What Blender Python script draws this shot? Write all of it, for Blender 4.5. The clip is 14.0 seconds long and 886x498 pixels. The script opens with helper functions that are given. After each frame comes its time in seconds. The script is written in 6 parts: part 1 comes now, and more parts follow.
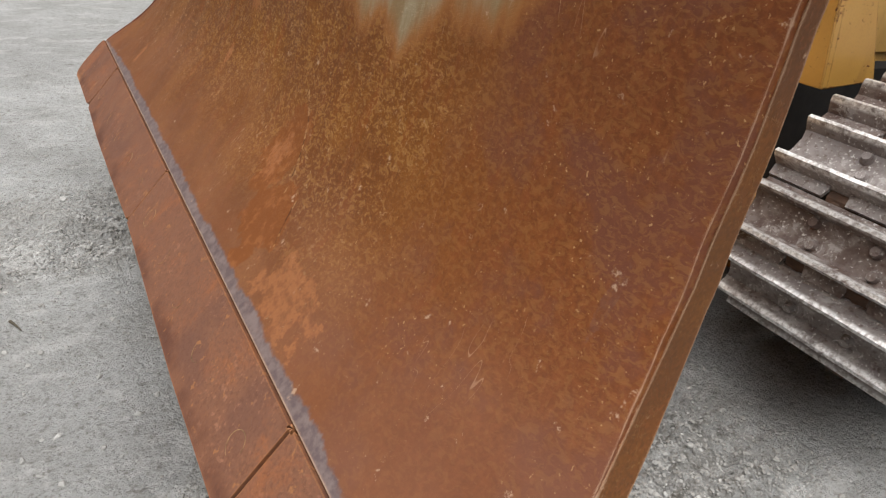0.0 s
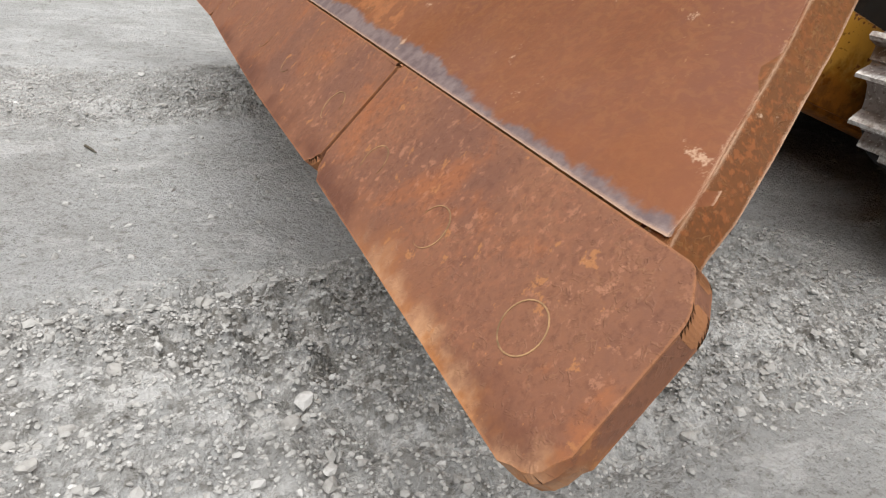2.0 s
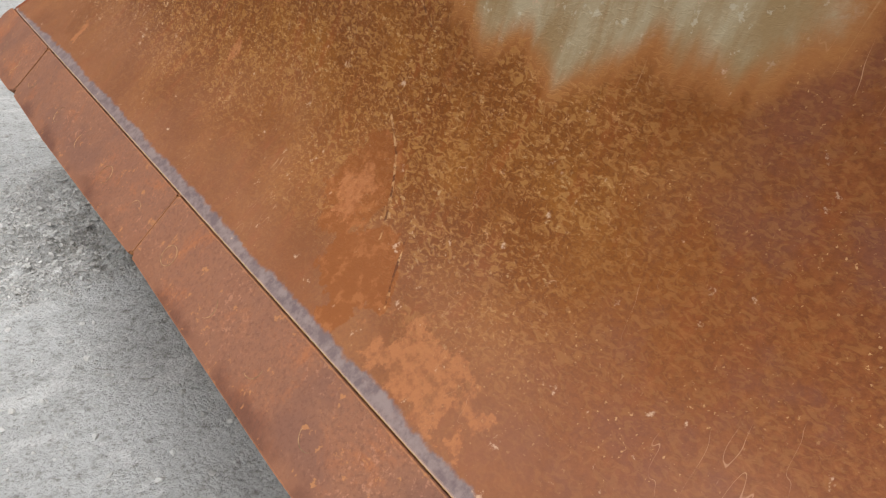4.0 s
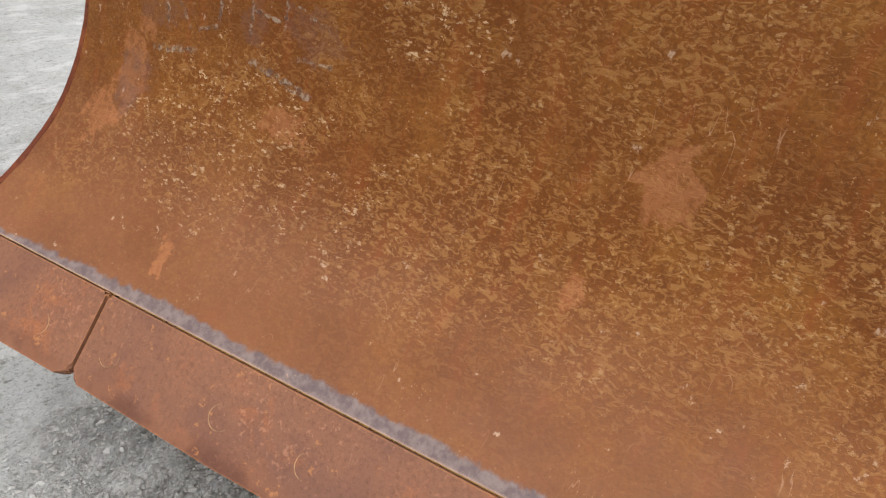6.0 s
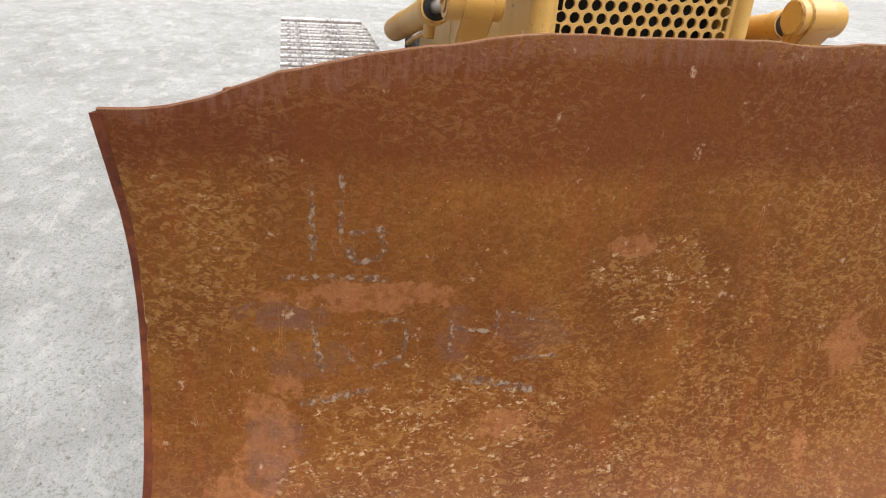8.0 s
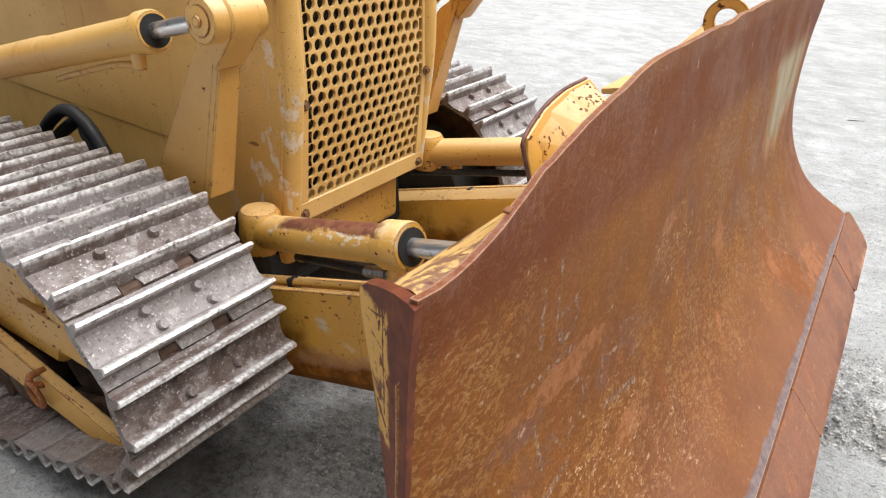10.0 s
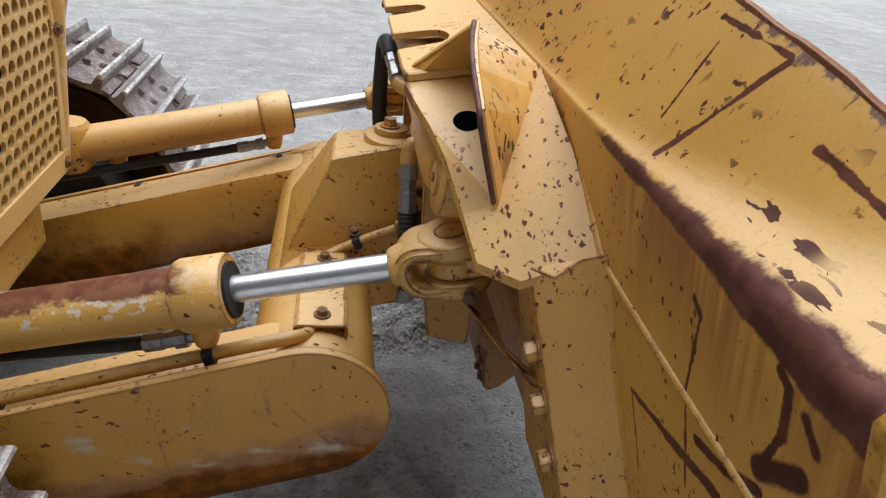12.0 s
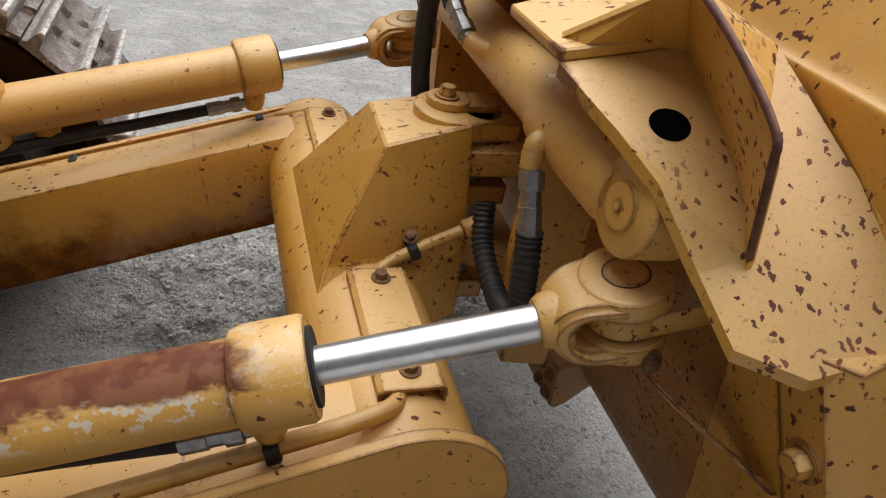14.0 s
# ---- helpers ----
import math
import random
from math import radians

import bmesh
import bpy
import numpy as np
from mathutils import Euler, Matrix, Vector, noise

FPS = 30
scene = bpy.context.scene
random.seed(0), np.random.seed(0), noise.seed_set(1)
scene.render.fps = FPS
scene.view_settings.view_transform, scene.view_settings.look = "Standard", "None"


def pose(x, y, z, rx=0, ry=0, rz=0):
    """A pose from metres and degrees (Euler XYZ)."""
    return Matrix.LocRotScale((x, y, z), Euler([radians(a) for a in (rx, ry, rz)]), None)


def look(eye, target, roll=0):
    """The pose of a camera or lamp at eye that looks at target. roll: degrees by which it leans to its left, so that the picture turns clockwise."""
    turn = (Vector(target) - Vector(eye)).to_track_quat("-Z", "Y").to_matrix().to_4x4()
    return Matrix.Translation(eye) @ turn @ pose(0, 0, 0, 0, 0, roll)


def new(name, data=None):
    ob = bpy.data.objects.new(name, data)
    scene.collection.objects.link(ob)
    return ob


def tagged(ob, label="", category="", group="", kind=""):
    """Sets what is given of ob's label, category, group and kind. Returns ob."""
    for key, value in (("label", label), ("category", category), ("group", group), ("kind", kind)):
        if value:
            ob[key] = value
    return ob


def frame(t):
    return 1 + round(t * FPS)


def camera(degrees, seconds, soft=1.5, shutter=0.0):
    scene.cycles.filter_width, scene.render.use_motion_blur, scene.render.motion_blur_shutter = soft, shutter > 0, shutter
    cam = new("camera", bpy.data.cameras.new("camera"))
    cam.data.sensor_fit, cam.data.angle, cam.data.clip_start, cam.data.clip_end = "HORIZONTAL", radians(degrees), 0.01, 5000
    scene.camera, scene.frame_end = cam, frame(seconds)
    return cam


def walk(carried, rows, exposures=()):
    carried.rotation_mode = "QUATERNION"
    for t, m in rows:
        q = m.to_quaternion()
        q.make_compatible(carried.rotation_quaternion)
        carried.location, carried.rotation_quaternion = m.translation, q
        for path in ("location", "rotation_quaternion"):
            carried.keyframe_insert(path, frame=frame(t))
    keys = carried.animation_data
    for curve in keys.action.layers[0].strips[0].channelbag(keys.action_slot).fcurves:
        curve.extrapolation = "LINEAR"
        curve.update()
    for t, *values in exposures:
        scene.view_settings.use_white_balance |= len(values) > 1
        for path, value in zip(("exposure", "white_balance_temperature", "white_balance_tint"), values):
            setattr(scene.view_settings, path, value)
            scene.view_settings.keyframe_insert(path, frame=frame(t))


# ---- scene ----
# World: x ahead of the bulldozer, y to its left side, z up, metres. The bulldozer faces +x, its blade is raised.
cam = camera(66.2, 14.0, soft=1.2)
PATH = [
    (0.0, 0.269, 1.843, 1.358, 62.09, -6.76, 150.88),
    (0.5, 0.300, 1.853, 1.106, 65.51, -7.41, 152.43),
    (1.0, 0.319, 1.878, 0.924, 68.04, -7.68, 154.00),
    (1.5, 0.340, 1.913, 0.844, 66.37, -7.32, 154.80),
    (2.0, 0.353, 1.926, 0.792, 63.05, -6.97, 155.99),
    (2.2, 0.364, 1.932, 0.780, 63.33, -7.42, 156.25),
    (4.3, 0.593, 1.206, 1.412, 60.06, -11.23, 137.74),
    (4.5, 0.615, 1.079, 1.410, 60.52, -11.15, 136.54),
    (5.0, 0.618, 0.740, 1.446, 59.24, -8.35, 132.89),
    (5.5, 0.669, 0.406, 1.449, 60.07, -7.54, 127.70),
    (6.0, 0.744, -0.037, 1.471, 59.01, -7.94, 118.19),
    (6.5, 0.714, -0.399, 1.496, 56.57, -6.04, 111.60),
    (7.0, 0.704, -0.732, 1.591, 58.12, -6.47, 100.75),
    (7.5, 0.717, -0.995, 1.725, 62.67, -5.71, 88.70),
    (7.7, 0.711, -1.093, 1.778, 63.01, -5.09, 84.51),
    (9.8, 0.062, -1.917, 1.877, 62.73, -2.15, 37.75),
    (10.0, -0.026, -1.955, 1.867, 62.48, -2.26, 33.34),
    (10.5, -0.288, -2.047, 1.822, 62.21, -4.97, 19.59),
    (11.0, -0.442, -1.968, 1.753, 61.10, -6.78, 9.46),
    (11.5, -0.680, -1.818, 1.733, 59.13, -7.89, -1.12),
    (12.0, -0.821, -1.715, 1.736, 61.04, -6.65, -7.29),
    (12.5, -1.019, -1.653, 1.751, 64.14, -8.67, -14.87),
    (13.0, -1.089, -1.541, 1.725, 63.62, -10.00, -17.54),
    (13.5, -1.128, -1.380, 1.693, 59.25, -9.83, -18.06),
    (14.0, -1.119, -1.223, 1.657, 55.31, -9.63, -15.68),
]
walk(cam, [(r[0], pose(*r[1:])) for r in PATH],
     exposures=[(0.0, 0.26, 6600, 10), (1.0, 0.50, 6600, 10), (2.0, 0.52, 6550, 10), (4.5, 0.62, 6500, 10), (6.0, 0.62, 6500, 10), (7.5, 0.66, 6600, 10), (8.5, 0.78, 6600, 10),
                (10.0, 0.93, 6400, 10), (11.5, 0.38, 6100, 10), (12.5, 0.38, 6250, 10), (13.2, 0.24, 6550, 10), (14.0, 0.26, 6650, 10)])

# ---------------------------------------------------------------- light
world = bpy.data.worlds.new("sky")
scene.world = world
world.use_nodes = True
wt = world.node_tree
wt.nodes.clear()
w_out = wt.nodes.new("ShaderNodeOutputWorld")
w_bg = wt.nodes.new("ShaderNodeBackground")
w_sky = wt.nodes.new("ShaderNodeTexSky")
w_sky.sky_type = 'NISHITA'
w_sky.sun_disc = False
w_sky.sun_elevation = radians(76)
w_sky.sun_rotation = radians(95)
w_sky.air_density, w_sky.dust_density, w_sky.ozone_density = 1.0, 6.0, 1.0
w_hsv = wt.nodes.new("ShaderNodeHueSaturation")
w_hsv.inputs["Saturation"].default_value = 0.25
w_bg.inputs["Strength"].default_value = 0.024
wt.links.new(w_sky.outputs[0], w_hsv.inputs["Color"])
wt.links.new(w_hsv.outputs[0], w_bg.inputs[0])
wt.links.new(w_bg.outputs[0], w_out.inputs[0])

sun_data = bpy.data.lights.new("sun", 'SUN')
sun_data.energy, sun_data.angle, sun_data.color = 3.9, radians(84), (1.0, 0.985, 0.975)
sun = new("sun", sun_data)
sun.matrix_world = look((1.0, 1.6, 6.0), (0, 0, 0))


# ---------------------------------------------------------------- node helpers
class Mat:
    """A procedural material under construction."""

    def __init__(self, name):
        self.m = bpy.data.materials.new(name)
        self.m.use_nodes = True
        self.t = self.m.node_tree
        self.b = self.t.nodes["Principled BSDF"]
        self.co = self.t.nodes.new("ShaderNodeTexCoord").outputs["Object"]

    def link(self, a, b):
        if isinstance(a, (int, float)):
            b.default_value = a
        elif isinstance(a, tuple):
            b.default_value = (*a, 1.0)[:len(b.default_value)]
        else:
            self.t.links.new(a, b)

    def scaled(self, s, shift=(0, 0, 0), turn=(0, 0, 0), co=None):
        n = self.t.nodes.new("ShaderNodeMapping")
        self.link(co or self.co, n.inputs[0])
        n.inputs["Location"].default_value = shift
        n.inputs["Rotation"].default_value = [radians(a) for a in turn]
        n.inputs["Scale"].default_value = s
        return n.outputs[0]

    def noise(self, scale, detail=4, rough=0.55, co=None, warp=0.0):
        n = self.t.nodes.new("ShaderNodeTexNoise")
        self.link(co or self.co, n.inputs["Vector"])
        n.inputs["Scale"].default_value, n.inputs["Detail"].default_value = scale, detail
        n.inputs["Roughness"].default_value, n.inputs["Distortion"].default_value = rough, warp
        return n.outputs["Fac"]

    def voronoi(self, scale, co=None, feature='F1'):
        n = self.t.nodes.new("ShaderNodeTexVoronoi")
        n.feature = feature
        self.link(co or self.co, n.inputs["Vector"])
        n.inputs["Scale"].default_value = scale
        return n.outputs["Distance"]

    def axis(self, i, co=None):
        n = self.t.nodes.new("ShaderNodeSeparateXYZ")
        self.link(co or self.co, n.inputs[0])
        return n.outputs[i]

    def ramp(self, f, a, b, lo=0.0, hi=1.0):
        """lo at a, hi at b, smooth between."""
        n = self.t.nodes.new("ShaderNodeMapRange")
        n.interpolation_type = 'SMOOTHSTEP'
        self.link(f, n.inputs[0])
        for k, v in zip((1, 2, 3, 4), (a, b, lo, hi)):
            n.inputs[k].default_value = v
        return n.outputs[0]

    def math(self, op, a, b=0.0):
        n = self.t.nodes.new("ShaderNodeMath")
        n.operation = op
        self.link(a, n.inputs[0]), self.link(b, n.inputs[1])
        return n.outputs[0]

    def mul(self, *fs):
        out = fs[0]
        for f in fs[1:]:
            out = self.math('MULTIPLY', out, f)
        return out

    def mix(self, f, a, b, blend='MIX'):
        n = self.t.nodes.new("ShaderNodeMix")
        n.data_type, n.blend_type = 'RGBA', blend
        self.link(f, n.inputs[0]), self.link(a, n.inputs[6]), self.link(b, n.inputs[7])
        return n.outputs[2]

    def scratches(self, u, v, lines, rag=0.006, scale=30.0):
        """How far inside any of the straight strokes (u0, v0, u1, v1, half width) a place lies, with ragged sides."""
        n = self.mul(self.math('SUBTRACT', self.noise(scale, 4, 0.65), 0.5), rag * 2)
        out = 0.0
        for a, b, c, d, w in lines:
            du, dv = c - a, d - b
            k = du * du + dv * dv
            pu, pv = self.math('SUBTRACT', u, a), self.math('SUBTRACT', v, b)
            t = self.math('ADD', self.mul(pu, du / k), self.mul(pv, dv / k))
            t = self.math('MINIMUM', self.math('MAXIMUM', t, 0.0), 1.0)
            ru, rv = self.math('SUBTRACT', pu, self.mul(t, du)), self.math('SUBTRACT', pv, self.mul(t, dv))
            dist = self.math('SQRT', self.math('ADD', self.mul(ru, ru), self.mul(rv, rv)))
            f = self.ramp(self.math('ADD', dist, n), w, w * 0.55)
            out = self.math('MAXIMUM', out, f)
        return out

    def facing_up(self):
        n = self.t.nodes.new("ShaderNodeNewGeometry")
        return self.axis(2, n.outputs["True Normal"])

    def spot(self, u, v, cu, cv, ru, rv, rag=0.5, scale=6.0, soft=0.85):
        """A ragged patch round a place, 1 inside."""
        a = self.mul(self.math('SUBTRACT', u, cu), 1 / ru)
        b = self.mul(self.math('SUBTRACT', v, cv), 1 / rv)
        d = self.math('SQRT', self.math('ADD', self.mul(a, a), self.mul(b, b)))
        n = self.mul(self.math('SUBTRACT', self.noise(scale, 5, 0.65), 0.5), rag * 4)
        return self.ramp(self.math('ADD', d, n), 1.1, soft)

    def dashes(self, scale, stretch, turn, share, size):
        """Separate knocks with torn outlines: 1 inside, lying in a share of the cells."""
        n = self.t.nodes.new("ShaderNodeTexVoronoi")
        wob = self.t.nodes.new("ShaderNodeTexNoise")
        wob.inputs["Scale"].default_value, wob.inputs["Detail"].default_value = 90, 3
        self.link(self.co, wob.inputs["Vector"])
        add = self.t.nodes.new("ShaderNodeMix")
        add.data_type, add.blend_type = 'RGBA', 'LINEAR_LIGHT'
        add.inputs[0].default_value = 0.008
        self.link(self.co, add.inputs[6]), self.link(wob.outputs["Color"], add.inputs[7])
        self.link(self.scaled(stretch, (0, 0, 0), turn, add.outputs[2]), n.inputs["Vector"])
        n.inputs["Scale"].default_value = scale
        pick = self.ramp(self.axis(0, n.outputs["Color"]), 1 - share, 1 - share * 0.3)
        return self.ramp(self.math('SUBTRACT', self.mul(pick, size), n.outputs["Distance"]), 0.0, 0.035)

    def worn_edges(self, radius=0.011, rag=0.34, scale=28.0):
        """1 along convex and sharp edges, with a broken outline."""
        b = self.t.nodes.new("ShaderNodeBevel")
        b.samples = 4
        b.inputs["Radius"].default_value = radius
        g = self.t.nodes.new("ShaderNodeNewGeometry").outputs["Normal"]
        v = self.t.nodes.new("ShaderNodeVectorMath")
        v.operation = 'DOT_PRODUCT'
        self.t.links.new(b.outputs[0], v.inputs[0]), self.t.links.new(g, v.inputs[1])
        d = self.math('SUBTRACT', 1.0, v.outputs["Value"])
        n = self.mul(self.math('SUBTRACT', self.noise(scale, 5, 0.7), 0.52), rag * 2)
        return self.ramp(self.math('ADD', d, n), 0.085, 0.13)

    def attribute(self, name):
        n = self.t.nodes.new("ShaderNodeAttribute")
        n.attribute_name = name
        return n.outputs["Fac"]

    def rand(self):
        return self.t.nodes.new("ShaderNodeObjectInfo").outputs["Random"]

    def island(self):
        return self.t.nodes.new("ShaderNodeNewGeometry").outputs["Random Per Island"]

    def bump(self, h, strength=0.3, dist=0.004):
        n = self.t.nodes.new("ShaderNodeBump")
        n.inputs["Strength"].default_value, n.inputs["Distance"].default_value = strength, dist
        self.link(h, n.inputs["Height"])
        self.link(n.outputs[0], self.b.inputs["Normal"])

    def done(self, color, rough=0.6, metal=0.0, spec=0.5):
        self.link(color, self.b.inputs["Base Color"])
        self.link(rough, self.b.inputs["Roughness"])
        self.link(metal, self.b.inputs["Metallic"])
        self.link(spec, self.b.inputs["Specular IOR Level"])
        return self.m


# ---------------------------------------------------------------- materials
def rust_plate(name, dusty, flecks=1.0):
    """Evenly rusted plate: brown-orange, small pale curls where grit scoured it, dust, scratches."""
    m = Mat(name)
    big, mid, fine = m.noise(1.3, 3), m.noise(7, 6, 0.65), m.noise(160, 3, 0.6)
    c = m.mix(m.ramp(big, 0.35, 0.65), (0.168, 0.047, 0.007), (0.228, 0.076, 0.011))
    c = m.mix(m.ramp(mid, 0.42, 0.72), c, (0.30, 0.112, 0.019))
    c = m.mix(m.ramp(fine, 0.35, 0.7, 0.0, 0.55), c, (0.085, 0.024, 0.006))
    streak = m.noise(9, 4, 0.6, m.scaled((1, 3.2, 0.5)))
    c = m.mix(m.ramp(streak, 0.50, 0.72, 0.0, 0.55), c, (0.29, 0.084, 0.014))
    # fine red grain
    c = m.mix(m.mul(m.ramp(m.noise(150, 3, 0.6), 0.50, 0.62), m.ramp(m.noise(4, 4, 0.6), 0.38, 0.60)), c, (0.40, 0.120, 0.030))
    # thin pale curls, gathered in clouds
    cloud = m.ramp(m.noise(2.3, 5, 0.65), 0.36, 0.58)
    fl = m.noise(92, 2, 0.5, None, 0.7)
    curl = m.ramp(m.math('ABSOLUTE', m.math('SUBTRACT', fl, 0.5)), 0.048, 0.018)
    broken = m.ramp(m.noise(60, 3, 0.6), 0.49, 0.57)
    c = m.mix(m.mul(curl, broken, cloud, 0.52 * flecks), c, (0.54, 0.31, 0.11))
    fl2 = m.mul(m.ramp(m.noise(120, 3, 0.55, m.scaled((1, 1.2, 1.8), (3, 1, 2)), 0.6), 0.62, 0.67), m.ramp(m.noise(3.6, 4, 0.6), 0.46, 0.62))
    c = m.mix(m.mul(fl2, 0.8 * flecks), c, (0.62, 0.42, 0.18))
    # bare orange rust blooms
    c = m.mix(m.mul(m.ramp(m.noise(4.5, 5, 0.7, None, 0.6), 0.60, 0.74, 0.0, 0.55), m.ramp(fine, 0.4, 0.6)), c, (0.44, 0.140, 0.042))
    # hairline scratches
    hs = m.mul(m.ramp(m.math('ABSOLUTE', m.math('SUBTRACT', m.noise(11, 1, 0.4, m.scaled((1, 3.0, 0.35), turn=(38, 0, 0))), 0.5)), 0.0035, 0.001), m.ramp(m.noise(5.3, 3), 0.60, 0.66))
    c = m.mix(m.mul(hs, 0.7), c, (0.58, 0.36, 0.24))
    dust = m.ramp(m.noise(3.3, 5, 0.6), 0.35, 0.75, dusty * 0.35, dusty)
    c = m.mix(dust, c, (0.33, 0.150, 0.062))
    h = m.math('ADD', m.mul(fine, 0.6), m.math('ADD', m.mul(curl, broken, 0.5), m.mul(mid, 0.8)))
    m.bump(h, 0.45, 0.0018)
    return m, c, m.ramp(mid, 0.3, 0.7, 0.52, 0.78)


MARKS = [
    (-1.209, 1.424, -1.206, 1.281, 0.006),
    (-1.16, 1.424, -1.163, 1.314, 0.006),
    (-1.163, 1.314, -1.135, 1.273, 0.006),
    (-1.135, 1.273, -1.089, 1.287, 0.006),
    (-1.089, 1.287, -1.096, 1.334, 0.006),
    (-1.096, 1.334, -1.15, 1.325, 0.006),
    (-1.252, 1.248, -1.089, 1.245, 0.007),
    (-1.207, 1.159, -1.196, 1.073, 0.006),
    (-1.163, 1.116, -1.128, 1.073, 0.005),
    (-1.093, 1.163, -1.045, 1.162, 0.005),
    (-1.045, 1.162, -1.051, 1.094, 0.005),
    (-1.051, 1.094, -1.103, 1.075, 0.005),
    (-0.964, 1.173, -0.968, 1.101, 0.005),
    (-0.961, 1.143, -0.897, 1.138, 0.005),
    (-0.882, 1.18, -0.885, 1.118, 0.005),
    (-0.852, 1.172, -0.784, 1.146, 0.005),
    (-0.851, 1.078, -0.771, 1.084, 0.005),
    (-1.228, 1.01, -1.106, 1.034, 0.008),
    (-0.963, 1.049, -0.809, 1.018, 0.009),
]


ARCS = [
    (0.148, 1.202, 0.257, 1.190, 0.0030),
    (0.257, 1.190, 0.313, 1.168, 0.0040),
    (0.313, 1.168, 0.373, 1.136, 0.0040),
    (0.373, 1.136, 0.418, 1.102, 0.0030),
    (0.402, 0.927, 0.460, 0.876, 0.0035),
    (0.460, 0.876, 0.513, 0.803, 0.0035),
    (0.513, 0.803, 0.548, 0.753, 0.0030),
    (0.600, 0.770, 0.660, 0.690, 0.0030),
]


def blade_face_material():
    """Rusted blade face: mottled brown and orange, scoured pale flecks in clouds, dust and painted sky sheen on the
    foot, weld writing, a worn patch of grey primer.
    """
    m = Mat("rusted_blade_face")
    y, z = m.axis(1), m.axis(2)
    big, mid, fine = m.noise(1.3, 3), m.noise(7, 6, 0.65), m.noise(170, 3, 0.6)
    c = m.mix(m.ramp(big, 0.35, 0.65), (0.160, 0.048, 0.006), (0.215, 0.071, 0.009))
    c = m.mix(m.ramp(mid, 0.42, 0.72, 0.0, 0.85), c, (0.265, 0.100, 0.016))
    c = m.mix(m.ramp(fine, 0.38, 0.70, 0.0, 0.45), c, (0.090, 0.025, 0.006))
    # rain streaks down the face
    c = m.mix(m.ramp(m.noise(14, 5, 0.65, m.scaled((1, 1.8, 0.22))), 0.50, 0.72, 0.0, 0.5), c, (0.245, 0.062, 0.012))
    # the left end is redder and finer in grain
    red = m.ramp(m.math('ADD', y, m.mul(m.math('SUBTRACT', m.noise(2.2, 4), 0.5), 0.9)), 0.75, 1.35)
    c = m.mix(m.mul(red, 0.7), c, m.mix(m.ramp(m.noise(90, 4, 0.65), 0.38, 0.66), (0.145, 0.040, 0.014), (0.212, 0.064, 0.021)))
    c = m.mix(m.mul(red, m.ramp(m.noise(7, 5, 0.65), 0.46, 0.62, 0.0, 0.7)), c, (0.150, 0.052, 0.032))
    # soft tan mottling, then crisp pale strokes, both gathered in clouds
    calm = m.mul(m.ramp(m.math('ADD', y, m.mul(m.noise(3, 3), 0.3)), 0.85, 1.30, 1.0, 0.15), m.ramp(m.math('ADD', z, m.mul(m.noise(4, 4), 0.16)), 0.70, 0.86))
    cloud = m.ramp(m.noise(2.4, 5, 0.62), 0.38, 0.60)
    for cy, cz_, ry, rz in ((-0.95, 0.86, 0.36, 0.18), (0.30, 1.00, 0.42, 0.14), (-0.58, 1.21, 0.13, 0.09), (-0.20, 0.88, 0.10, 0.07), (0.70, 0.86, 0.22, 0.14), (0.75, 0.98, 0.35, 0.12)):
        cloud = m.math('MAXIMUM', cloud, m.mul(m.spot(y, z, cy, cz_, ry, rz, 0.9, 5), m.ramp(m.noise(11, 4, 0.6), 0.34, 0.54, 0.25, 1.0)))
    cloud = m.mul(cloud, calm)
    bare = m.math('MAXIMUM', m.spot(y, z, -0.95, 0.86, 0.36, 0.18, 0.9, 5), m.spot(y, z, -0.58, 1.21, 0.13, 0.09, 0.9, 5))
    worm = m.ramp(m.noise(74, 4, 0.62, m.scaled((1, 0.75, 1.3), turn=(15, 0, 0)), 1.2), 0.47, 0.62)
    c = m.mix(m.mul(worm, m.ramp(cloud, 0.0, 1.0, 0.22, 0.68)), c, (0.36, 0.172, 0.050))
    stroke = m.math('MAXIMUM', m.dashes(98, (1.0, 0.46, 1.5), (22, 0, 0), 0.60, 0.40), m.dashes(122, (1.0, 0.5, 1.5), (-28, 0, 0), 0.55, 0.40))
    torn = m.mul(m.ramp(m.noise(70, 4, 0.65), 0.42, 0.60), m.ramp(m.noise(22, 4, 0.65), 0.40, 0.58, 0.25, 1.0))
    stroke = m.mul(stroke, torn, m.ramp(cloud, 0.18, 0.75))
    pale = m.mix(m.ramp(m.noise(9, 4, 0.6), 0.40, 0.62), (0.47, 0.235, 0.088), (0.53, 0.345, 0.165))
    c = m.mix(m.mul(stroke, m.ramp(bare, 0.0, 1.0, 0.55, 0.95)), c, m.mix(m.mul(bare, 0.6), pale, (0.62, 0.44, 0.28)))
    grit = m.mul(m.ramp(m.noise(150, 3, 0.55), 0.66, 0.70), m.ramp(m.noise(3.6, 4, 0.6), 0.42, 0.60))
    c = m.mix(m.mul(grit, 0.6), c, (0.56, 0.33, 0.15))
    # hairline scratches
    hs = m.mul(m.ramp(m.math('ABSOLUTE', m.math('SUBTRACT', m.noise(11, 1, 0.4, m.scaled((1, 3.0, 0.35), turn=(38, 0, 0))), 0.5)), 0.0035, 0.001), m.ramp(m.noise(5.3, 3), 0.56, 0.62))
    c = m.mix(m.mul(hs, 0.6), c, (0.50, 0.29, 0.17))
    # dust on the foot of the curve, which faces up, with sky sheen painted in
    low = m.ramp(m.math('ADD', z, m.mul(m.noise(3.0, 4), 0.35)), 0.78, 1.16, 0.55, 0.0)
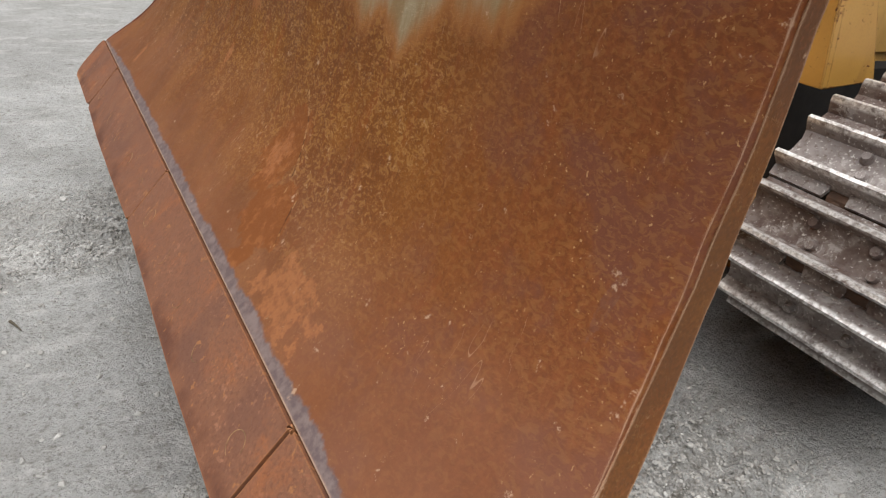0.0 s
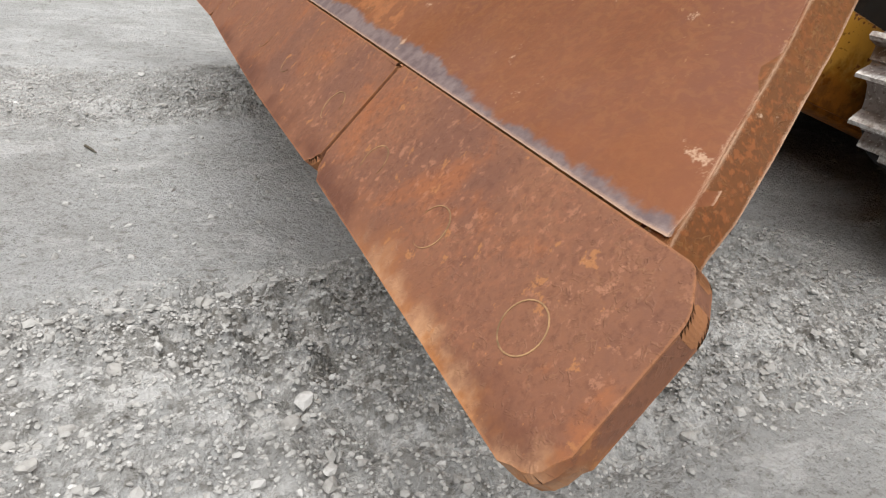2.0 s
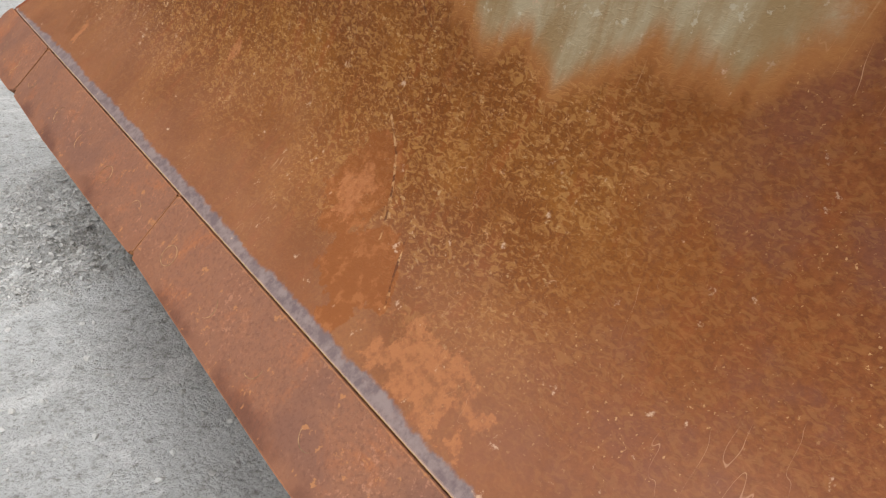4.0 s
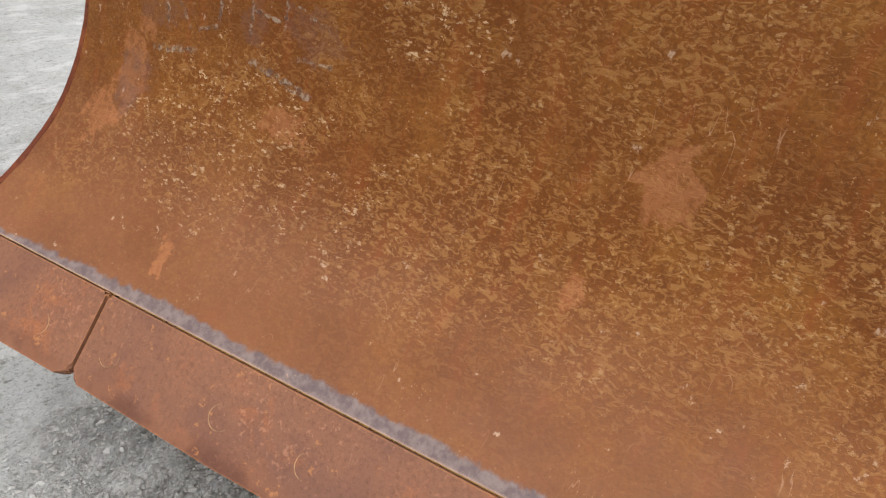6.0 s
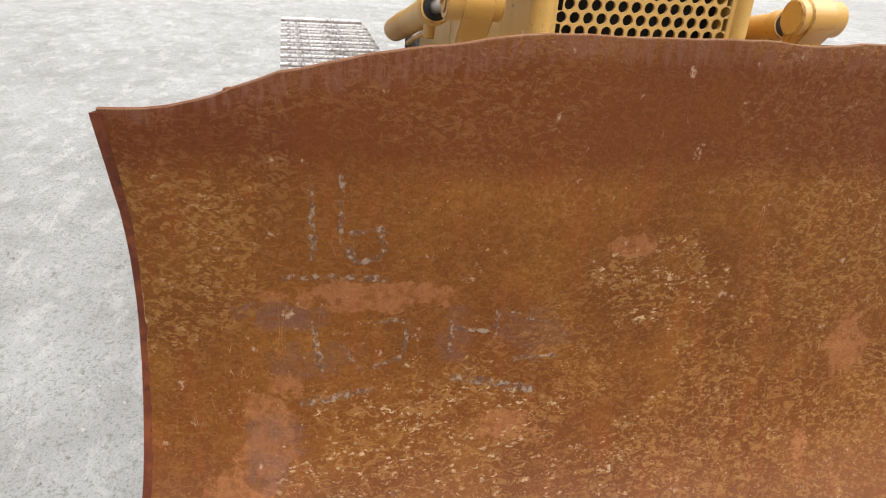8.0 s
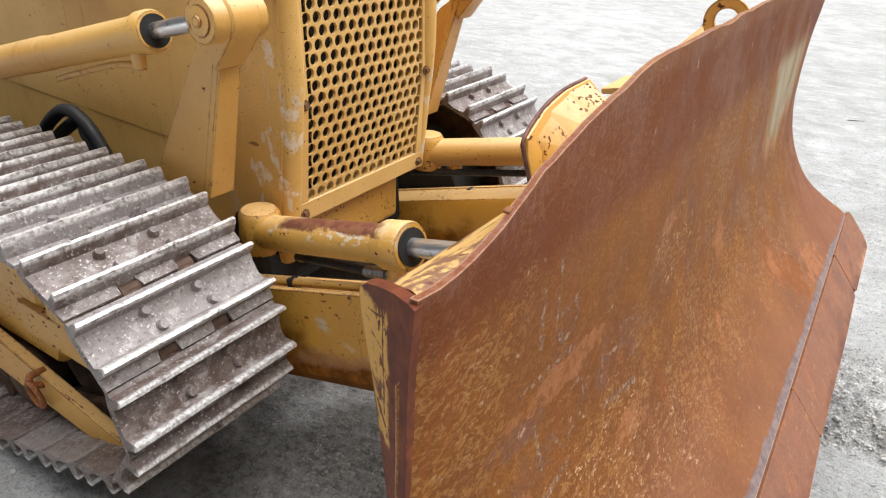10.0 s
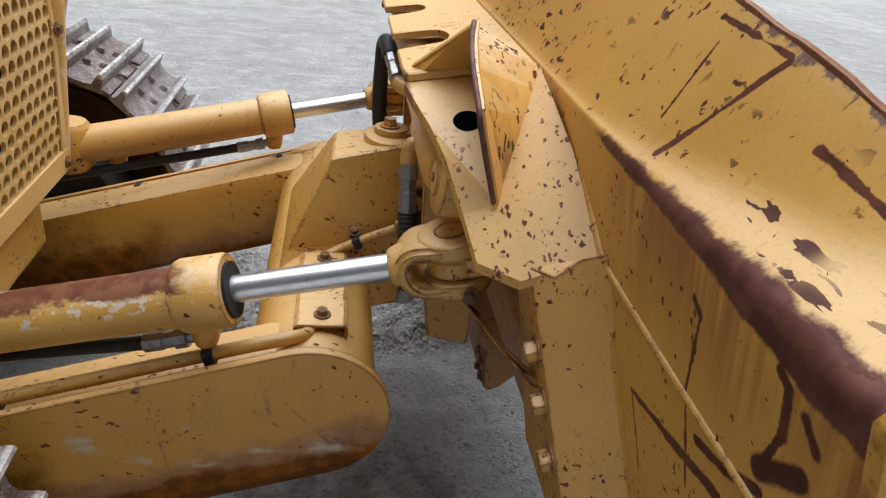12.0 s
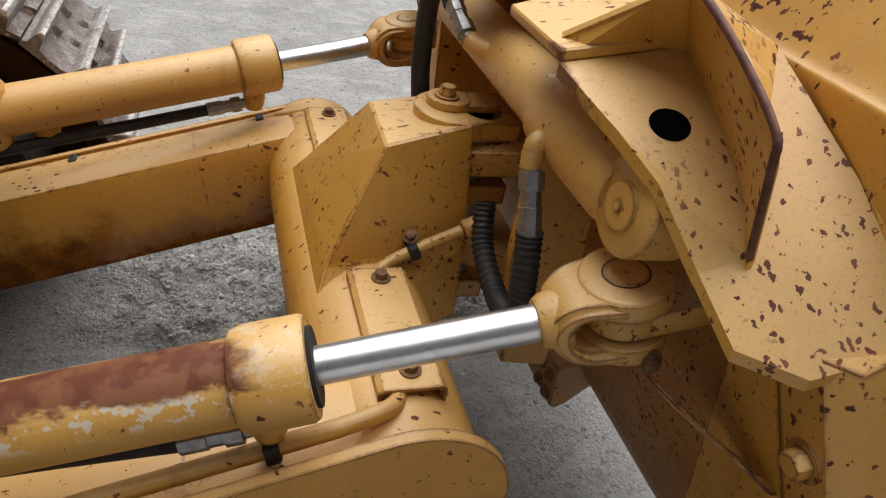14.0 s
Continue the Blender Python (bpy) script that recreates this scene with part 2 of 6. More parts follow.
    c = m.mix(low, c, m.mix(m.ramp(m.noise(5, 4), 0.4, 0.6), (0.182, 0.080, 0.048), (0.215, 0.096, 0.057)))
    foot = m.mul(m.ramp(m.math('ADD', z, m.mul(m.noise(6, 5, 0.65), 0.10)), 0.74, 0.66), m.ramp(m.noise(4.2, 5, 0.65), 0.48, 0.62, 0.0, 0.75))
    c = m.mix(m.mul(foot, 0.6), c, (0.215, 0.074, 0.027))
    # smooth orange scabs and blooms
    scab = m.math('MAXIMUM', m.spot(y, z, 0.43, 0.81, 0.075, 0.095, 0.7, 9, 1.02), m.spot(y, z, 0.56, 0.70, 0.095, 0.065, 0.8, 9, 1.02))
    c = m.mix(m.mul(scab, 0.75), c, m.mix(m.ramp(m.noise(30, 5, 0.7), 0.50, 0.62), (0.205, 0.062, 0.013), (0.285, 0.100, 0.030)))
    for cy, cz_, ry, rz in ((-0.12, 1.06, 0.040, 0.060), (-0.21, 0.862, 0.018, 0.03), (-1.285, 0.96, 0.045, 0.11), (-1.36, 0.84, 0.05, 0.05), (-0.85, 0.95, 0.06, 0.035), (0.42, 0.78, 0.04, 0.05), (0.80, 0.66, 0.12, 0.05), (-0.64, 1.297, 0.05, 0.018), (-1.01, 0.67, 0.02, 0.03), (-1.12, 1.21, 0.14, 0.03)):
        c = m.mix(m.mul(m.spot(y, z, cy, cz_, ry, rz, 0.9, 22), m.ramp(m.noise(55, 4, 0.65), 0.34, 0.58, 0.10, 0.60)), c, (0.38, 0.150, 0.060))
    # violet-grey scorched areas round the weld writing
    for cy, cz_, ry, rz, k in ((-1.25, 1.17, 0.07, 0.03, 0.7), (-1.29, 0.92, 0.045, 0.08, 0.6), (-1.22, 1.09, 0.08, 0.04, 0.4), (-0.96, 1.13, 0.03, 0.06, 0.5), (-0.80, 1.13, 0.06, 0.05, 0.45), (1.36, 0.94, 0.010, 0.05, 0.5)):
        c = m.mix(m.mul(m.spot(y, z, cy, cz_, ry, rz, 0.9, 14), m.ramp(m.noise(40, 4, 0.65), 0.35, 0.6, 0.2, 0.8), k), c, (0.165, 0.080, 0.060))
    # creases with a pale lip
    arc = m.scratches(y, z, ARCS, 0.004, 40)
    c = m.mix(m.mul(arc, m.ramp(m.noise(36, 4, 0.65), 0.40, 0.56, 0.1, 0.8)), c, m.mix(m.ramp(m.noise(60, 3), 0.45, 0.55), (0.085, 0.026, 0.009), (0.46, 0.26, 0.12)))
    # weld-bead writing, broken up by rust
    mk = m.mul(m.scratches(y, z, MARKS, 0.012, 60), m.ramp(m.noise(70, 4, 0.65), 0.42, 0.58, 0.05, 0.9))
    c = m.mix(m.mul(mk, 0.75), c, m.mix(m.ramp(m.noise(85, 4), 0.44, 0.58), (0.115, 0.072, 0.056), (0.40, 0.31, 0.23)))
    # burnished blue-grey weld along the foot
    edge = m.math('ADD', z, m.math('ADD', m.mul(m.math('SUBTRACT', m.noise(42, 4, 0.65, m.scaled((1, 1, 0.3))), 0.5), 0.020), m.mul(m.math('SUBTRACT', m.noise(5, 3), 0.5), 0.022)))
    weld = m.ramp(m.math('ADD', edge, m.mul(m.ramp(m.math('ABSOLUTE', y), 1.05, 1.35), 0.012)), 0.611, 0.618, 1.0, 0.0)
    c = m.mix(m.mul(weld, 0.85), c, m.mix(m.ramp(m.noise(40, 5, 0.65), 0.36, 0.64), (0.120, 0.098, 0.105), (0.215, 0.176, 0.172)))
    # a washed patch of old grey primer, its lower edge in drips
    drip = m.math('ADD', m.mul(m.noise(7.5, 3, 0.6, m.scaled((0.0, 1.0, 0.10))), 0.24), m.mul(m.math('SUBTRACT', m.noise(26, 4, 0.6, m.scaled((0.0, 1.0, 0.25))), 0.5), 0.05))
    zl = m.math('SUBTRACT', m.math('SUBTRACT', z, drip), m.math('ADD', m.mul(m.math('ABSOLUTE', m.math('SUBTRACT', y, 0.66)), 0.10), m.mul(m.math('MAXIMUM', m.math('SUBTRACT', y, 0.75), 0.0), 0.30)))
    side = m.mul(m.math('SUBTRACT', m.noise(9, 7, 0.72), 0.5), 0.20)
    ys = m.math('ADD', y, side)
    fringe = m.mul(m.ramp(zl, 0.955, 1.00), m.ramp(z, 1.52, 1.42), m.ramp(ys, 0.44, 0.47), m.ramp(ys, 1.14, 1.08))
    inside = m.mul(m.ramp(zl, 0.990, 1.05), m.ramp(z, 1.50, 1.40), m.ramp(ys, 0.46, 0.53), m.ramp(ys, 1.10, 1.00))
    grey = m.mix(m.ramp(m.noise(8, 5, 0.65, m.scaled((1, 1.6, 0.45))), 0.36, 0.64), (0.37, 0.315, 0.205), (0.255, 0.175, 0.085))
    grey = m.mix(m.ramp(m.noise(40, 4, 0.7), 0.60, 0.66, 0.0, 0.5), grey, (0.50, 0.46, 0.36))
    c = m.mix(m.mul(fringe, 0.75), c, (0.33, 0.135, 0.040))
    c = m.mix(m.mul(inside, 0.92), c, grey)
    # darker, redder band under the top edge, a scraped pinkish lip above it
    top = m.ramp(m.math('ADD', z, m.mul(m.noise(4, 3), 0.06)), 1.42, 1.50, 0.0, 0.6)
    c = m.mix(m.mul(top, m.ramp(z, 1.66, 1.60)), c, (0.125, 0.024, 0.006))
    lip = m.mul(m.ramp(m.math('ADD', z, m.math('ADD', m.mul(m.math('MAXIMUM', m.math('SUBTRACT', m.math('ABSOLUTE', y), 0.85), 0.0), 0.174), m.mul(m.noise(24, 5, 0.7, m.scaled((1, 1.6, 0.2))), 0.10))), 1.655, 1.680), m.ramp(m.noise(60, 4, 0.65, m.scaled((1, 1.5, 0.2))), 0.40, 0.62, 0.1, 0.7))
    c = m.mix(lip, c, (0.22, 0.092, 0.055))
    # scoured bright along the ends and the foot
    c = m.mix(m.mul(m.worn_edges(0.005, 0.34, 24), 0.75), c, (0.50, 0.33, 0.22))
    h = m.math('ADD', m.mul(fine, 0.5), m.math('ADD', m.mul(stroke, 0.55), m.math('ADD', m.mul(mid, 0.8), m.math('ADD', m.mul(mk, 1.2), m.mul(worm, calm, 0.35)))))
    m.bump(h, 0.55, 0.0022)
    return m.done(c, m.ramp(mid, 0.3, 0.7, 0.50, 0.76), 0.0, 0.24)


def cutting_edge_material():
    m, c, r = rust_plate("rusted_cutting_edge", 0.6, 0.35)
    s = m.axis(2)
    c = m.mix(0.68, c, (0.215, 0.100, 0.068))
    c = m.mix(m.ramp(m.noise(3.4, 5, 0.6), 0.48, 0.64, 0.0, 0.55), c, (0.135, 0.062, 0.046))
    c = m.mix(m.mul(m.ramp(m.noise(8, 6, 0.7, None, 0.5), 0.52, 0.70), 0.5), c, (0.38, 0.125, 0.040))
    c = m.mix(m.mul(m.ramp(m.noise(120, 4, 0.65), 0.46, 0.68), 0.42), c, (0.11, 0.042, 0.026))
    c = m.mix(m.mul(m.ramp(m.noise(75, 5, 0.7), 0.56, 0.64), m.ramp(m.noise(5, 4, 0.6), 0.42, 0.6), 0.5), c, (0.42, 0.20, 0.12))
    worn = m.ramp(m.math('ADD', s, m.mul(m.noise(9, 5, 0.65), 0.09)), 0.535, 0.500, 0.0, 0.7)
    c = m.mix(worn, c, m.mix(m.ramp(m.noise(6, 4), 0.42, 0.58), (0.10, 0.036, 0.022), (0.21, 0.088, 0.048)))
    lip = m.mul(m.ramp(m.math('ADD', s, m.mul(m.noise(7, 6, 0.72), 0.12)), 0.535, 0.490), m.ramp(m.math('ADD', m.math('ABSOLUTE', m.axis(1)), m.mul(m.noise(9, 5, 0.7), 0.25)), 1.34, 1.58))
    c = m.mix(m.mul(lip, 0.9), c, m.mix(m.ramp(m.noise(30, 4), 0.4, 0.6), (0.40, 0.16, 0.050), (0.54, 0.30, 0.16)))
    c = m.mix(m.mul(m.worn_edges(0.006, 0.45, 35), 0.6), c, (0.44, 0.19, 0.07))
    return m.done(c, r, 0.0, 0.35)


def yellow_paint(name, chips, base=(0.63, 0.338, 0.048), grime=0.25, wear=1.0):
    m = Mat(name)
    big, mid = m.noise(1.8, 4), m.noise(11, 5, 0.6)
    c = m.mix(m.ramp(big, 0.35, 0.65), base, tuple(v * k for v, k in zip(base, (0.88, 0.82, 0.72))))
    c = m.mix(m.ramp(mid, 0.45, 0.8, 0.0, grime), c, (0.38, 0.19, 0.035))
    # faded, chalky wash
    c = m.mix(m.ramp(m.noise(3.1, 5, 0.65), 0.50, 0.75, 0.0, 0.25), c, (0.64, 0.40, 0.12))
    # sky sheen painted in: a paler colour on faces that look up
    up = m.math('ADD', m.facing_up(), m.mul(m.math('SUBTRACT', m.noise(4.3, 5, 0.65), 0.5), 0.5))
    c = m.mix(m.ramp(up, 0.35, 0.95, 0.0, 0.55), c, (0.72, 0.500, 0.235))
    # grime runs down the sides
    run = m.mul(m.ramp(m.noise(14, 4, 0.6, m.scaled((1, 1, 0.12))), 0.56, 0.72, 0.0, 0.4), m.ramp(big, 0.4, 0.6))
    c = m.mix(run, c, (0.28, 0.115, 0.022))
    # knocks: small dark chips in flocks, elongated strikes
    cloud = m.ramp(m.noise(2.9, 4, 0.6), 0.52, 0.60)
    a = m.ramp(m.noise(92, 4, 0.6, m.scaled((1.0, 1.0, 0.7), turn=(20, 30, 40)), 0.3), 0.640 - 0.05 * chips, 0.650 - 0.05 * chips)
    b = m.ramp(m.noise(30, 4, 0.6, m.scaled((0.35, 2.6, 1.0), turn=(35, 20, 30)), 0.4), 0.665 - 0.04 * chips, 0.675 - 0.04 * chips)
    few = m.ramp(m.noise(74, 3, 0.6, None, 0.4), 0.712 - 0.02 * chips, 0.718 - 0.02 * chips)
    c = m.mix(m.ramp(m.noise(190, 4, 0.7), 0.50, 0.68, 0.0, 0.30), c, (0.36, 0.19, 0.05))
    chip = m.math('MAXIMUM', m.math('MAXIMUM', m.mul(a, cloud), few), m.mul(b, m.ramp(m.noise(1.1, 2), 0.50, 0.62)))
    if chips > -0.3:
        flock = m.ramp(m.noise(3.7, 4, 0.6), 0.46, 0.56, 0.15, 1.0)
        for turn_, sh in (((15, 25, 35), 0.07 + 0.14 * chips), ((-30, 10, -50), 0.05 + 0.12 * chips)):
            chip = m.math('MAXIMUM', chip, m.mul(m.dashes(82, (0.55, 1.4, 1.0), turn_, sh, 0.42), m.ramp(flock, 0.5, 0.6)))
    if wear:
        chip = m.math('MAXIMUM', chip, m.mul(m.worn_edges(), wear))
    c = m.mix(chip, c, m.mix(m.ramp(m.noise(25, 3), 0.4, 0.6), (0.095, 0.032, 0.020), (0.185, 0.072, 0.042)))
    # pale scuffs down to primer
    sc = m.mul(m.ramp(m.noise(9, 6, 0.75, m.scaled((1.6, 1, 0.7), (2, 5, 1))), 0.66, 0.69), m.ramp(big, 0.46, 0.60))
    c = m.mix(m.mul(sc, 0.6), c, (0.62, 0.48, 0.30))
    h = m.math('SUBTRACT', m.math('ADD', m.mul(m.noise(60, 2), 0.15), m.mul(m.noise(6, 3), 0.5)), chip)
    m.bump(h, 0.35, 0.0015)
    m.gloss = m.ramp(chip, 0.0, 1.0, 1.0, 0.2)
    return m, c, m.math('ADD', m.ramp(chip, 0.0, 1.0, 0.40, 0.62), m.mul(mid, 0.14))


def finish(t):
    m, c, r = t
    return m.done(c, r, 0.0, m.gloss)


MAT = {}
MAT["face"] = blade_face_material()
MAT["edge"] = cutting_edge_material()
_m, _c, _r = rust_plate("rusted_steel", 0.25)
MAT["rust"] = _m.done(_c, _r, 0.0, 0.4)
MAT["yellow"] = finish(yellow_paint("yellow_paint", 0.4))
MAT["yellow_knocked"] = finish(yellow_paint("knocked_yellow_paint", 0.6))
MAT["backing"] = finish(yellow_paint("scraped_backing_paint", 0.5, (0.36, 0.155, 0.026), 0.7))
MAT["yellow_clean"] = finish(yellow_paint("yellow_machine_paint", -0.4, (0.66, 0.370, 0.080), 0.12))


SLASHES = [
    (-1.046, 1.605, -0.972, 1.468, 0.005),
    (-0.923, 1.597, -0.928, 1.502, 0.003),
    (-1.159, 1.549, -1.205, 1.543, 0.006),
    (-1.205, 1.543, -1.268, 1.532, 0.004),
    (-0.897, 1.623, -1.043, 1.610, 0.004),
    (-1.157, 1.376, -1.173, 1.365, 0.007),
    (-1.173, 1.365, -1.161, 1.255, 0.004),
    (-1.161, 1.255, -1.190, 1.131, 0.003),
    (-1.016, 1.128, -1.131, 1.155, 0.007),
    (-1.131, 1.155, -1.257, 1.189, 0.010),
    (-1.016, 1.128, -1.062, 1.020, 0.004),
    (-1.313, 1.409, -1.328, 1.401, 0.008),
    (-1.328, 1.401, -1.331, 1.353, 0.009),
    (-1.331, 1.353, -1.312, 1.292, 0.006),
    (-1.308, 1.288, -1.365, 1.336, 0.016),
    (-1.199, 1.214, -1.257, 1.232, 0.008),
    (-1.257, 1.232, -1.315, 1.265, 0.010),
    (-1.355, 1.392, -1.372, 1.375, 0.010),
]


def wing_material():
    """Paint on the back of the blade: rust runs down from the worn ridge, long dark scrapes."""
    m, c, r = yellow_paint("blade_back_paint", 0.2, wear=0)
    x, y, z = m.axis(0), m.axis(1), m.axis(2)
    run = m.noise(9, 4, 0.65, m.scaled((0.3, 1.9, 0.10)))
    f = m.mul(m.ramp(run, 0.35, 0.50), m.ramp(m.math('SUBTRACT', z, m.mul(m.noise(5, 3, 0.6, m.scaled((0, 1, 0))), 0.25)), 1.12, 1.30), m.ramp(m.math('ABSOLUTE', y), 0.85, 1.0), m.ramp(z, 1.455, 1.445))
    c = m.mix(m.mul(f, 0.85), c, (0.27, 0.075, 0.014))
    rag = m.mul(m.math('SUBTRACT', m.noise(14, 5, 0.7), 0.5), 0.075)
    wide = m.ramp(m.math('ABSOLUTE', y), 0.85, 1.45, 0.006, 0.027)
    d = m.math('SUBTRACT', m.math('ABSOLUTE', m.math('SUBTRACT', z, 1.440)), wide)
    rf = m.mul(m.ramp(m.math('ADD', d, m.mul(rag, 0.45)), 0.004, -0.003), m.ramp(m.math('ABSOLUTE', y), 0.80, 0.86), m.ramp(x, -0.395, -0.425))
    c = m.mix(rf, c, m.mix(m.ramp(m.noise(26, 4, 0.6), 0.35, 0.65), (0.075, 0.026, 0.020), (0.150, 0.060, 0.042)))
    # worn top edge, which falls away towards the ends
    ay = m.math('ABSOLUTE', y)
    rim = m.math('SUBTRACT', m.math('SUBTRACT', 1.652, m.mul(m.math('MAXIMUM', m.math('SUBTRACT', ay, 0.85), 0.0), 0.174)), z)
    tz = m.mul(m.math('SUBTRACT', m.noise(16, 5, 0.7), 0.5), 0.09)
    c = m.mix(m.ramp(m.math('ADD', rim, tz), 0.006, -0.001), c, (0.150, 0.062, 0.042))
    # brown patch where the top corner has been dragged along
    drag = m.mul(m.spot(ay, z, 1.42, 1.535, 0.10, 0.045, 0.9, 16), m.ramp(m.noise(30, 4, 0.65), 0.36, 0.5))
    c = m.mix(m.mul(drag, 0.9), c, (0.15, 0.060, 0.038))
    # small strikes along the shelf
    strike = m.mul(m.ramp(m.noise(26, 3, 0.55, m.scaled((2.4, 0.5, 1), turn=(0, 0, 25)), 0.3), 0.60, 0.615), m.ramp(z, 1.44, 1.46), m.ramp(z, 1.53, 1.50), m.ramp(ay, 0.92, 1.0), m.ramp(m.noise(3.1, 3), 0.44, 0.56))
    strike = m.math('MAXIMUM', strike, m.mul(m.dashes(46, (2.2, 0.5, 1.0), (0, 0, 25), 0.27, 0.40), m.ramp(z, 1.44, 1.46), m.ramp(m.noise(4, 3), 0.42, 0.5)))
    c = m.mix(strike, c, (0.085, 0.030, 0.020))
    sl = m.scratches(y, z, SLASHES, 0.007, 24)
    c = m.mix(sl, c, m.mix(m.ramp(m.noise(20, 4), 0.4, 0.6), (0.070, 0.024, 0.015), (0.13, 0.045, 0.025)))
    return m.done(c, r, 0.0, m.mul(m.gloss, m.ramp(m.math('MAXIMUM', m.math('MAXIMUM', rf, sl), strike), 0.0, 1.0, 1.0, 0.2)))


def end_plate_material():
    m, c, r = yellow_paint("end_plate_paint", 0.6, wear=0)
    x, z = m.axis(0), m.axis(2)
    n = m.math('SUBTRACT', m.noise(11, 6, 0.7), 0.5)
    front = m.ramp(m.math('ADD', x, m.mul(n, 0.05)), -0.398, -0.390)
    topw = m.ramp(m.math('ADD', z, m.mul(n, 0.05)), 1.470, 1.478)
    foot = m.ramp(m.math('ADD', z, m.mul(n, 0.10)), 1.290, 1.275)
    rear = m.ramp(m.math('SUBTRACT', x, m.math('ADD', m.mul(m.math('SUBTRACT', z, 1.25), -0.24), m.mul(n, 0.02))), -0.411, -0.416)
    foot = m.math('MAXIMUM', foot, rear)
    nick = m.mul(m.ramp(m.noise(34, 5, 0.65, m.scaled((1.2, 1, 0.6), turn=(0, 20, 0))), 0.58, 0.60), m.ramp(x, -0.44, -0.41))
    w = m.math('MAXIMUM', m.math('MAXIMUM', front, topw), m.math('MAXIMUM', foot, nick))
    w = m.math('MAXIMUM', w, m.scratches(x, z, [(-0.438, 1.452, -0.412, 1.460, 0.0015), (-0.42, 1.475, -0.39, 1.452, 0.001), (-0.402, 1.47, -0.408, 1.32, 0.0018), (-0.435, 1.36, -0.412, 1.345, 0.0022), (-0.425, 1.33, -0.405, 1.305, 0.003), (-0.43, 1.425, -0.405, 1.418, 0.0018)], 0.0035, 90))
    rust = m.mix(m.ramp(m.noise(14, 4), 0.4, 0.65), (0.115, 0.030, 0.014), (0.20, 0.056, 0.022))
    rust = m.mix(m.ramp(m.noise(60, 3), 0.5, 0.7, 0.0, 0.6), rust, (0.06, 0.018, 0.012))
    c = m.mix(w, c, rust)
    return m.done(c, 0.55, 0.0, m.ramp(w, 0.0, 1.0, 0.7, 0.2))


def end_rust_material():
    m, c, r = rust_plate("shaded_rusted_end", 0.1, 0.3)
    # darker mix paints the shade of this side-facing end into the rust
    c = m.mix(m.ramp(m.noise(6, 5, 0.65), 0.35, 0.65, 0.45, 0.75), c, (0.105, 0.046, 0.020))
    c = m.mix(m.mul(m.worn_edges(0.006, 0.34, 30), 0.8), c, (0.50, 0.33, 0.22))
    return m.done(c, r, 0.0, 0.3)


MAT["end_rust"] = end_rust_material()
MAT["wing"] = wing_material()
MAT["end_plate"] = end_plate_material()


def arm_material():
    m, c, r = yellow_paint("push_arm_paint", 0.1, (0.62, 0.315, 0.032))
    x, z = m.axis(0), m.axis(2)
    # mud and rust along the lower edge of the sloping arm
    low = m.math('SUBTRACT', z, m.mul(m.math('ADD', x, 0.84), 0.29))
    n = m.math('SUBTRACT', m.noise(7, 6, 0.7), 0.5)
    c = m.mix(m.mul(m.ramp(m.math('ADD', low, m.mul(n, 0.22)), 0.70, 0.60), 0.7), c, (0.36, 0.155, 0.030))
    g = m.mul(m.ramp(m.math('ADD', low, m.mul(n, 0.3)), 0.70, 0.64), m.ramp(m.noise(12, 5, 0.7), 0.50, 0.58), m.ramp(low, 0.57, 0.60))
    c = m.mix(m.mul(g, 0.35, m.ramp(m.axis(1), 0.0, -0.3)), c, (0.56, 0.46, 0.34))
    f = m.ramp(m.math('ADD', low, m.mul(n, 0.16)), 0.630, 0.590)
    c = m.mix(m.ramp(m.math('ADD', low, m.mul(n, 0.20)), 0.690, 0.610, 0.0, 0.85), c, (0.27, 0.095, 0.018))
    f = m.math('MAXIMUM', f, m.mul(m.ramp(m.math('ADD', x, m.mul(n, 0.25)), -1.30, -1.50), m.ramp(m.math('ADD', low, m.mul(n, 0.35)), 0.80, 0.66)))
    c = m.mix(m.mul(f, 0.9), c, m.mix(m.ramp(m.noise(18, 5, 0.7), 0.4, 0.62), (0.120, 0.040, 0.006), (0.270, 0.092, 0.010)))
    c = m.mix(m.mul(m.ramp(m.math('ADD', low, m.mul(n, 0.06)), 0.572, 0.560), 0.7), c, (0.075, 0.028, 0.008))
    cuts = [(-1.18, 0.80, -1.177, 0.761, 0.006), (-1.162, 0.74, -1.137, 0.58, 0.003), (-0.96, 0.735, -0.91, 0.69, 0.004), (-0.91, 0.77, -0.796, 0.638, 0.004), (-0.934, 0.784, -0.928, 0.72, 0.006), (-0.758, 0.642, -0.745, 0.71, 0.003), (-1.24, 0.59, -1.19, 0.63, 0.003), (-0.80, 0.662, -0.785, 0.655, 0.007)]
    c = m.mix(m.mul(m.scratches(x, z, cuts, 0.006, 40), m.ramp(m.noise(30, 4, 0.65), 0.42, 0.6, 0.0, 0.7)), c, (0.13, 0.050, 0.022))
    for cx, cz_, rx, rz in ((-1.29, 0.645, 0.050, 0.032), (-1.088, 0.686, 0.020, 0.010), (-0.80, 0.628, 0.060, 0.018), (-0.947, 0.622, 0.030, 0.014), (-1.20, 0.600, 0.04, 0.016), (-1.06, 0.59, 0.05, 0.012)):
        c = m.mix(m.mul(m.spot(x, z, cx, cz_, rx, rz, 0.9, 22, 0.1), m.ramp(m.noise(40, 5, 0.7, m.scaled((0.5, 1, 1.4))), 0.36, 0.60), m.ramp(m.axis(1), 0.0, -0.3), 0.75), c, (0.58, 0.50, 0.38))
    return m.done(c, m.math('ADD', r, m.mul(f, 0.2)), 0.0, m.mul(m.gloss, m.ramp(f, 0.0, 1.0, 1.0, 0.1)))


MAT["arm"] = arm_material()


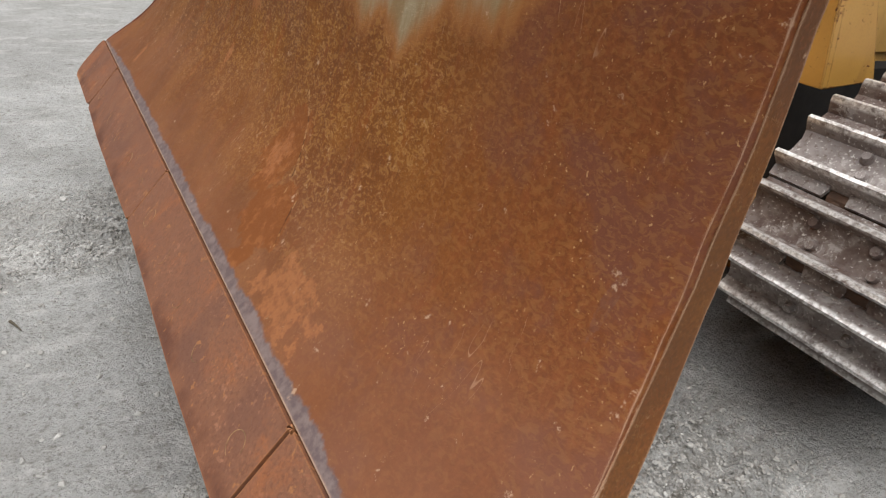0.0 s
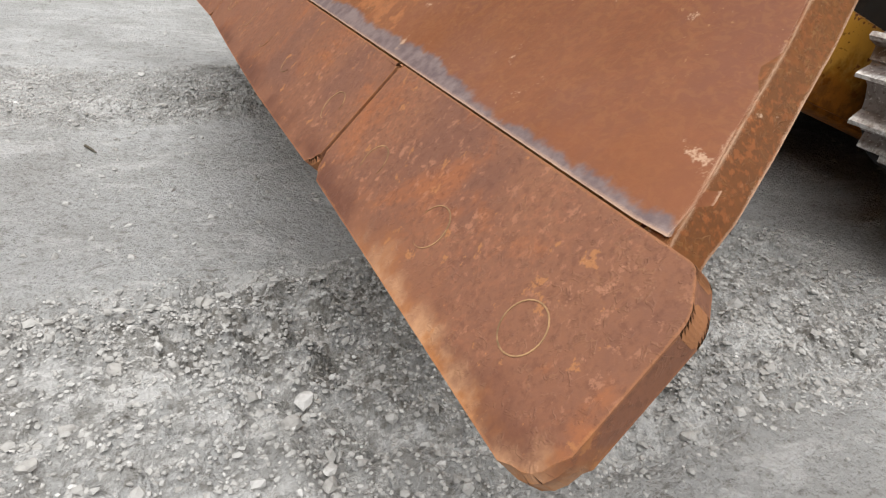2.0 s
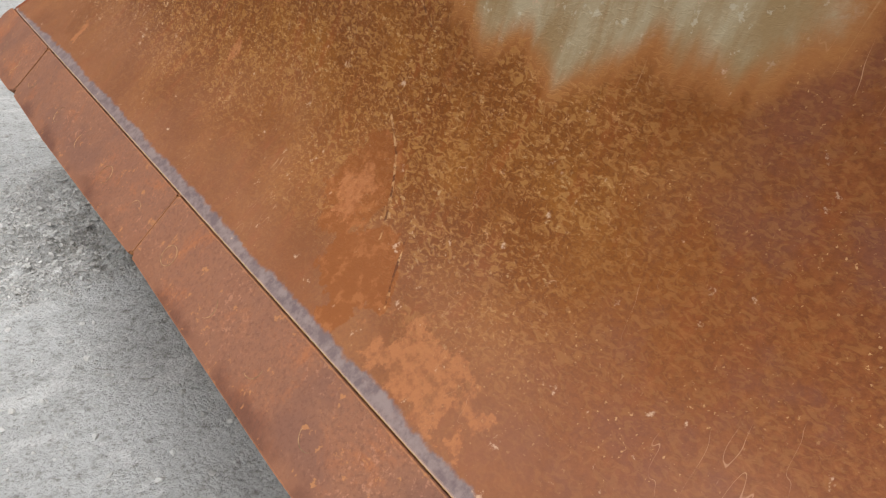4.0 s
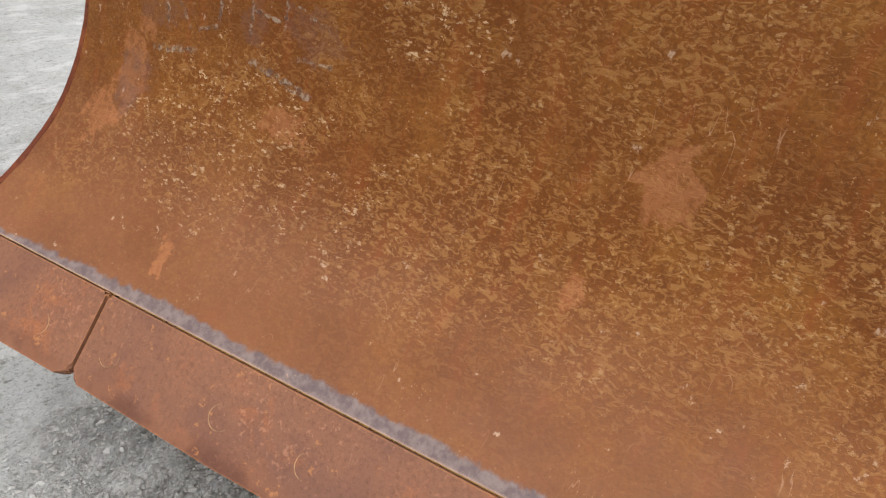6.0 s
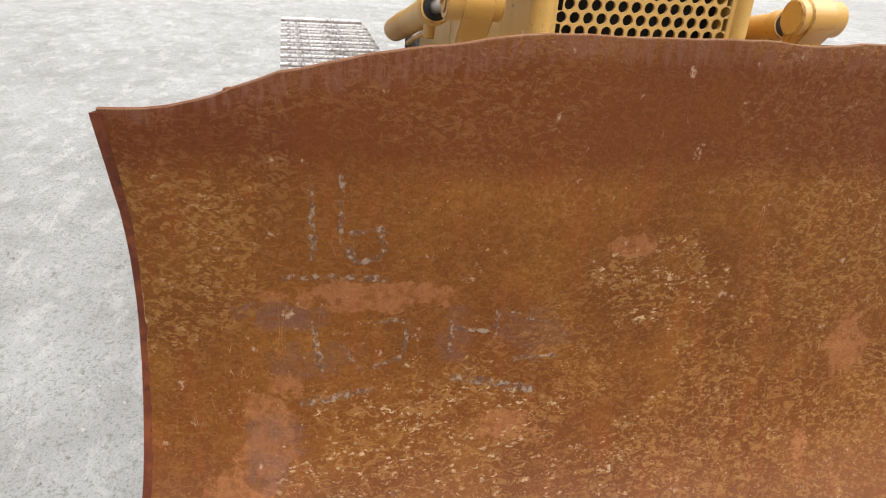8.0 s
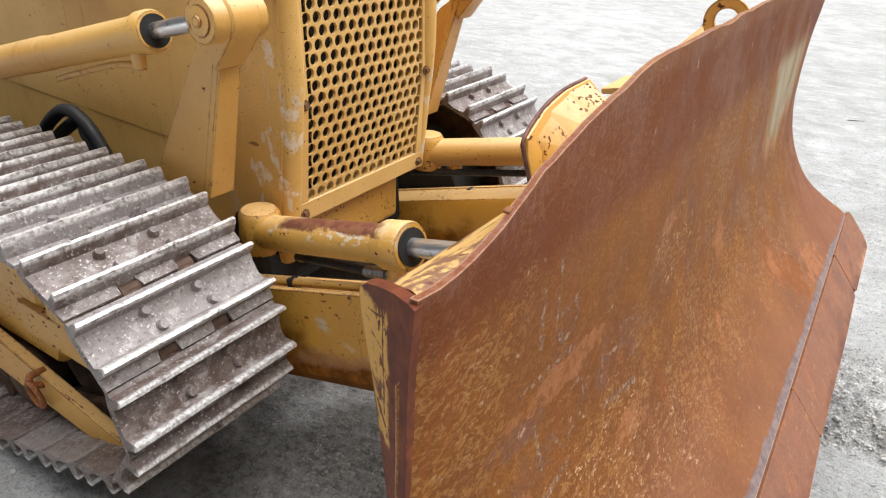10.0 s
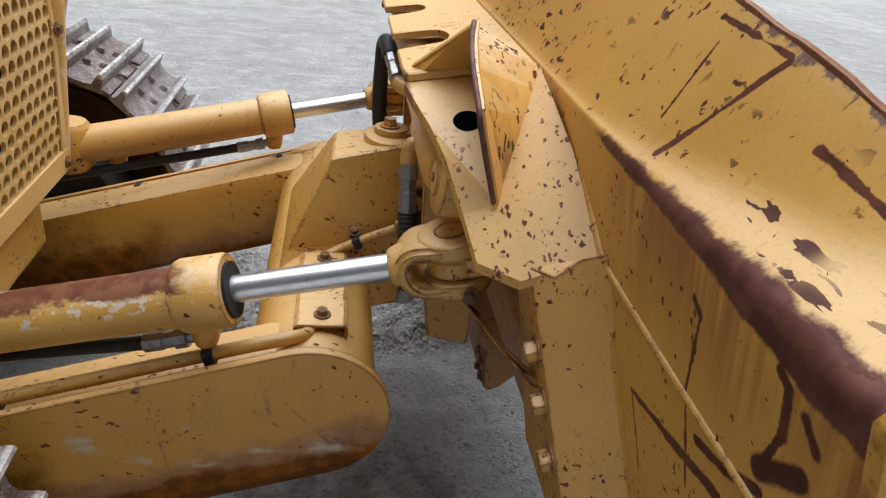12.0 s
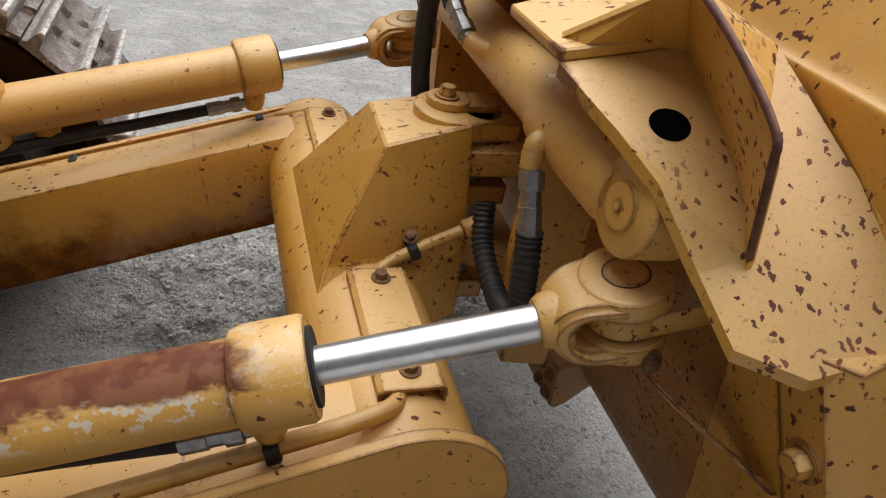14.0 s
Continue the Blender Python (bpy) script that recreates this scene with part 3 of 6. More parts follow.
def barrel_material():
    """Cylinder barrel, scraped along its top to brown steel and white filler."""
    m, c, r = yellow_paint("scraped_barrel_paint", 0.2)
    x, z = m.axis(0), m.axis(2)
    up = m.math('SUBTRACT', z, m.mul(m.math('ADD', x, 1.0), 0.24))
    n = m.math('SUBTRACT', m.noise(9, 5, 0.65, m.scaled((0.5, 1, 1))), 0.5)
    f = m.mul(m.ramp(m.math('ADD', up, m.mul(n, 0.08)), 1.018, 1.026), m.ramp(m.math('ADD', x, m.mul(n, 0.3)), -1.08, -1.13), m.ramp(m.math('ADD', x, m.mul(n, 0.3)), -1.55, -1.48))
    w = m.mul(m.ramp(m.noise(17, 4, 0.7), 0.57, 0.60), m.ramp(up, 0.985, 1.005), m.ramp(x, -1.75, -1.5), m.ramp(x, -1.06, -1.16, 0.35, 1.0))
    c = m.mix(m.mul(w, 0.85), c, (0.66, 0.60, 0.50))
    c = m.mix(f, c, m.mix(m.ramp(m.noise(30, 4), 0.4, 0.6), (0.13, 0.045, 0.028), (0.20, 0.085, 0.045)))
    return m.done(c, r, 0.0, m.mul(m.gloss, m.ramp(f, 0.0, 1.0, 1.0, 0.2)))


MAT["barrel"] = barrel_material()


def hood_material():
    m, c, r = yellow_paint("faded_hood_paint", -0.3, (0.70, 0.445, 0.140), 0.2, 0.5)
    z = m.axis(2)
    sc = m.mul(m.ramp(m.noise(5, 5, 0.65, m.scaled((2.2, 1, 0.8), turn=(0, 30, 0)), 0.3), 0.57, 0.60), m.ramp(z, 1.42, 1.22), m.ramp(m.axis(0), -1.95, -1.8))
    c = m.mix(m.mul(sc, 0.85), c, (0.60, 0.55, 0.47))
    for cx, cz_, rx, rz in ((-1.60, 1.225, 0.030, 0.028), (-1.60, 1.135, 0.022, 0.035), (-1.68, 1.075, 0.016, 0.050), (-1.74, 0.985, 0.040, 0.040), (-1.64, 0.95, 0.03, 0.03), (-1.66, 1.40, 0.02, 0.05)):
        c = m.mix(m.mul(m.spot(m.math('ADD', m.axis(0), m.mul(m.math('SUBTRACT', z, cz_), 0.35)), z, cx, cz_, rx, rz, 1.1, 24), m.ramp(m.noise(30, 5, 0.7), 0.38, 0.56, 0.05, 0.75)), c, (0.72, 0.66, 0.56))
    return m.done(c, 0.5, 0.0, 0.4)


MAT["hood"] = hood_material()


def shoe_material():
    m = Mat("track_shoe_steel")
    lz = m.axis(2)
    n, fine = m.noise(14, 5, 0.65), m.noise(70, 4, 0.65)
    c = m.mix(m.ramp(n, 0.35, 0.65), (0.088, 0.057, 0.047), (0.190, 0.155, 0.142))
    c = m.mix(m.ramp(m.math('ADD', m.rand(), m.mul(n, 0.6)), 0.7, 1.2, 0.0, 0.6), c, (0.275, 0.255, 0.250))
    c = m.mix(m.ramp(fine, 0.52, 0.68, 0.0, 0.7), c, (0.070, 0.034, 0.024))
    dust = m.mul(m.ramp(m.noise(24, 6, 0.75, None, 0.4), 0.50, 0.60), m.ramp(m.noise(5, 3), 0.40, 0.58))
    c = m.mix(m.mul(dust, 0.45), c, (0.52, 0.50, 0.48))
    c = m.mix(m.mul(m.ramp(m.noise(110, 3, 0.6), 0.62, 0.66), 0.7), c, (0.62, 0.60, 0.57))
    crest = m.mul(m.ramp(lz, 0.028, 0.042), m.ramp(m.noise(20, 5, 0.7), 0.30, 0.5))
    c = m.mix(crest, c, m.mix(m.ramp(fine, 0.4, 0.65), (0.80, 0.80, 0.80), (0.40, 0.37, 0.35)))
    m.bump(m.math('ADD', n, fine), 0.6, 0.005)
    return m.done(c, m.ramp(crest, 0, 1, 0.44, 0.36), m.mul(crest, 0.5))


MAT["shoe"] = shoe_material()


def plain(name, color, rough, metal=0.0, vary=0.25, scale=30.0, bump=0.1):
    m = Mat(name)
    n = m.noise(scale, 5, 0.6)
    c = m.mix(m.ramp(n, 0.35, 0.7), color, tuple(v * (1 - vary) for v in color))
    m.bump(n, bump, 0.002)
    return m.done(c, m.ramp(n, 0.3, 0.7, rough, min(1.0, rough + 0.12)), metal)


MAT["chrome"] = plain("chromed_rod", (0.80, 0.80, 0.82), 0.27, 1.0, 0.06, 60, 0.02)
MAT["fitting"] = plain("zinc_fitting", (0.42, 0.43, 0.44), 0.35, 0.9, 0.3, 80)
MAT["rubber"] = plain("black_hose_rubber", (0.022, 0.022, 0.024), 0.55, 0.0, 0.3, 50)
# near black: shade inside the machine is put into this colour
MAT["dark"] = plain("shade_and_gland_black", (0.012, 0.010, 0.009), 0.8, 0.0, 0.4, 8, 0.4)
MAT["bolt"] = plain("rusty_bolt_steel", (0.22, 0.12, 0.06), 0.6, 0.3, 0.4, 60, 0.3)
MAT["link"] = plain("track_link_steel", (0.13, 0.075, 0.05), 0.6, 0.3, 0.4, 25, 0.4)


def ground_material():
    m = Mat("grey_dusty_ground")
    big, mid, fine = m.noise(0.35, 4), m.noise(2.4, 6, 0.6), m.noise(38, 6, 0.7)
    c = m.mix(m.ramp(big, 0.35, 0.65), (0.445, 0.450, 0.446), (0.543, 0.551, 0.548))
    c = m.mix(m.ramp(mid, 0.40, 0.72, 0.0, 0.7), c, (0.345, 0.343, 0.330))
    c = m.mix(m.ramp(fine, 0.50, 0.70, 0.0, 0.75), c, (0.225, 0.215, 0.192))
    c = m.mix(m.ramp(m.noise(110, 4, 0.7), 0.54, 0.64, 0.0, 0.65), c, (0.19, 0.18, 0.16))
    # turned-up damp soil along the strips, in torn patches
    strip = m.attribute("churned")
    torn = m.ramp(m.noise(17, 6, 0.72, None, 0.4), 0.44, 0.58)
    c = m.mix(m.mul(strip, m.ramp(torn, 0.0, 1.0, 0.25, 0.85)), c, m.mix(m.ramp(fine, 0.40, 0.62), (0.355, 0.344, 0.318), (0.165, 0.153, 0.130)))
    # white powdery smears
    powder = m.ramp(m.noise(5, 6, 0.75, m.scaled((0.7, 1.3, 1), turn=(0, 0, 30)), 0.3), 0.52, 0.60)
    c = m.mix(m.mul(powder, m.ramp(fine, 0.34, 0.50), m.ramp(strip, 0.0, 1.0, 0.35, 0.9)), c, (0.76, 0.757, 0.745))
    crumb = m.mul(m.ramp(m.noise(58, 5, 0.7, None, 0.5), 0.56, 0.62), m.ramp(m.noise(6, 4, 0.6), 0.42, 0.58))
    c = m.mix(m.mul(crumb, m.ramp(strip, 0.0, 1.0, 0.12, 0.75)), c, (0.80, 0.795, 0.785))
    # shade under the machine, painted as a dark patch into the soil colour
    shade_patch = m.spot(m.axis(0), m.axis(1), -1.20, -0.62, 0.95, 0.78, 0.6, 3.0, 0.35)
    c = m.mix(m.mul(shade_patch, 0.85), c, m.mix(m.ramp(fine, 0.42, 0.60), (0.135, 0.126, 0.112), (0.060, 0.054, 0.045)))
    # short dark scuffs and grit
    c = m.mix(m.mul(m.ramp(m.noise(13, 6, 0.78, m.scaled((0.8, 1.3, 1), turn=(0, 0, 55))), 0.60, 0.66), 0.65), c, (0.16, 0.145, 0.12))
    lump = m.voronoi(46)
    h = m.math('ADD', m.mul(fine, 0.8), m.math('ADD', m.mul(m.noise(140, 4, 0.7), 0.45), m.mul(m.ramp(lump, 0.0, 0.6, 0.5, 0.0), m.ramp(strip, 0.0, 1.0, 0.35, 1.0))))
    m.bump(h, 1.0, 0.026)
    return m.done(c, 0.92, 0.0, 0.25)


def clod_material():
    m = Mat("crumbled_soil")
    i = m.island()
    n = m.noise(60, 4, 0.6)
    c = m.mix(i, (0.34, 0.335, 0.32), (0.46, 0.456, 0.44))
    c = m.mix(m.ramp(i, 0.93, 0.97), c, (0.58, 0.575, 0.56))
    # clods take the same painted shade under the machine
    shade_patch = m.spot(m.axis(0), m.axis(1), -1.20, -0.62, 0.95, 0.78, 0.6, 3.0, 0.35)
    c = m.mix(m.mul(shade_patch, 0.75), c, (0.15, 0.138, 0.120))
    c = m.mix(m.ramp(n, 0.45, 0.8, 0.0, 0.5), c, (0.22, 0.20, 0.17))
    m.bump(n, 0.6, 0.004)
    return m.done(c, 0.95, 0.0, 0.2)


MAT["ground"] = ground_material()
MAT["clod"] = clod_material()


# ---------------------------------------------------------------- mesh helpers
def bm_new():
    return bmesh.new()


def part(name, bm, material, parent=None, label="", smooth=None, at=None):
    """Links bm as one mesh object under parent. smooth: degrees below which edges shade smooth."""
    bmesh.ops.recalc_face_normals(bm, faces=bm.faces)
    me = bpy.data.meshes.new(name)
    bm.to_mesh(me)
    bm.free()
    if smooth:
        me.shade_smooth()
        me.set_sharp_from_angle(angle=radians(smooth))
    me.materials.append(MAT[material])
    ob = new(name, me)
    if at is not None:
        ob.matrix_basis = at
    if parent is not None:
        ob.parent = parent
        if at is None:
            up = parent
            m = Matrix()
            while up is not None:
                m = up.matrix_basis @ m if up.parent is None else up.matrix_parent_inverse @ up.matrix_basis @ m
                up = up.parent
            ob.matrix_parent_inverse = m.inverted()
    if label:
        ob["label"] = label
    return ob


def box(bm, c, s, turn=None, bevel=0.0):
    m = Matrix.Translation(c) @ (turn or Matrix()) @ Matrix.Diagonal((*s, 1))
    r = bmesh.ops.create_cube(bm, size=1.0, matrix=m)
    if bevel:
        es = list({e for v in r["verts"] for e in v.link_edges})
        bmesh.ops.bevel(bm, geom=es, offset=bevel, segments=2, affect='EDGES', profile=0.5)


def frame_along(p0, p1):
    d = Vector(p1) - Vector(p0)
    return d.to_track_quat('Z', 'Y').to_matrix().to_4x4()


def cyl(bm, p0, p1, r0, r1=None, seg=24, bevel=0.0):
    p0, p1 = Vector(p0), Vector(p1)
    m = Matrix.Translation((p0 + p1) / 2) @ frame_along(p0, p1)
    r = bmesh.ops.create_cone(bm, cap_ends=True, segments=seg, radius1=r0, radius2=r0 if r1 is None else r1, depth=(p1 - p0).length, matrix=m)
    if bevel:
        es = [e for e in {e for v in r["verts"] for e in v.link_edges} if len(e.link_faces) == 2 and any(len(f.verts) > 4 for f in e.link_faces)]
        bmesh.ops.bevel(bm, geom=es, offset=bevel, segments=2, affect='EDGES', profile=0.5)


def lathe(bm, p0, p1, rings, seg=24):
    """A turned solid between two points. rings: (share of the length, radius)."""
    p0, p1 = Vector(p0), Vector(p1)
    f = frame_along(p0, p1).to_3x3()
    loops = []
    for s, r in rings:
        c = p0.lerp(p1, s)
        loops.append([bm.verts.new(c + f @ Vector((r * math.cos(a), r * math.sin(a), 0))) for a in (2 * math.pi * k / seg for k in range(seg))])
    for a, b in zip(loops, loops[1:]):
        for k in range(seg):
            bm.faces.new((a[k], a[(k + 1) % seg], b[(k + 1) % seg], b[k]))
    bm.faces.new(loops[0][::-1]), bm.faces.new(loops[-1])


def tube(bm, pts, r, seg=10, steps=6):
    """A round pipe through pts, smoothed."""
    P = [Vector(p) for p in pts]
    Q = []
    for i in range(len(P) - 1):
        a, b, c, d = P[max(i - 1, 0)], P[i], P[i + 1], P[min(i + 2, len(P) - 1)]
        for k in range(steps):
            t = k / steps
            Q.append(0.5 * ((2 * b) + (c - a) * t + (2 * a - 5 * b + 4 * c - d) * t * t + (3 * b - a - 3 * c + d) * t ** 3))
    Q.append(P[-1])
    up, loops = Vector((0.13, 0.31, 0.94)), []
    for i, q in enumerate(Q):
        d = (Q[min(i + 1, len(Q) - 1)] - Q[max(i - 1, 0)]).normalized()
        u = (up - d * up.dot(d)).normalized()
        v = d.cross(u)
        rr = r(i / (len(Q) - 1)) if callable(r) else r
        loops.append([bm.verts.new(q + u * rr * math.cos(a) + v * rr * math.sin(a)) for a in (2 * math.pi * k / seg for k in range(seg))])
    for a, b in zip(loops, loops[1:]):
        for k in range(seg):
            bm.faces.new((a[k], a[(k + 1) % seg], b[(k + 1) % seg], b[k]))
    bm.faces.new(loops[0][::-1]), bm.faces.new(loops[-1])


def slab(bm, pts, thick, bevel=0.0):
    """A plate with the outline pts (in space, nearly flat), thickened along its normal."""
    P = [Vector(p) for p in pts]
    n = Vector()
    for a, b in zip(P, P[1:] + P[:1]):
        n += a.cross(b)
    n.normalize()
    A = [bm.verts.new(p) for p in P]
    B = [bm.verts.new(p - n * thick) for p in P]
    faces = [bm.faces.new(A), bm.faces.new(B[::-1])]
    for k in range(len(A)):
        j = (k + 1) % len(A)
        faces.append(bm.faces.new((A[k], B[k], B[j], A[j])))
    if bevel:
        es = list({e for f in faces for e in f.edges})
        bmesh.ops.bevel(bm, geom=es, offset=bevel, segments=1, affect='EDGES')


def prism_y(bm, xz, y0, y1, bevel=0.0):
    """An outline in x and z, drawn out from y0 to y1."""
    slab(bm, [(x, y0, z) for x, z in xz], (y1 - y0) * (-1 if area(xz) < 0 else 1), bevel)


def area(q):
    return sum(a[0] * b[1] - b[0] * a[1] for a, b in zip(q, q[1:] + q[:1])) / 2


def hexbolt(bm, p, d, r=0.014, h=0.012, washer=True):
    p, d = Vector(p), Vector(d).normalized()
    if washer:
        cyl(bm, p, p + d * 0.004, r * 1.45, seg=16)
    cyl(bm, p + d * 0.003, p + d * (0.003 + h), r, r * 0.94, seg=6)


# ---------------------------------------------------------------- ground
STRIPS = (-1.0, 1.0)


def soil_height(x, y):
    """Height of the yard at a place: slight swells, and two churned strips where the tracks have turned."""
    h = 0.035 * noise.noise((x * 0.35, y * 0.35, 0.3)) + 0.012 * noise.noise((x * 1.7, y * 1.7, 4.0))
    k = churn(x, y)
    if k > 0.01:
        h += k * (0.070 * noise.noise((x * 2.6 + 0.8 * y, y * 4.2, 1.0)) + 0.052 * noise.noise((x * 9, y * 11, 2.0)) + 0.040 * noise.noise((x * 22, y * 24, 7.0)) + 0.024 * noise.noise((x * 45, y * 45, 8.0)) + 0.01)
        # ruts pressed by the grousers, curving with the turn, with sharp crests
        rut = abs(math.sin((x + 0.35 * y + 0.25 * y * y) * math.pi / 0.205 + 1.2 * noise.noise((x, y, 9))))
        h += k * 0.030 * (0.5 - rut ** 0.6) * max(0.0, min(1.0, 0.6 + 1.5 * noise.noise((x * 1.7, y * 1.7, 11))))
    return h


def churn(x, y):
    k = 0.0
    for s in STRIPS:
        off = abs(y - s - 0.18 * noise.noise((x * 0.6, s, 3.0)))
        k = max(k, max(0.0, min(1.0, (0.46 - off) / 0.12)))
    k = max(k, 1.4 - ((x + 0.95) / 0.85) ** 2 - ((y + 0.85) / 0.55) ** 2)
    k = min(k, 1.0)
    k *= max(0.0, min(1.0, (x + 1.7) / 0.4)) * max(0.0, min(1.0, (4.5 - x) / 1.5))
    k *= 0.35 + 0.65 * max(0.0, min(1.0, 0.5 + 1.6 * noise.noise((x * 0.9 + 3, y * 0.9, 5.0))))
    return k


def spread(n, near, far):
    out = []
    for i in range(-n, n + 1):
        t = i / n
        out.append(near * t + math.copysign(far * abs(t) ** 9, t))
    return out


def build_ground():
    xs, ys = [v + 0.2 for v in spread(340, 5.0, 500.0)], spread(340, 5.0, 500.0)
    verts = [(x, y, soil_height(x, y)) for y in ys for x in xs]
    n = len(xs)
    faces = [(j * n + i, j * n + i + 1, (j + 1) * n + i + 1, (j + 1) * n + i) for j in range(len(ys) - 1) for i in range(n - 1)]
    me = bpy.data.meshes.new("ground")
    me.from_pydata(verts, [], faces)
    me.attributes.new("churned", 'FLOAT', 'POINT').data.foreach_set("value", [max(0.0, churn(x, y)) if abs(y) < 2.5 and -2.2 < x < 5 else 0.0 for x, y, _ in verts])
    me.shade_smooth()
    me.materials.append(MAT["ground"])
    return tagged(new("ground", me), "pale grey dusty yard ground with churned track marks", "ground", kind="structure")


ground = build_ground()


ICO = [(0, 1.618, 1), (0, -1.618, 1), (0, 1.618, -1), (0, -1.618, -1), (1, 0, 1.618), (-1, 0, 1.618), (1, 0, -1.618), (-1, 0, -1.618), (1.618, 1, 0), (-1.618, 1, 0), (1.618, -1, 0), (-1.618, -1, 0)]


def scatter(name, label, category, places, material):
    """Many small lumps of soil or stone in one mesh."""
    base = bmesh.new()
    for p in ICO:
        base.verts.new(Vector(p).normalized())
    bmesh.ops.convex_hull(base, input=list(base.verts))
    base.verts.index_update()
    bv = np.array([v.co[:] for v in base.verts])
    bf = [[v.index for v in f.verts] for f in base.faces]
    base.free()
    rng = np.random.default_rng(5)
    n, k = len(places), len(bv)
    P = np.array(places)
    q = bv[None] * (1 + rng.uniform(-0.32, 0.32, (n, k, 1))) * rng.uniform((0.7, 0.7, 0.45), (1.3, 1.3, 0.9), (n, 3))[:, None] * P[:, None, 3:]
    a = rng.uniform(0, 6.28, n)
    ca, sa = np.cos(a)[:, None], np.sin(a)[:, None]
    q = np.stack((q[..., 0] * ca - q[..., 1] * sa, q[..., 0] * sa + q[..., 1] * ca, q[..., 2]), -1)
    q += P[:, None, :3]
    q[..., 2] += 0.12 * P[:, 3:]
    verts = q.reshape(-1, 3).tolist()
    faces = (np.arange(n)[:, None, None] * k + np.array(bf)[None]).reshape(-1, 3).tolist()
    me = bpy.data.meshes.new(name)
    me.from_pydata(verts, [], faces)
    me.materials.append(MAT[material])
    return tagged(new(name, me), label, category, kind="stuff")


def clod_places():
    out = []
    while len(out) < 75000:
        x, y = random.uniform(-1.6, 3.0), random.uniform(-1.9, 1.9)
        k = churn(x, y)
        if random.random() < k * 1.1:
            out.append((x, y, soil_height(x, y), 0.0026 + 0.0013 * random.expovariate(1.0) * (2.4 if random.random() < 0.02 else 1.0)))
    return out


def pebble_places():
    out = []
    for _ in range(7000):
        x, y = random.gauss(-0.2, 2.3), random.gauss(0.0, 2.4)
        out.append((x, y, soil_height(x, y), random.choice((0.003, 0.004, 0.004, 0.005, 0.007, 0.010))))
    return out


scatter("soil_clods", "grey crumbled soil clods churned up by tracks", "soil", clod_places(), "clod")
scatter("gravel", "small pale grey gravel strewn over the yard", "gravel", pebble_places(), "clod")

# ---------------------------------------------------------------- bulldozer
dozer = tagged(new("bulldozer"), "weathered yellow bulldozer with a raised rusty blade", "bulldozer")
dozer.location = (-2.2, 0, 0)

PROFILE = [(0.0005, 0.5945), (-0.002, 0.598), (-0.055, 0.648), (-0.113, 0.716), (-0.160, 0.766), (-0.200, 0.822), (-0.232, 0.886), (-0.256, 0.950), (-0.276, 1.020),
           (-0.291, 1.090), (-0.302, 1.170), (-0.309, 1.250), (-0.314, 1.340), (-0.320, 1.430), (-0.326, 1.520), (-0.330, 1.600), (-0.331, 1.700)]
END_PROFILE = [(0.0005, 0.5945), (-0.004, 0.598), (-0.030, 0.620), (-0.138, 0.700), (-0.205, 0.770), (-0.255, 0.840), (-0.293, 0.910), (-0.325, 0.990), (-0.343, 1.070),
               (-0.352, 1.144), (-0.353, 1.250), (-0.350, 1.350), (-0.343, 1.430), (-0.332, 1.510), (-0.328, 1.560)]
PX, PZ = np.array([p[0] for p in PROFILE]), np.array([p[1] for p in PROFILE])
EX, EZ = np.array([p[0] for p in END_PROFILE]), np.array([p[1] for p in END_PROFILE])
HALF = 1.50


def face_x(z, y=0.0):
    """The blade's face at a height: one curve in the middle, bent back a little towards the ends."""
    k = min(1.0, abs(y) / HALF) ** 5
    return float(np.interp(z, PZ, PX)) * (1 - k) + float(np.interp(z, EZ, EX)) * k


def top_z(y):
    """Height of the blade's top edge: level in the middle, falling to the ends, torn lower at the right one."""
    if y < -1.25:
        return float(np.interp(-y, (1.25, 1.30, 1.335, 1.36, 1.40, 1.45, 1.6), (1.577, 1.561, 1.547, 1.536, 1.527, 1.522, 1.521)))
    return float(np.interp(abs(y), (0.0, 0.85, 0.95, 1.12, 1.22, 1.36, 1.5, 1.6), (1.655, 1.650, 1.635, 1.609, 1.585, 1.565, 1.537, 1.520)))


def end_y(z, s=1):
    """Half length of the blade at a height: nearly straight ends, the left one reaches farther at its foot."""
    if s > 0:
        return float(np.interp(z, (0.60, 0.62, 0.67, 0.714, 0.763, 0.847, 0.935, 1.06, 1.30, 1.53), (1.592, 1.582, 1.540, 1.512, 1.484, 1.456, 1.438, 1.424, 1.430, 1.465)))
    return float(np.interp(z, (0.60, 0.64, 0.70, 0.80, 0.89, 0.985, 1.07, 1.20, 1.28, 1.35, 1.40, 1.47, 1.53), (1.550, 1.540, 1.530, 1.510, 1.502, 1.498, 1.494, 1.489, 1.489, 1.492, 1.498, 1.505, 1.511)))


def end_inset(depth):
    """The blade's right end slants inwards from its face to its back."""
    return 0.56 * max(0.0, min(0.125, depth))


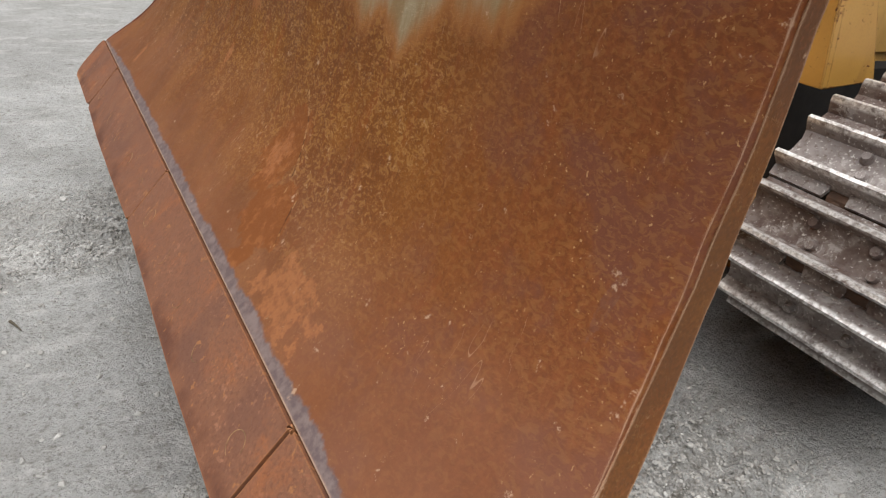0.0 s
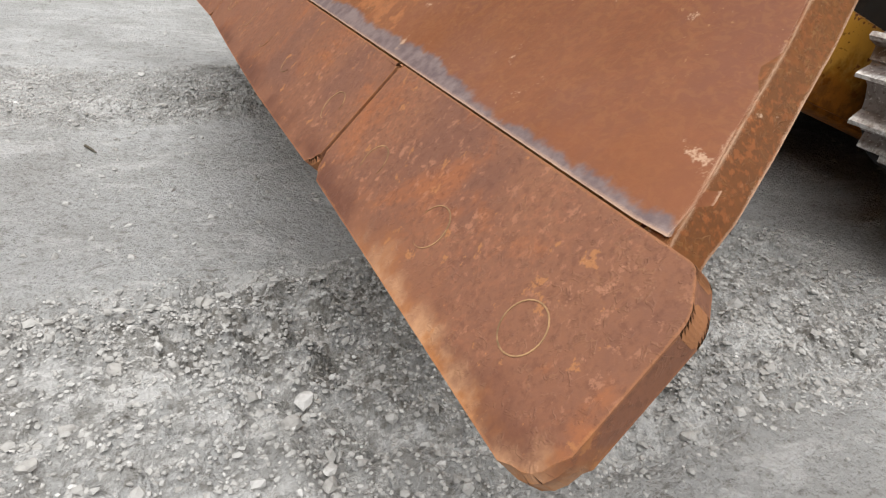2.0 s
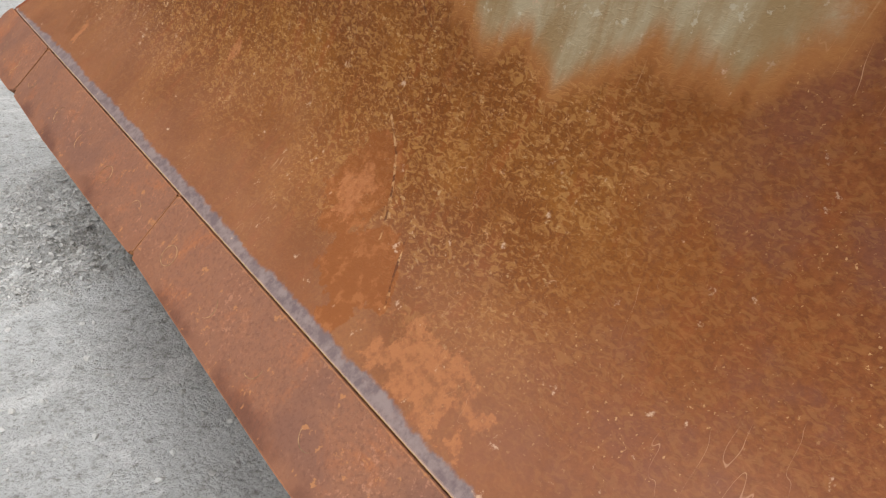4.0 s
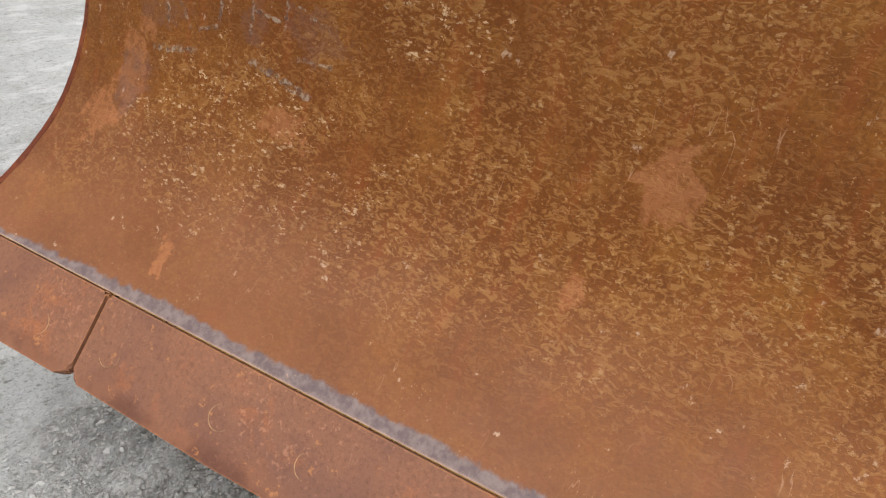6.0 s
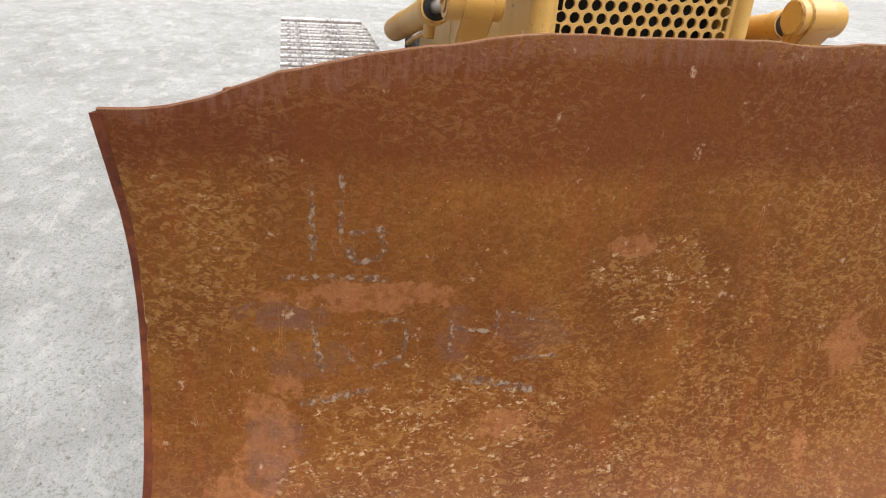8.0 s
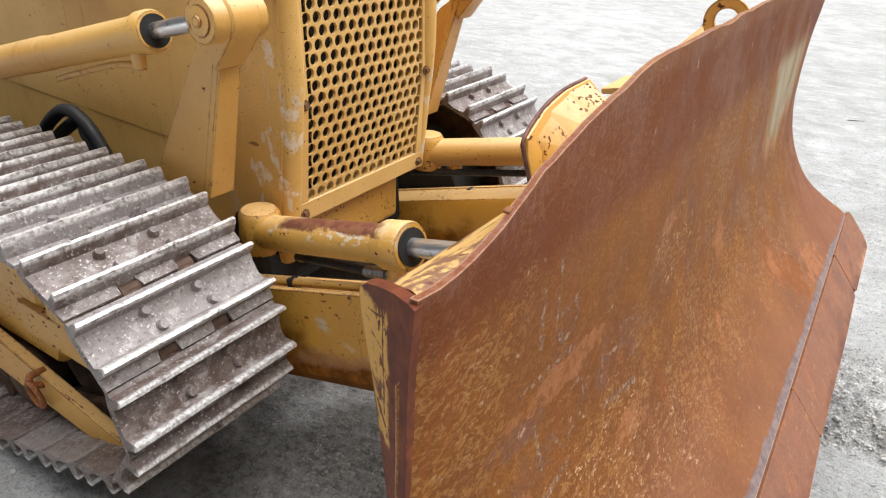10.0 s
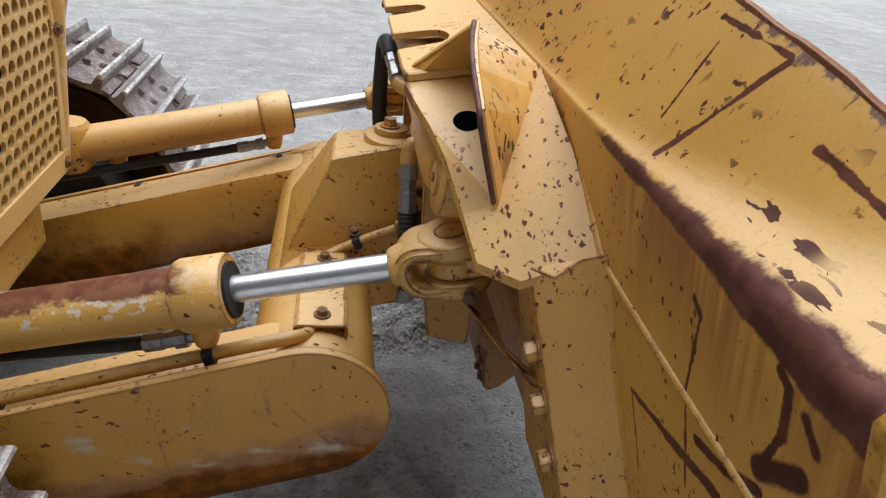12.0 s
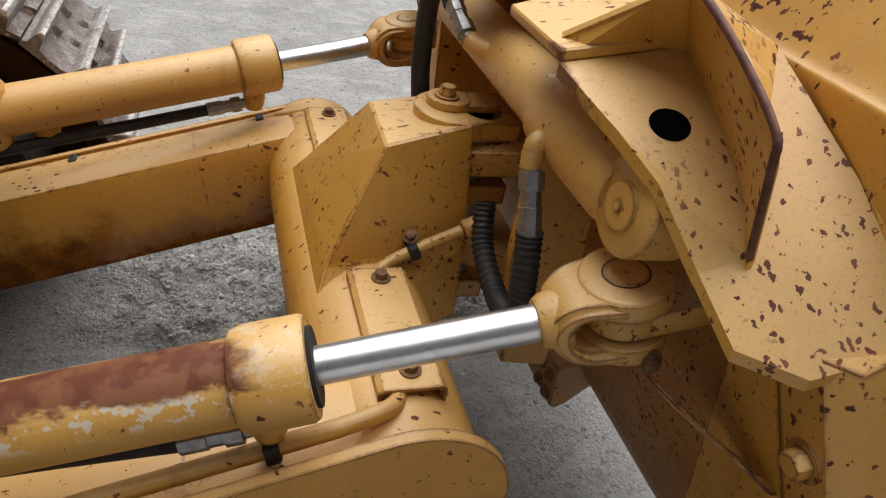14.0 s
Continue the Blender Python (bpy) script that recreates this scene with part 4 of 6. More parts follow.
def build_moldboard():
    bm = bm_new()
    nu, nv, th = 96, 44, 0.022
    rows = []
    for j in range(nu + 1):
        u = -1 + 2 * j / nu
        zt = top_z(u * HALF) + 0.004 - 0.010 * max(0.0, noise.noise((u * 14, 2.5, 0))) + 0.003 * noise.noise((u * 9, 0.5, 0)) + 0.0015 * noise.noise((u * 40, 0.5, 3))
        row = []
        for i in range(nv + 1):
            z = 0.5945 + (zt - 0.5945) * i / nv
            y = u * (end_y(z, u) - (0.008 if u < 0 else 0.0))
            fx = face_x(z, y)
            dent = (0.004 * noise.noise((y * 2.2, z * 2.2, 1.0)) + 0.0015 * noise.noise((y * 7, z * 7, 3.0))) * min(1.0, (z - 0.594) / 0.12) * (1 - abs(u) ** 12)
            dent -= 0.005 if j in (0, nu) else 0.0
            row.append((bm.verts.new((fx + dent, y, z)), bm.verts.new((fx + dent - th * (1.0 if z < 1.4 else 0.45), y, z))))
        rows.append(row)
    for j in range(nu):
        for i in range(nv):
            a, b, c, d = rows[j][i], rows[j + 1][i], rows[j + 1][i + 1], rows[j][i + 1]
            bm.faces.new((a[0], b[0], c[0], d[0]))
            bm.faces.new((d[1], c[1], b[1], a[1]))
    for j in range(nu):
        for i in (0, nv):
            a, b = rows[j][i], rows[j + 1][i]
            bm.faces.new((a[0], a[1], b[1], b[0]))
    for i in range(nv):
        for j in (0, nu):
            a, b = rows[j][i], rows[j][i + 1]
            bm.faces.new((a[0], b[0], b[1], a[1]))
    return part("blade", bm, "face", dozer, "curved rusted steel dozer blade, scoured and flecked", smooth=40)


blade = build_moldboard()
ED, EN = Vector((0.637, 0, -0.771)), Vector((0.771, 0, 0.637))
EDGE_TOP = Vector((0.006, 0, 0.596))


def edge_plate(name, outline, label):
    """A cutting plate bolted along the blade's foot. outline: (y, distance down the plate)."""
    bm = bm_new()
    pts = [EDGE_TOP + Vector((0, y, 0)) + ED * s + EN * 0.001 for y, s in outline]
    n = Vector()
    for a, b in zip(pts, pts[1:] + pts[:1]):
        n += a.cross(b)
    if n.dot(EN) < 0:
        pts.reverse()
    slab(bm, pts, 0.028, 0.006)
    return part(name, bm, "edge", blade, label, smooth=35)


def rounded(corner_pts):
    """An outline with some corners cut round: (y, s, radius)."""
    out, n = [], len(corner_pts)
    for i, (y, s, r) in enumerate(corner_pts):
        if not r:
            out.append((y, s))
            continue
        a, b, c = Vector(corner_pts[i - 1][:2]), Vector((y, s)), Vector(corner_pts[(i + 1) % n][:2])
        p, q = b + (a - b).normalized() * r, b + (c - b).normalized() * r
        for k in range(7):
            t = k / 6
            out.append(tuple((p * (1 - t) ** 2 + b * 2 * t * (1 - t) + q * t * t)))
    return out


bm = bm_new()
prism_y(bm, [(q.x, q.z) for q in (EDGE_TOP - ED * 0.012 - EN * 0.016, EDGE_TOP + ED * 0.10 - EN * 0.024, EDGE_TOP + ED * 0.10 - EN * 0.06, EDGE_TOP - ED * 0.012 - EN * 0.06)], -1.50, 1.57)
part("edge_backing", bm, "yellow_knocked", blade, "yellow bar behind the cutting edge")
J = 1.072
for sgn in (-1, 1):
    edge_plate("cutting_edge", rounded([(sgn * 0.0015, 0.002, 0.004), (sgn * (J - 0.0050), 0.002, 0.006), (sgn * (J - 0.0050), 0.188, 0.025), (sgn * 0.7, 0.192, 0), (sgn * 0.35, 0.186, 0), (sgn * 0.0015, 0.178, 0.012)]),
               "rusted bolt-on cutting edge, worn along its lip")
    edge_plate("end_bit", rounded([(sgn * (J + 0.0040), 0.001, 0.006), (sgn * (1.636 if sgn > 0 else 1.552), 0.001, 0.008), (sgn * (1.662 if sgn > 0 else 1.572), 0.032, 0.012), (sgn * (1.672 if sgn > 0 else 1.59), 0.196, 0.045), (sgn * (J + 0.0040), 0.190, 0.035)]),
               "rusted end bit with a rounded worn tip")


def plug(y, s, r=0.030, turn=0.0, share=1.0):
    """Bolt head sunk flush into a cutting plate: a thin raised ring, worn away over part of its round."""
    bm = bm_new()
    c = EDGE_TOP + Vector((0, y, 0)) + ED * s + EN * 0.0006
    u, v = Vector((0, 1, 0)), ED
    n = max(6, int(28 * share))
    full = share >= 1.0
    rows = []
    for k in range(n if full else n + 1):
        a = turn + 2 * math.pi * share * k / n
        w = 0.0013 if full else 0.0004 + 0.0010 * math.sin(math.pi * k / n)
        e = u * math.cos(a) + v * math.sin(a)
        rows.append([bm.verts.new(c + e * rr + EN * h) for rr, h in ((r, 0), (r, 0.0011), (r - w, 0.0011), (r - w, 0))])
    for k in range(n):
        a, b = rows[k], rows[(k + 1) % len(rows)]
        for q in range(3):
            bm.faces.new((a[q], b[q], b[q + 1], a[q + 1]))
    return part("plow_bolt", bm, "ring", blade, "flush bolt head showing as a pale ring")


MAT["ring"] = plain("pale_rust_ring", (0.42, 0.25, 0.12), 0.7, 0.0, 0.7, 45)
for k, (y, share) in enumerate(((-1.38, 0.5), (-1.20, 0.4), (-1.0, 0.45), (-0.714, 0.6), (-0.515, 0.4), (-0.304, 0.85), (-0.105, 0.35), (0.115, 1.0),
                                (0.32, 0.4), (0.52, 0.35), (0.72, 0.4), (0.991, 0.75), (1.196, 0.65), (1.375, 0.75), (1.558, 1.0))):
    plug(y, 0.118 if abs(y) > 1.1 else 0.106, 0.025, 4.2 + 0.9 * k, share)


# blade back: box wings with a worn ridge, end plates
def wing_section(y, s):
    """Outline in x and z of the hollow box on the blade's back: ridge, shelf that widens towards the end, up to the top, down the face, back up."""
    t = top_z(s * y)
    cx, cz1 = [float(np.interp(y, (0.78, 0.90, 0.974, 1.10, 1.22, 1.35, 1.48), v)) for v in
               ((-0.440, -0.434, -0.424, -0.402, -0.390, -0.380, -0.372), (1.458, 1.464, 1.470, 1.484, 1.496, 1.504, 1.510))]
    top = face_x(1.6, y)
    out = max(0.0, min(1.0, (y - 1.2) / 0.25))
    ridge, fold, high = Vector((-0.452 - 0.005 * out, 1.447 + 0.006 * out)), Vector((cx, cz1)), Vector((top - 0.017, t - 0.010))
    a, b = fold.lerp(ridge, min(0.45, 0.026 / (fold - ridge).length)), fold.lerp(high, min(0.45, 0.026 / (high - fold).length))
    # the fold between shelf and back is a rounded trough
    foot = ridge.lerp(Vector((-0.411, 1.248)), 0.016 / 0.20)
    crown = ridge.lerp(a, min(0.5, 0.016 / max(0.001, (a - ridge).length)))
    q = [tuple(foot * (1 - k) ** 2 + ridge * 2 * k * (1 - k) + crown * k * k) for k in (0, 0.25, 0.5, 0.75, 1)]
    q += [tuple(a * (1 - k) ** 2 + fold * 2 * k * (1 - k) + b * k * k) for k in (0, 0.25, 0.5, 0.75, 1)] + [tuple(high), (top - 0.011, t - 0.0005)]
    q += [(face_x(z, y) - 0.017, z) for z in (1.45, 1.25, 1.05, 0.90, 0.76, 0.63)]
    q += [(face_x(z, y) - 0.072, z) for z in (0.61, 0.76)] + [(-0.345, 0.90), (-0.372, 1.05), (-0.392, 1.15), (-0.411, 1.248)]
    return q


def build_wing(s):
    bm = bm_new()
    ys = [0.0, 0.3, 0.6, 0.78, 0.86, 0.95, 1.05, 1.15, 1.25, 1.34, 1.40, 1.6]
    loops = []
    for y in ys:
        q = wing_section(min(y, 1.50), s)
        loops.append([bm.verts.new((x, s * min(y, 9 if y < 1.5 else end_y(z, s) - (0.020 + end_inset(face_x(z, 1.5) - x) if s < 0 else 0.06)), z)) for x, z in q])
    n = len(loops[0])
    for a, b in zip(loops, loops[1:]):
        for k in range(n):
            bm.faces.new((a[k], a[(k + 1) % n], b[(k + 1) % n], b[k]))
    bm.faces.new(loops[0]), bm.faces.new(loops[-1])
    bmesh.ops.subdivide_edges(bm, edges=bm.edges, cuts=1, use_grid_fill=True)
    wing = part("blade_wing", bm, "wing", blade, "yellow boxed blade back with a worn brown ridge", smooth=38)
    bm = bm_new()
    tube(bm, [(-0.414, s * 0.87, 1.258), (-0.412, s * 1.10, 1.250), (-0.411, s * 1.41, 1.247)], 0.0055, 8, 6)
    part("weld_seam", bm, "yellow", wing, "raised weld seam along the fold", smooth=60)


def build_end_plate(s):
    """Cap on the blade's end: broad at the top, a narrow rim below."""
    bm = bm_new()
    zs = [0.535, 0.575, 0.60] + list(np.linspace(0.64, 1.40, 20)) + [1.435, 1.455, 1.469, 1.482, 1.496, 1.511, 1.519]

    def rear_x(z):
        if s > 0:
            return face_x(z, 1.5) - float(np.interp(z, (0.575, 0.65, 0.78, 0.95, 1.3), (0.062, 0.064, 0.066, 0.050, 0.034)))
        return float(np.interp(z, (0.575, 0.60, 0.80, 0.95, 1.10, 1.178, 1.232, 1.285, 1.339, 1.39, 1.435, 1.455, 1.469, 1.482, 1.496, 1.511, 1.519), (-0.07, -0.075, -0.255, -0.335, -0.380, -0.398, -0.411, -0.423, -0.436, -0.448, -0.459, -0.463, -0.458, -0.442, -0.414, -0.377, -0.345)))

    cols = []
    for z in zs:
        low = max(0.0, 0.60 - z)
        e = end_y(z, s) + 0.35 * low
        fx = face_x(z, 1.5) - (0.002 if s < 0 else 0.006) + 0.826 * low - min(0.010, 0.5 * low)
        bx = rear_x(z) + 0.826 * low
        e1 = e - (end_inset(fx - bx) if s < 0 else 0.0)
        cols.append([bm.verts.new((x, s * y, z)) for x, y in ((fx, e + 0.002), (bx, e1 + 0.002), (bx, e1 - (0.014 if s < 0 else 0.024)), (fx, e - (0.012 if s < 0 else 0.024)))])
    for a, b in zip(cols, cols[1:]):
        for n in range(4):
            bm.faces.new((a[n], a[(n + 1) % 4], b[(n + 1) % 4], b[n]))
    bm.faces.new(cols[0]), bm.faces.new(cols[-1])
    bmesh.ops.recalc_face_normals(bm, faces=bm.faces)
    return part("end_plate", bm, "end_plate" if s < 0 else "end_rust", blade, "scraped yellow end plate worn to brown steel" if s < 0 else "rusted end plate of the blade", smooth=40)


for sgn in (-1, 1):
    build_wing(sgn)
    build_end_plate(sgn)
# torn stub of a lug on the top edge
bm = bm_new()
box(bm, (-0.338, -1.325, 1.556), (0.010, 0.012, 0.004), Matrix.Rotation(radians(14), 4, 'X'), 0.002)
part("torn_lug", bm, "rust", blade, "rusty torn stub on the blade's top edge")


def cover_z(x, y):
    a = abs(y)
    return (1.381 + 0.19 * (x + 0.69)) + (0.0 if a < 0.44 else -0.37 * (a - 0.44))


COVER_APEX, COVER_TIP, COVER_CORNER = (-0.468, 0.555, 1.462), (-0.553, 0.737, 1.278), (-0.604, 0.728, 1.251)


def plate_of(bm, faces, s, thick):
    """A folded plate from triangles and quads that share corners, thickened downwards."""
    made = {}

    def at(p, d):
        key = (p, d)
        if key not in made:
            made[key] = bm.verts.new((p[0], s * p[1], p[2] - d))
        return made[key]

    count = {}
    for f in faces:
        bm.faces.new([at(p, 0) for p in f])
        bm.faces.new([at(p, thick) for p in f][::-1])
        for a, b in zip(f, f[1:] + f[:1]):
            count.setdefault(frozenset((a, b)), []).append((a, b))
    for e in count.values():
        if len(e) == 1:
            a, b = e[0]
            bm.faces.new((at(a, 0), at(a, thick), at(b, thick), at(b, 0)))


def build_cover():
    """The sloping plate that roofs the blade's mounting: a flat middle with slots, two wings bent down, outer facets bent up."""
    for s in (-1, 1):
        bm = bm_new()
        rim = [(-0.690, 0.44), (-0.672, 0.500), (-0.652, 0.560), (-0.632, 0.640)]
        q = [(x, y, cover_z(x, y)) for x, y in rim] + [COVER_CORNER, COVER_TIP, (-0.505, 0.60, cover_z(-0.505, 0.60)), (-0.42, 0.44, cover_z(-0.42, 0.44))]
        plate_of(bm, [[q[k] for k in f] for f in ((0, 1, 6, 7), (1, 2, 6), (2, 3, 5, 6), (3, 4, 5))], s, 0.018)
        part("side_cover", bm, "cover", blade, "chipped yellow cover plate bent downwards")
        bm = bm_new()
        foot, low, end = (-0.587, 0.804, 1.204), (-0.528, 0.858, 1.206), (-0.420, 0.878, 1.264)
        up = (-0.438, 0.72, 1.372)
        plate_of(bm, [[COVER_TIP, COVER_CORNER, foot], [COVER_TIP, foot, low], [COVER_TIP, low, end], [COVER_TIP, end, up], [COVER_TIP, up, COVER_APEX]], s, 0.016)
        part("outer_facet", bm, "cover", blade, "chipped yellow outer facet of the cover", smooth=25)
        bm = bm_new()
        tube(bm, [(-0.432, s * 0.60, 1.438), (-0.428, s * 0.72, 1.372), (-0.416, s * 0.878, 1.262)], 0.008, 8, 6)
        part("weld_seam", bm, "yellow", blade, "raised weld seam beside the cover", smooth=60)
    bm = bm_new()
    slab(bm, [(-0.42, -0.44, cover_z(-0.42, 0.4)), (-0.42, 0.44, cover_z(-0.42, 0.4)), (-0.375, 0.44, 1.52), (-0.375, -0.44, 1.52)][::-1], 0.012)
    part("rear_strip", bm, "cover", blade)
    bm = bm_new()
    mid = [(-0.690, -0.44), (-0.42, -0.44), (-0.42, 0.44), (-0.690, 0.44), (-0.690, 0.24)]
    mid += [(-0.61 + 0.028 * math.sin(a), 0.18 + 0.05 * math.cos(a)) for a in np.linspace(0, math.pi, 8)]
    mid += [(-0.690, 0.11), (-0.690, -0.09)]
    mid += [(-0.60 + 0.035 * math.sin(a), -0.16 + 0.065 * math.cos(a)) for a in np.linspace(0, math.pi, 8)]
    mid += [(-0.690, -0.25)]
    pts = [(x, y, cover_z(x, y)) for x, y in mid]
    slab(bm, pts[::-1], 0.018, 0.003)
    return part("cover_plate", bm, "cover", blade, "chipped yellow cover plate over the blade mounting")


def cover_material():
    """Paint on the cover and its fins, chipped hardest towards the outer corners, brown along the rims."""
    m, c, r = yellow_paint("cover_paint", -0.2, wear=0)
    x, y = m.axis(0), m.math('ABSOLUTE', m.axis(1))
    more = m.mul(m.ramp(m.noise(42, 4, 0.6, m.scaled((1, 1, 1), turn=(0, 0, 30)), 0.5), 0.66, 0.675), m.ramp(m.math('ADD', y, m.mul(m.noise(6, 3), 0.15)), 0.78, 0.94))
    rim = m.ramp(m.math('ADD', m.math('ADD', x, m.mul(m.math('SUBTRACT', y, 0.44), -0.21)), m.mul(m.math('SUBTRACT', m.noise(24, 4, 0.7), 0.5), 0.03)), -0.681, -0.688)
    more = m.math('MAXIMUM', more, m.mul(m.dashes(85, (1.5, 0.6, 1.0), (0, 0, 30), 0.34, 0.42), m.ramp(m.math('ADD', y, m.mul(m.noise(5, 3), 0.3)), 0.68, 0.82)))
    bare = m.math('MAXIMUM', more, m.mul(rim, 0.85))
    c = m.mix(bare, c, m.mix(m.ramp(m.noise(18, 3), 0.4, 0.6), (0.115, 0.044, 0.030), (0.20, 0.085, 0.056)))
    return m.done(c, r, 0.0, m.mul(m.gloss, m.ramp(bare, 0.0, 1.0, 1.0, 0.2)))


MAT["cover"] = cover_material()


def fin_material():
    """Paint on the fin's outer face, scored by many short upright scrapes, rust-stained towards its foot."""
    m, c, r = yellow_paint("scored_fin_paint", -0.4, wear=0)
    z = m.axis(2)
    score = m.mul(m.dashes(64, (1.6, 1.3, 0.42), (0, 14, 0), 0.80, 0.46), m.ramp(m.noise(7, 4, 0.6), 0.34, 0.50))
    stain = m.mul(m.ramp(m.noise(26, 5, 0.65, m.scaled((1, 1, 0.25))), 0.42, 0.62), m.ramp(m.math('ADD', z, m.mul(m.noise(8, 4), 0.10)), 1.50, 1.38, 0.15, 0.85))
    c = m.mix(stain, c, (0.27, 0.095, 0.020))
    c = m.mix(score, c, (0.085, 0.028, 0.012))
    return m.done(c, r, 0.0, m.mul(m.gloss, m.ramp(score, 0.0, 1.0, 0.8, 0.1)))


MAT["fin"] = fin_material()
cover = build_cover()


def build_cover_hole(s):
    """A black disc for the round hole in the cover plate, its dark inside painted."""
    bm = bm_new()
    x, y = -0.584, s * 0.562
    n = Vector((-0.19, 0.37 * s, 1)).normalized()
    p = Vector((x, y, cover_z(x, y))) + n * 0.0015
    cyl(bm, p - n * 0.012, p, 0.0265, seg=32)
    return part("hole_disc", bm, "hole", blade, "round black disc painted as a hole in the plate")


# black that paints the shade inside the hole onto its disc
MAT["hole"] = Mat("hole_shadow").done((0.003, 0.003, 0.003), 1.0, 0.0, 0.0)


MAT["worn"] = plain("worn_brown_steel", (0.150, 0.062, 0.045), 0.55, 0.2, 0.5, 40, 0.5)


def rim_tube(pts, r):
    b = bm_new()
    tube(b, pts, r, 8, 4)
    return b


def build_gusset(s):
    """Bent fin that stands on the cover plate and props the blade's top."""
    rim = [(-0.560, 0.742, 1.282), (-0.598, 0.748, 1.40), (-0.606, 0.740, 1.435), (-0.608, 0.66, 1.478), (-0.600, 0.58, 1.503), (-0.584, 0.500, 1.516)]
    part("gusset_rim", rim_tube([(x, s * y, z) for x, y, z in rim], 0.0048), "worn", blade, "brown worn rim of the gusset", smooth=60)
    # outer face: from the rim down to the fold of the cover
    A, B = Vector(COVER_APEX), Vector(COVER_TIP)
    line = [tuple(B.lerp(A, t)) for t in (0.02, 0.25, 0.40, 0.62, 0.82, 1.0)]
    bm = bm_new()
    plate_of(bm, [[rim[k], rim[k + 1], line[k + 1], line[k]] for k in range(5)], s, 0.006)
    part("gusset", bm, "fin", blade, "scored yellow gusset fin with a worn brown rim", smooth=25)
    bm = bm_new()
    q = [(-0.673, -0.419, 1.380), (-0.673, -0.393, 1.407), (-0.584, -0.500, 1.516), (-0.505, -0.436, 1.414)]
    q = [(x, s * -y, z) for x, y, z in q]
    slab(bm, q if s < 0 else q[::-1], 0.010)
    part("gusset_flap", bm, "cover", blade, "folded yellow flap of the gusset")
    # inner face: from the rim straight down to the cover
    bm = bm_new()
    foot = [(-0.563, 0.746, 1.270), (-0.545, 0.70, 1.305), (-0.530, 0.647, 1.330), (-0.520, 0.580, 1.358), (-0.512, 0.515, 1.385), (-0.505, 0.436, 1.410)]
    A = [[bm.verts.new((x + o, s * y, z)) for x, y, z in r] for o in (0, 0.009) for r in (rim, foot)]
    for k in range(5):
        bm.faces.new((A[0][k], A[0][k + 1], A[1][k + 1], A[1][k])), bm.faces.new((A[3][k], A[3][k + 1], A[2][k + 1], A[2][k]))
        bm.faces.new((A[0][k], A[2][k], A[2][k + 1], A[0][k + 1])), bm.faces.new((A[1][k + 1], A[3][k + 1], A[3][k], A[1][k]))
    bm.faces.new((A[0][0], A[1][0], A[3][0], A[2][0])), bm.faces.new((A[2][5], A[3][5], A[1][5], A[0][5]))
    part("gusset_web", bm, "cover", blade, smooth=40)


def tower_line(z):
    """Middle of the bolt strip at a height: it leans outwards and towards the blade on its way down."""
    return -0.484 + 0.22 * (1.09 - z), 0.878 + 0.47 * (1.09 - z)


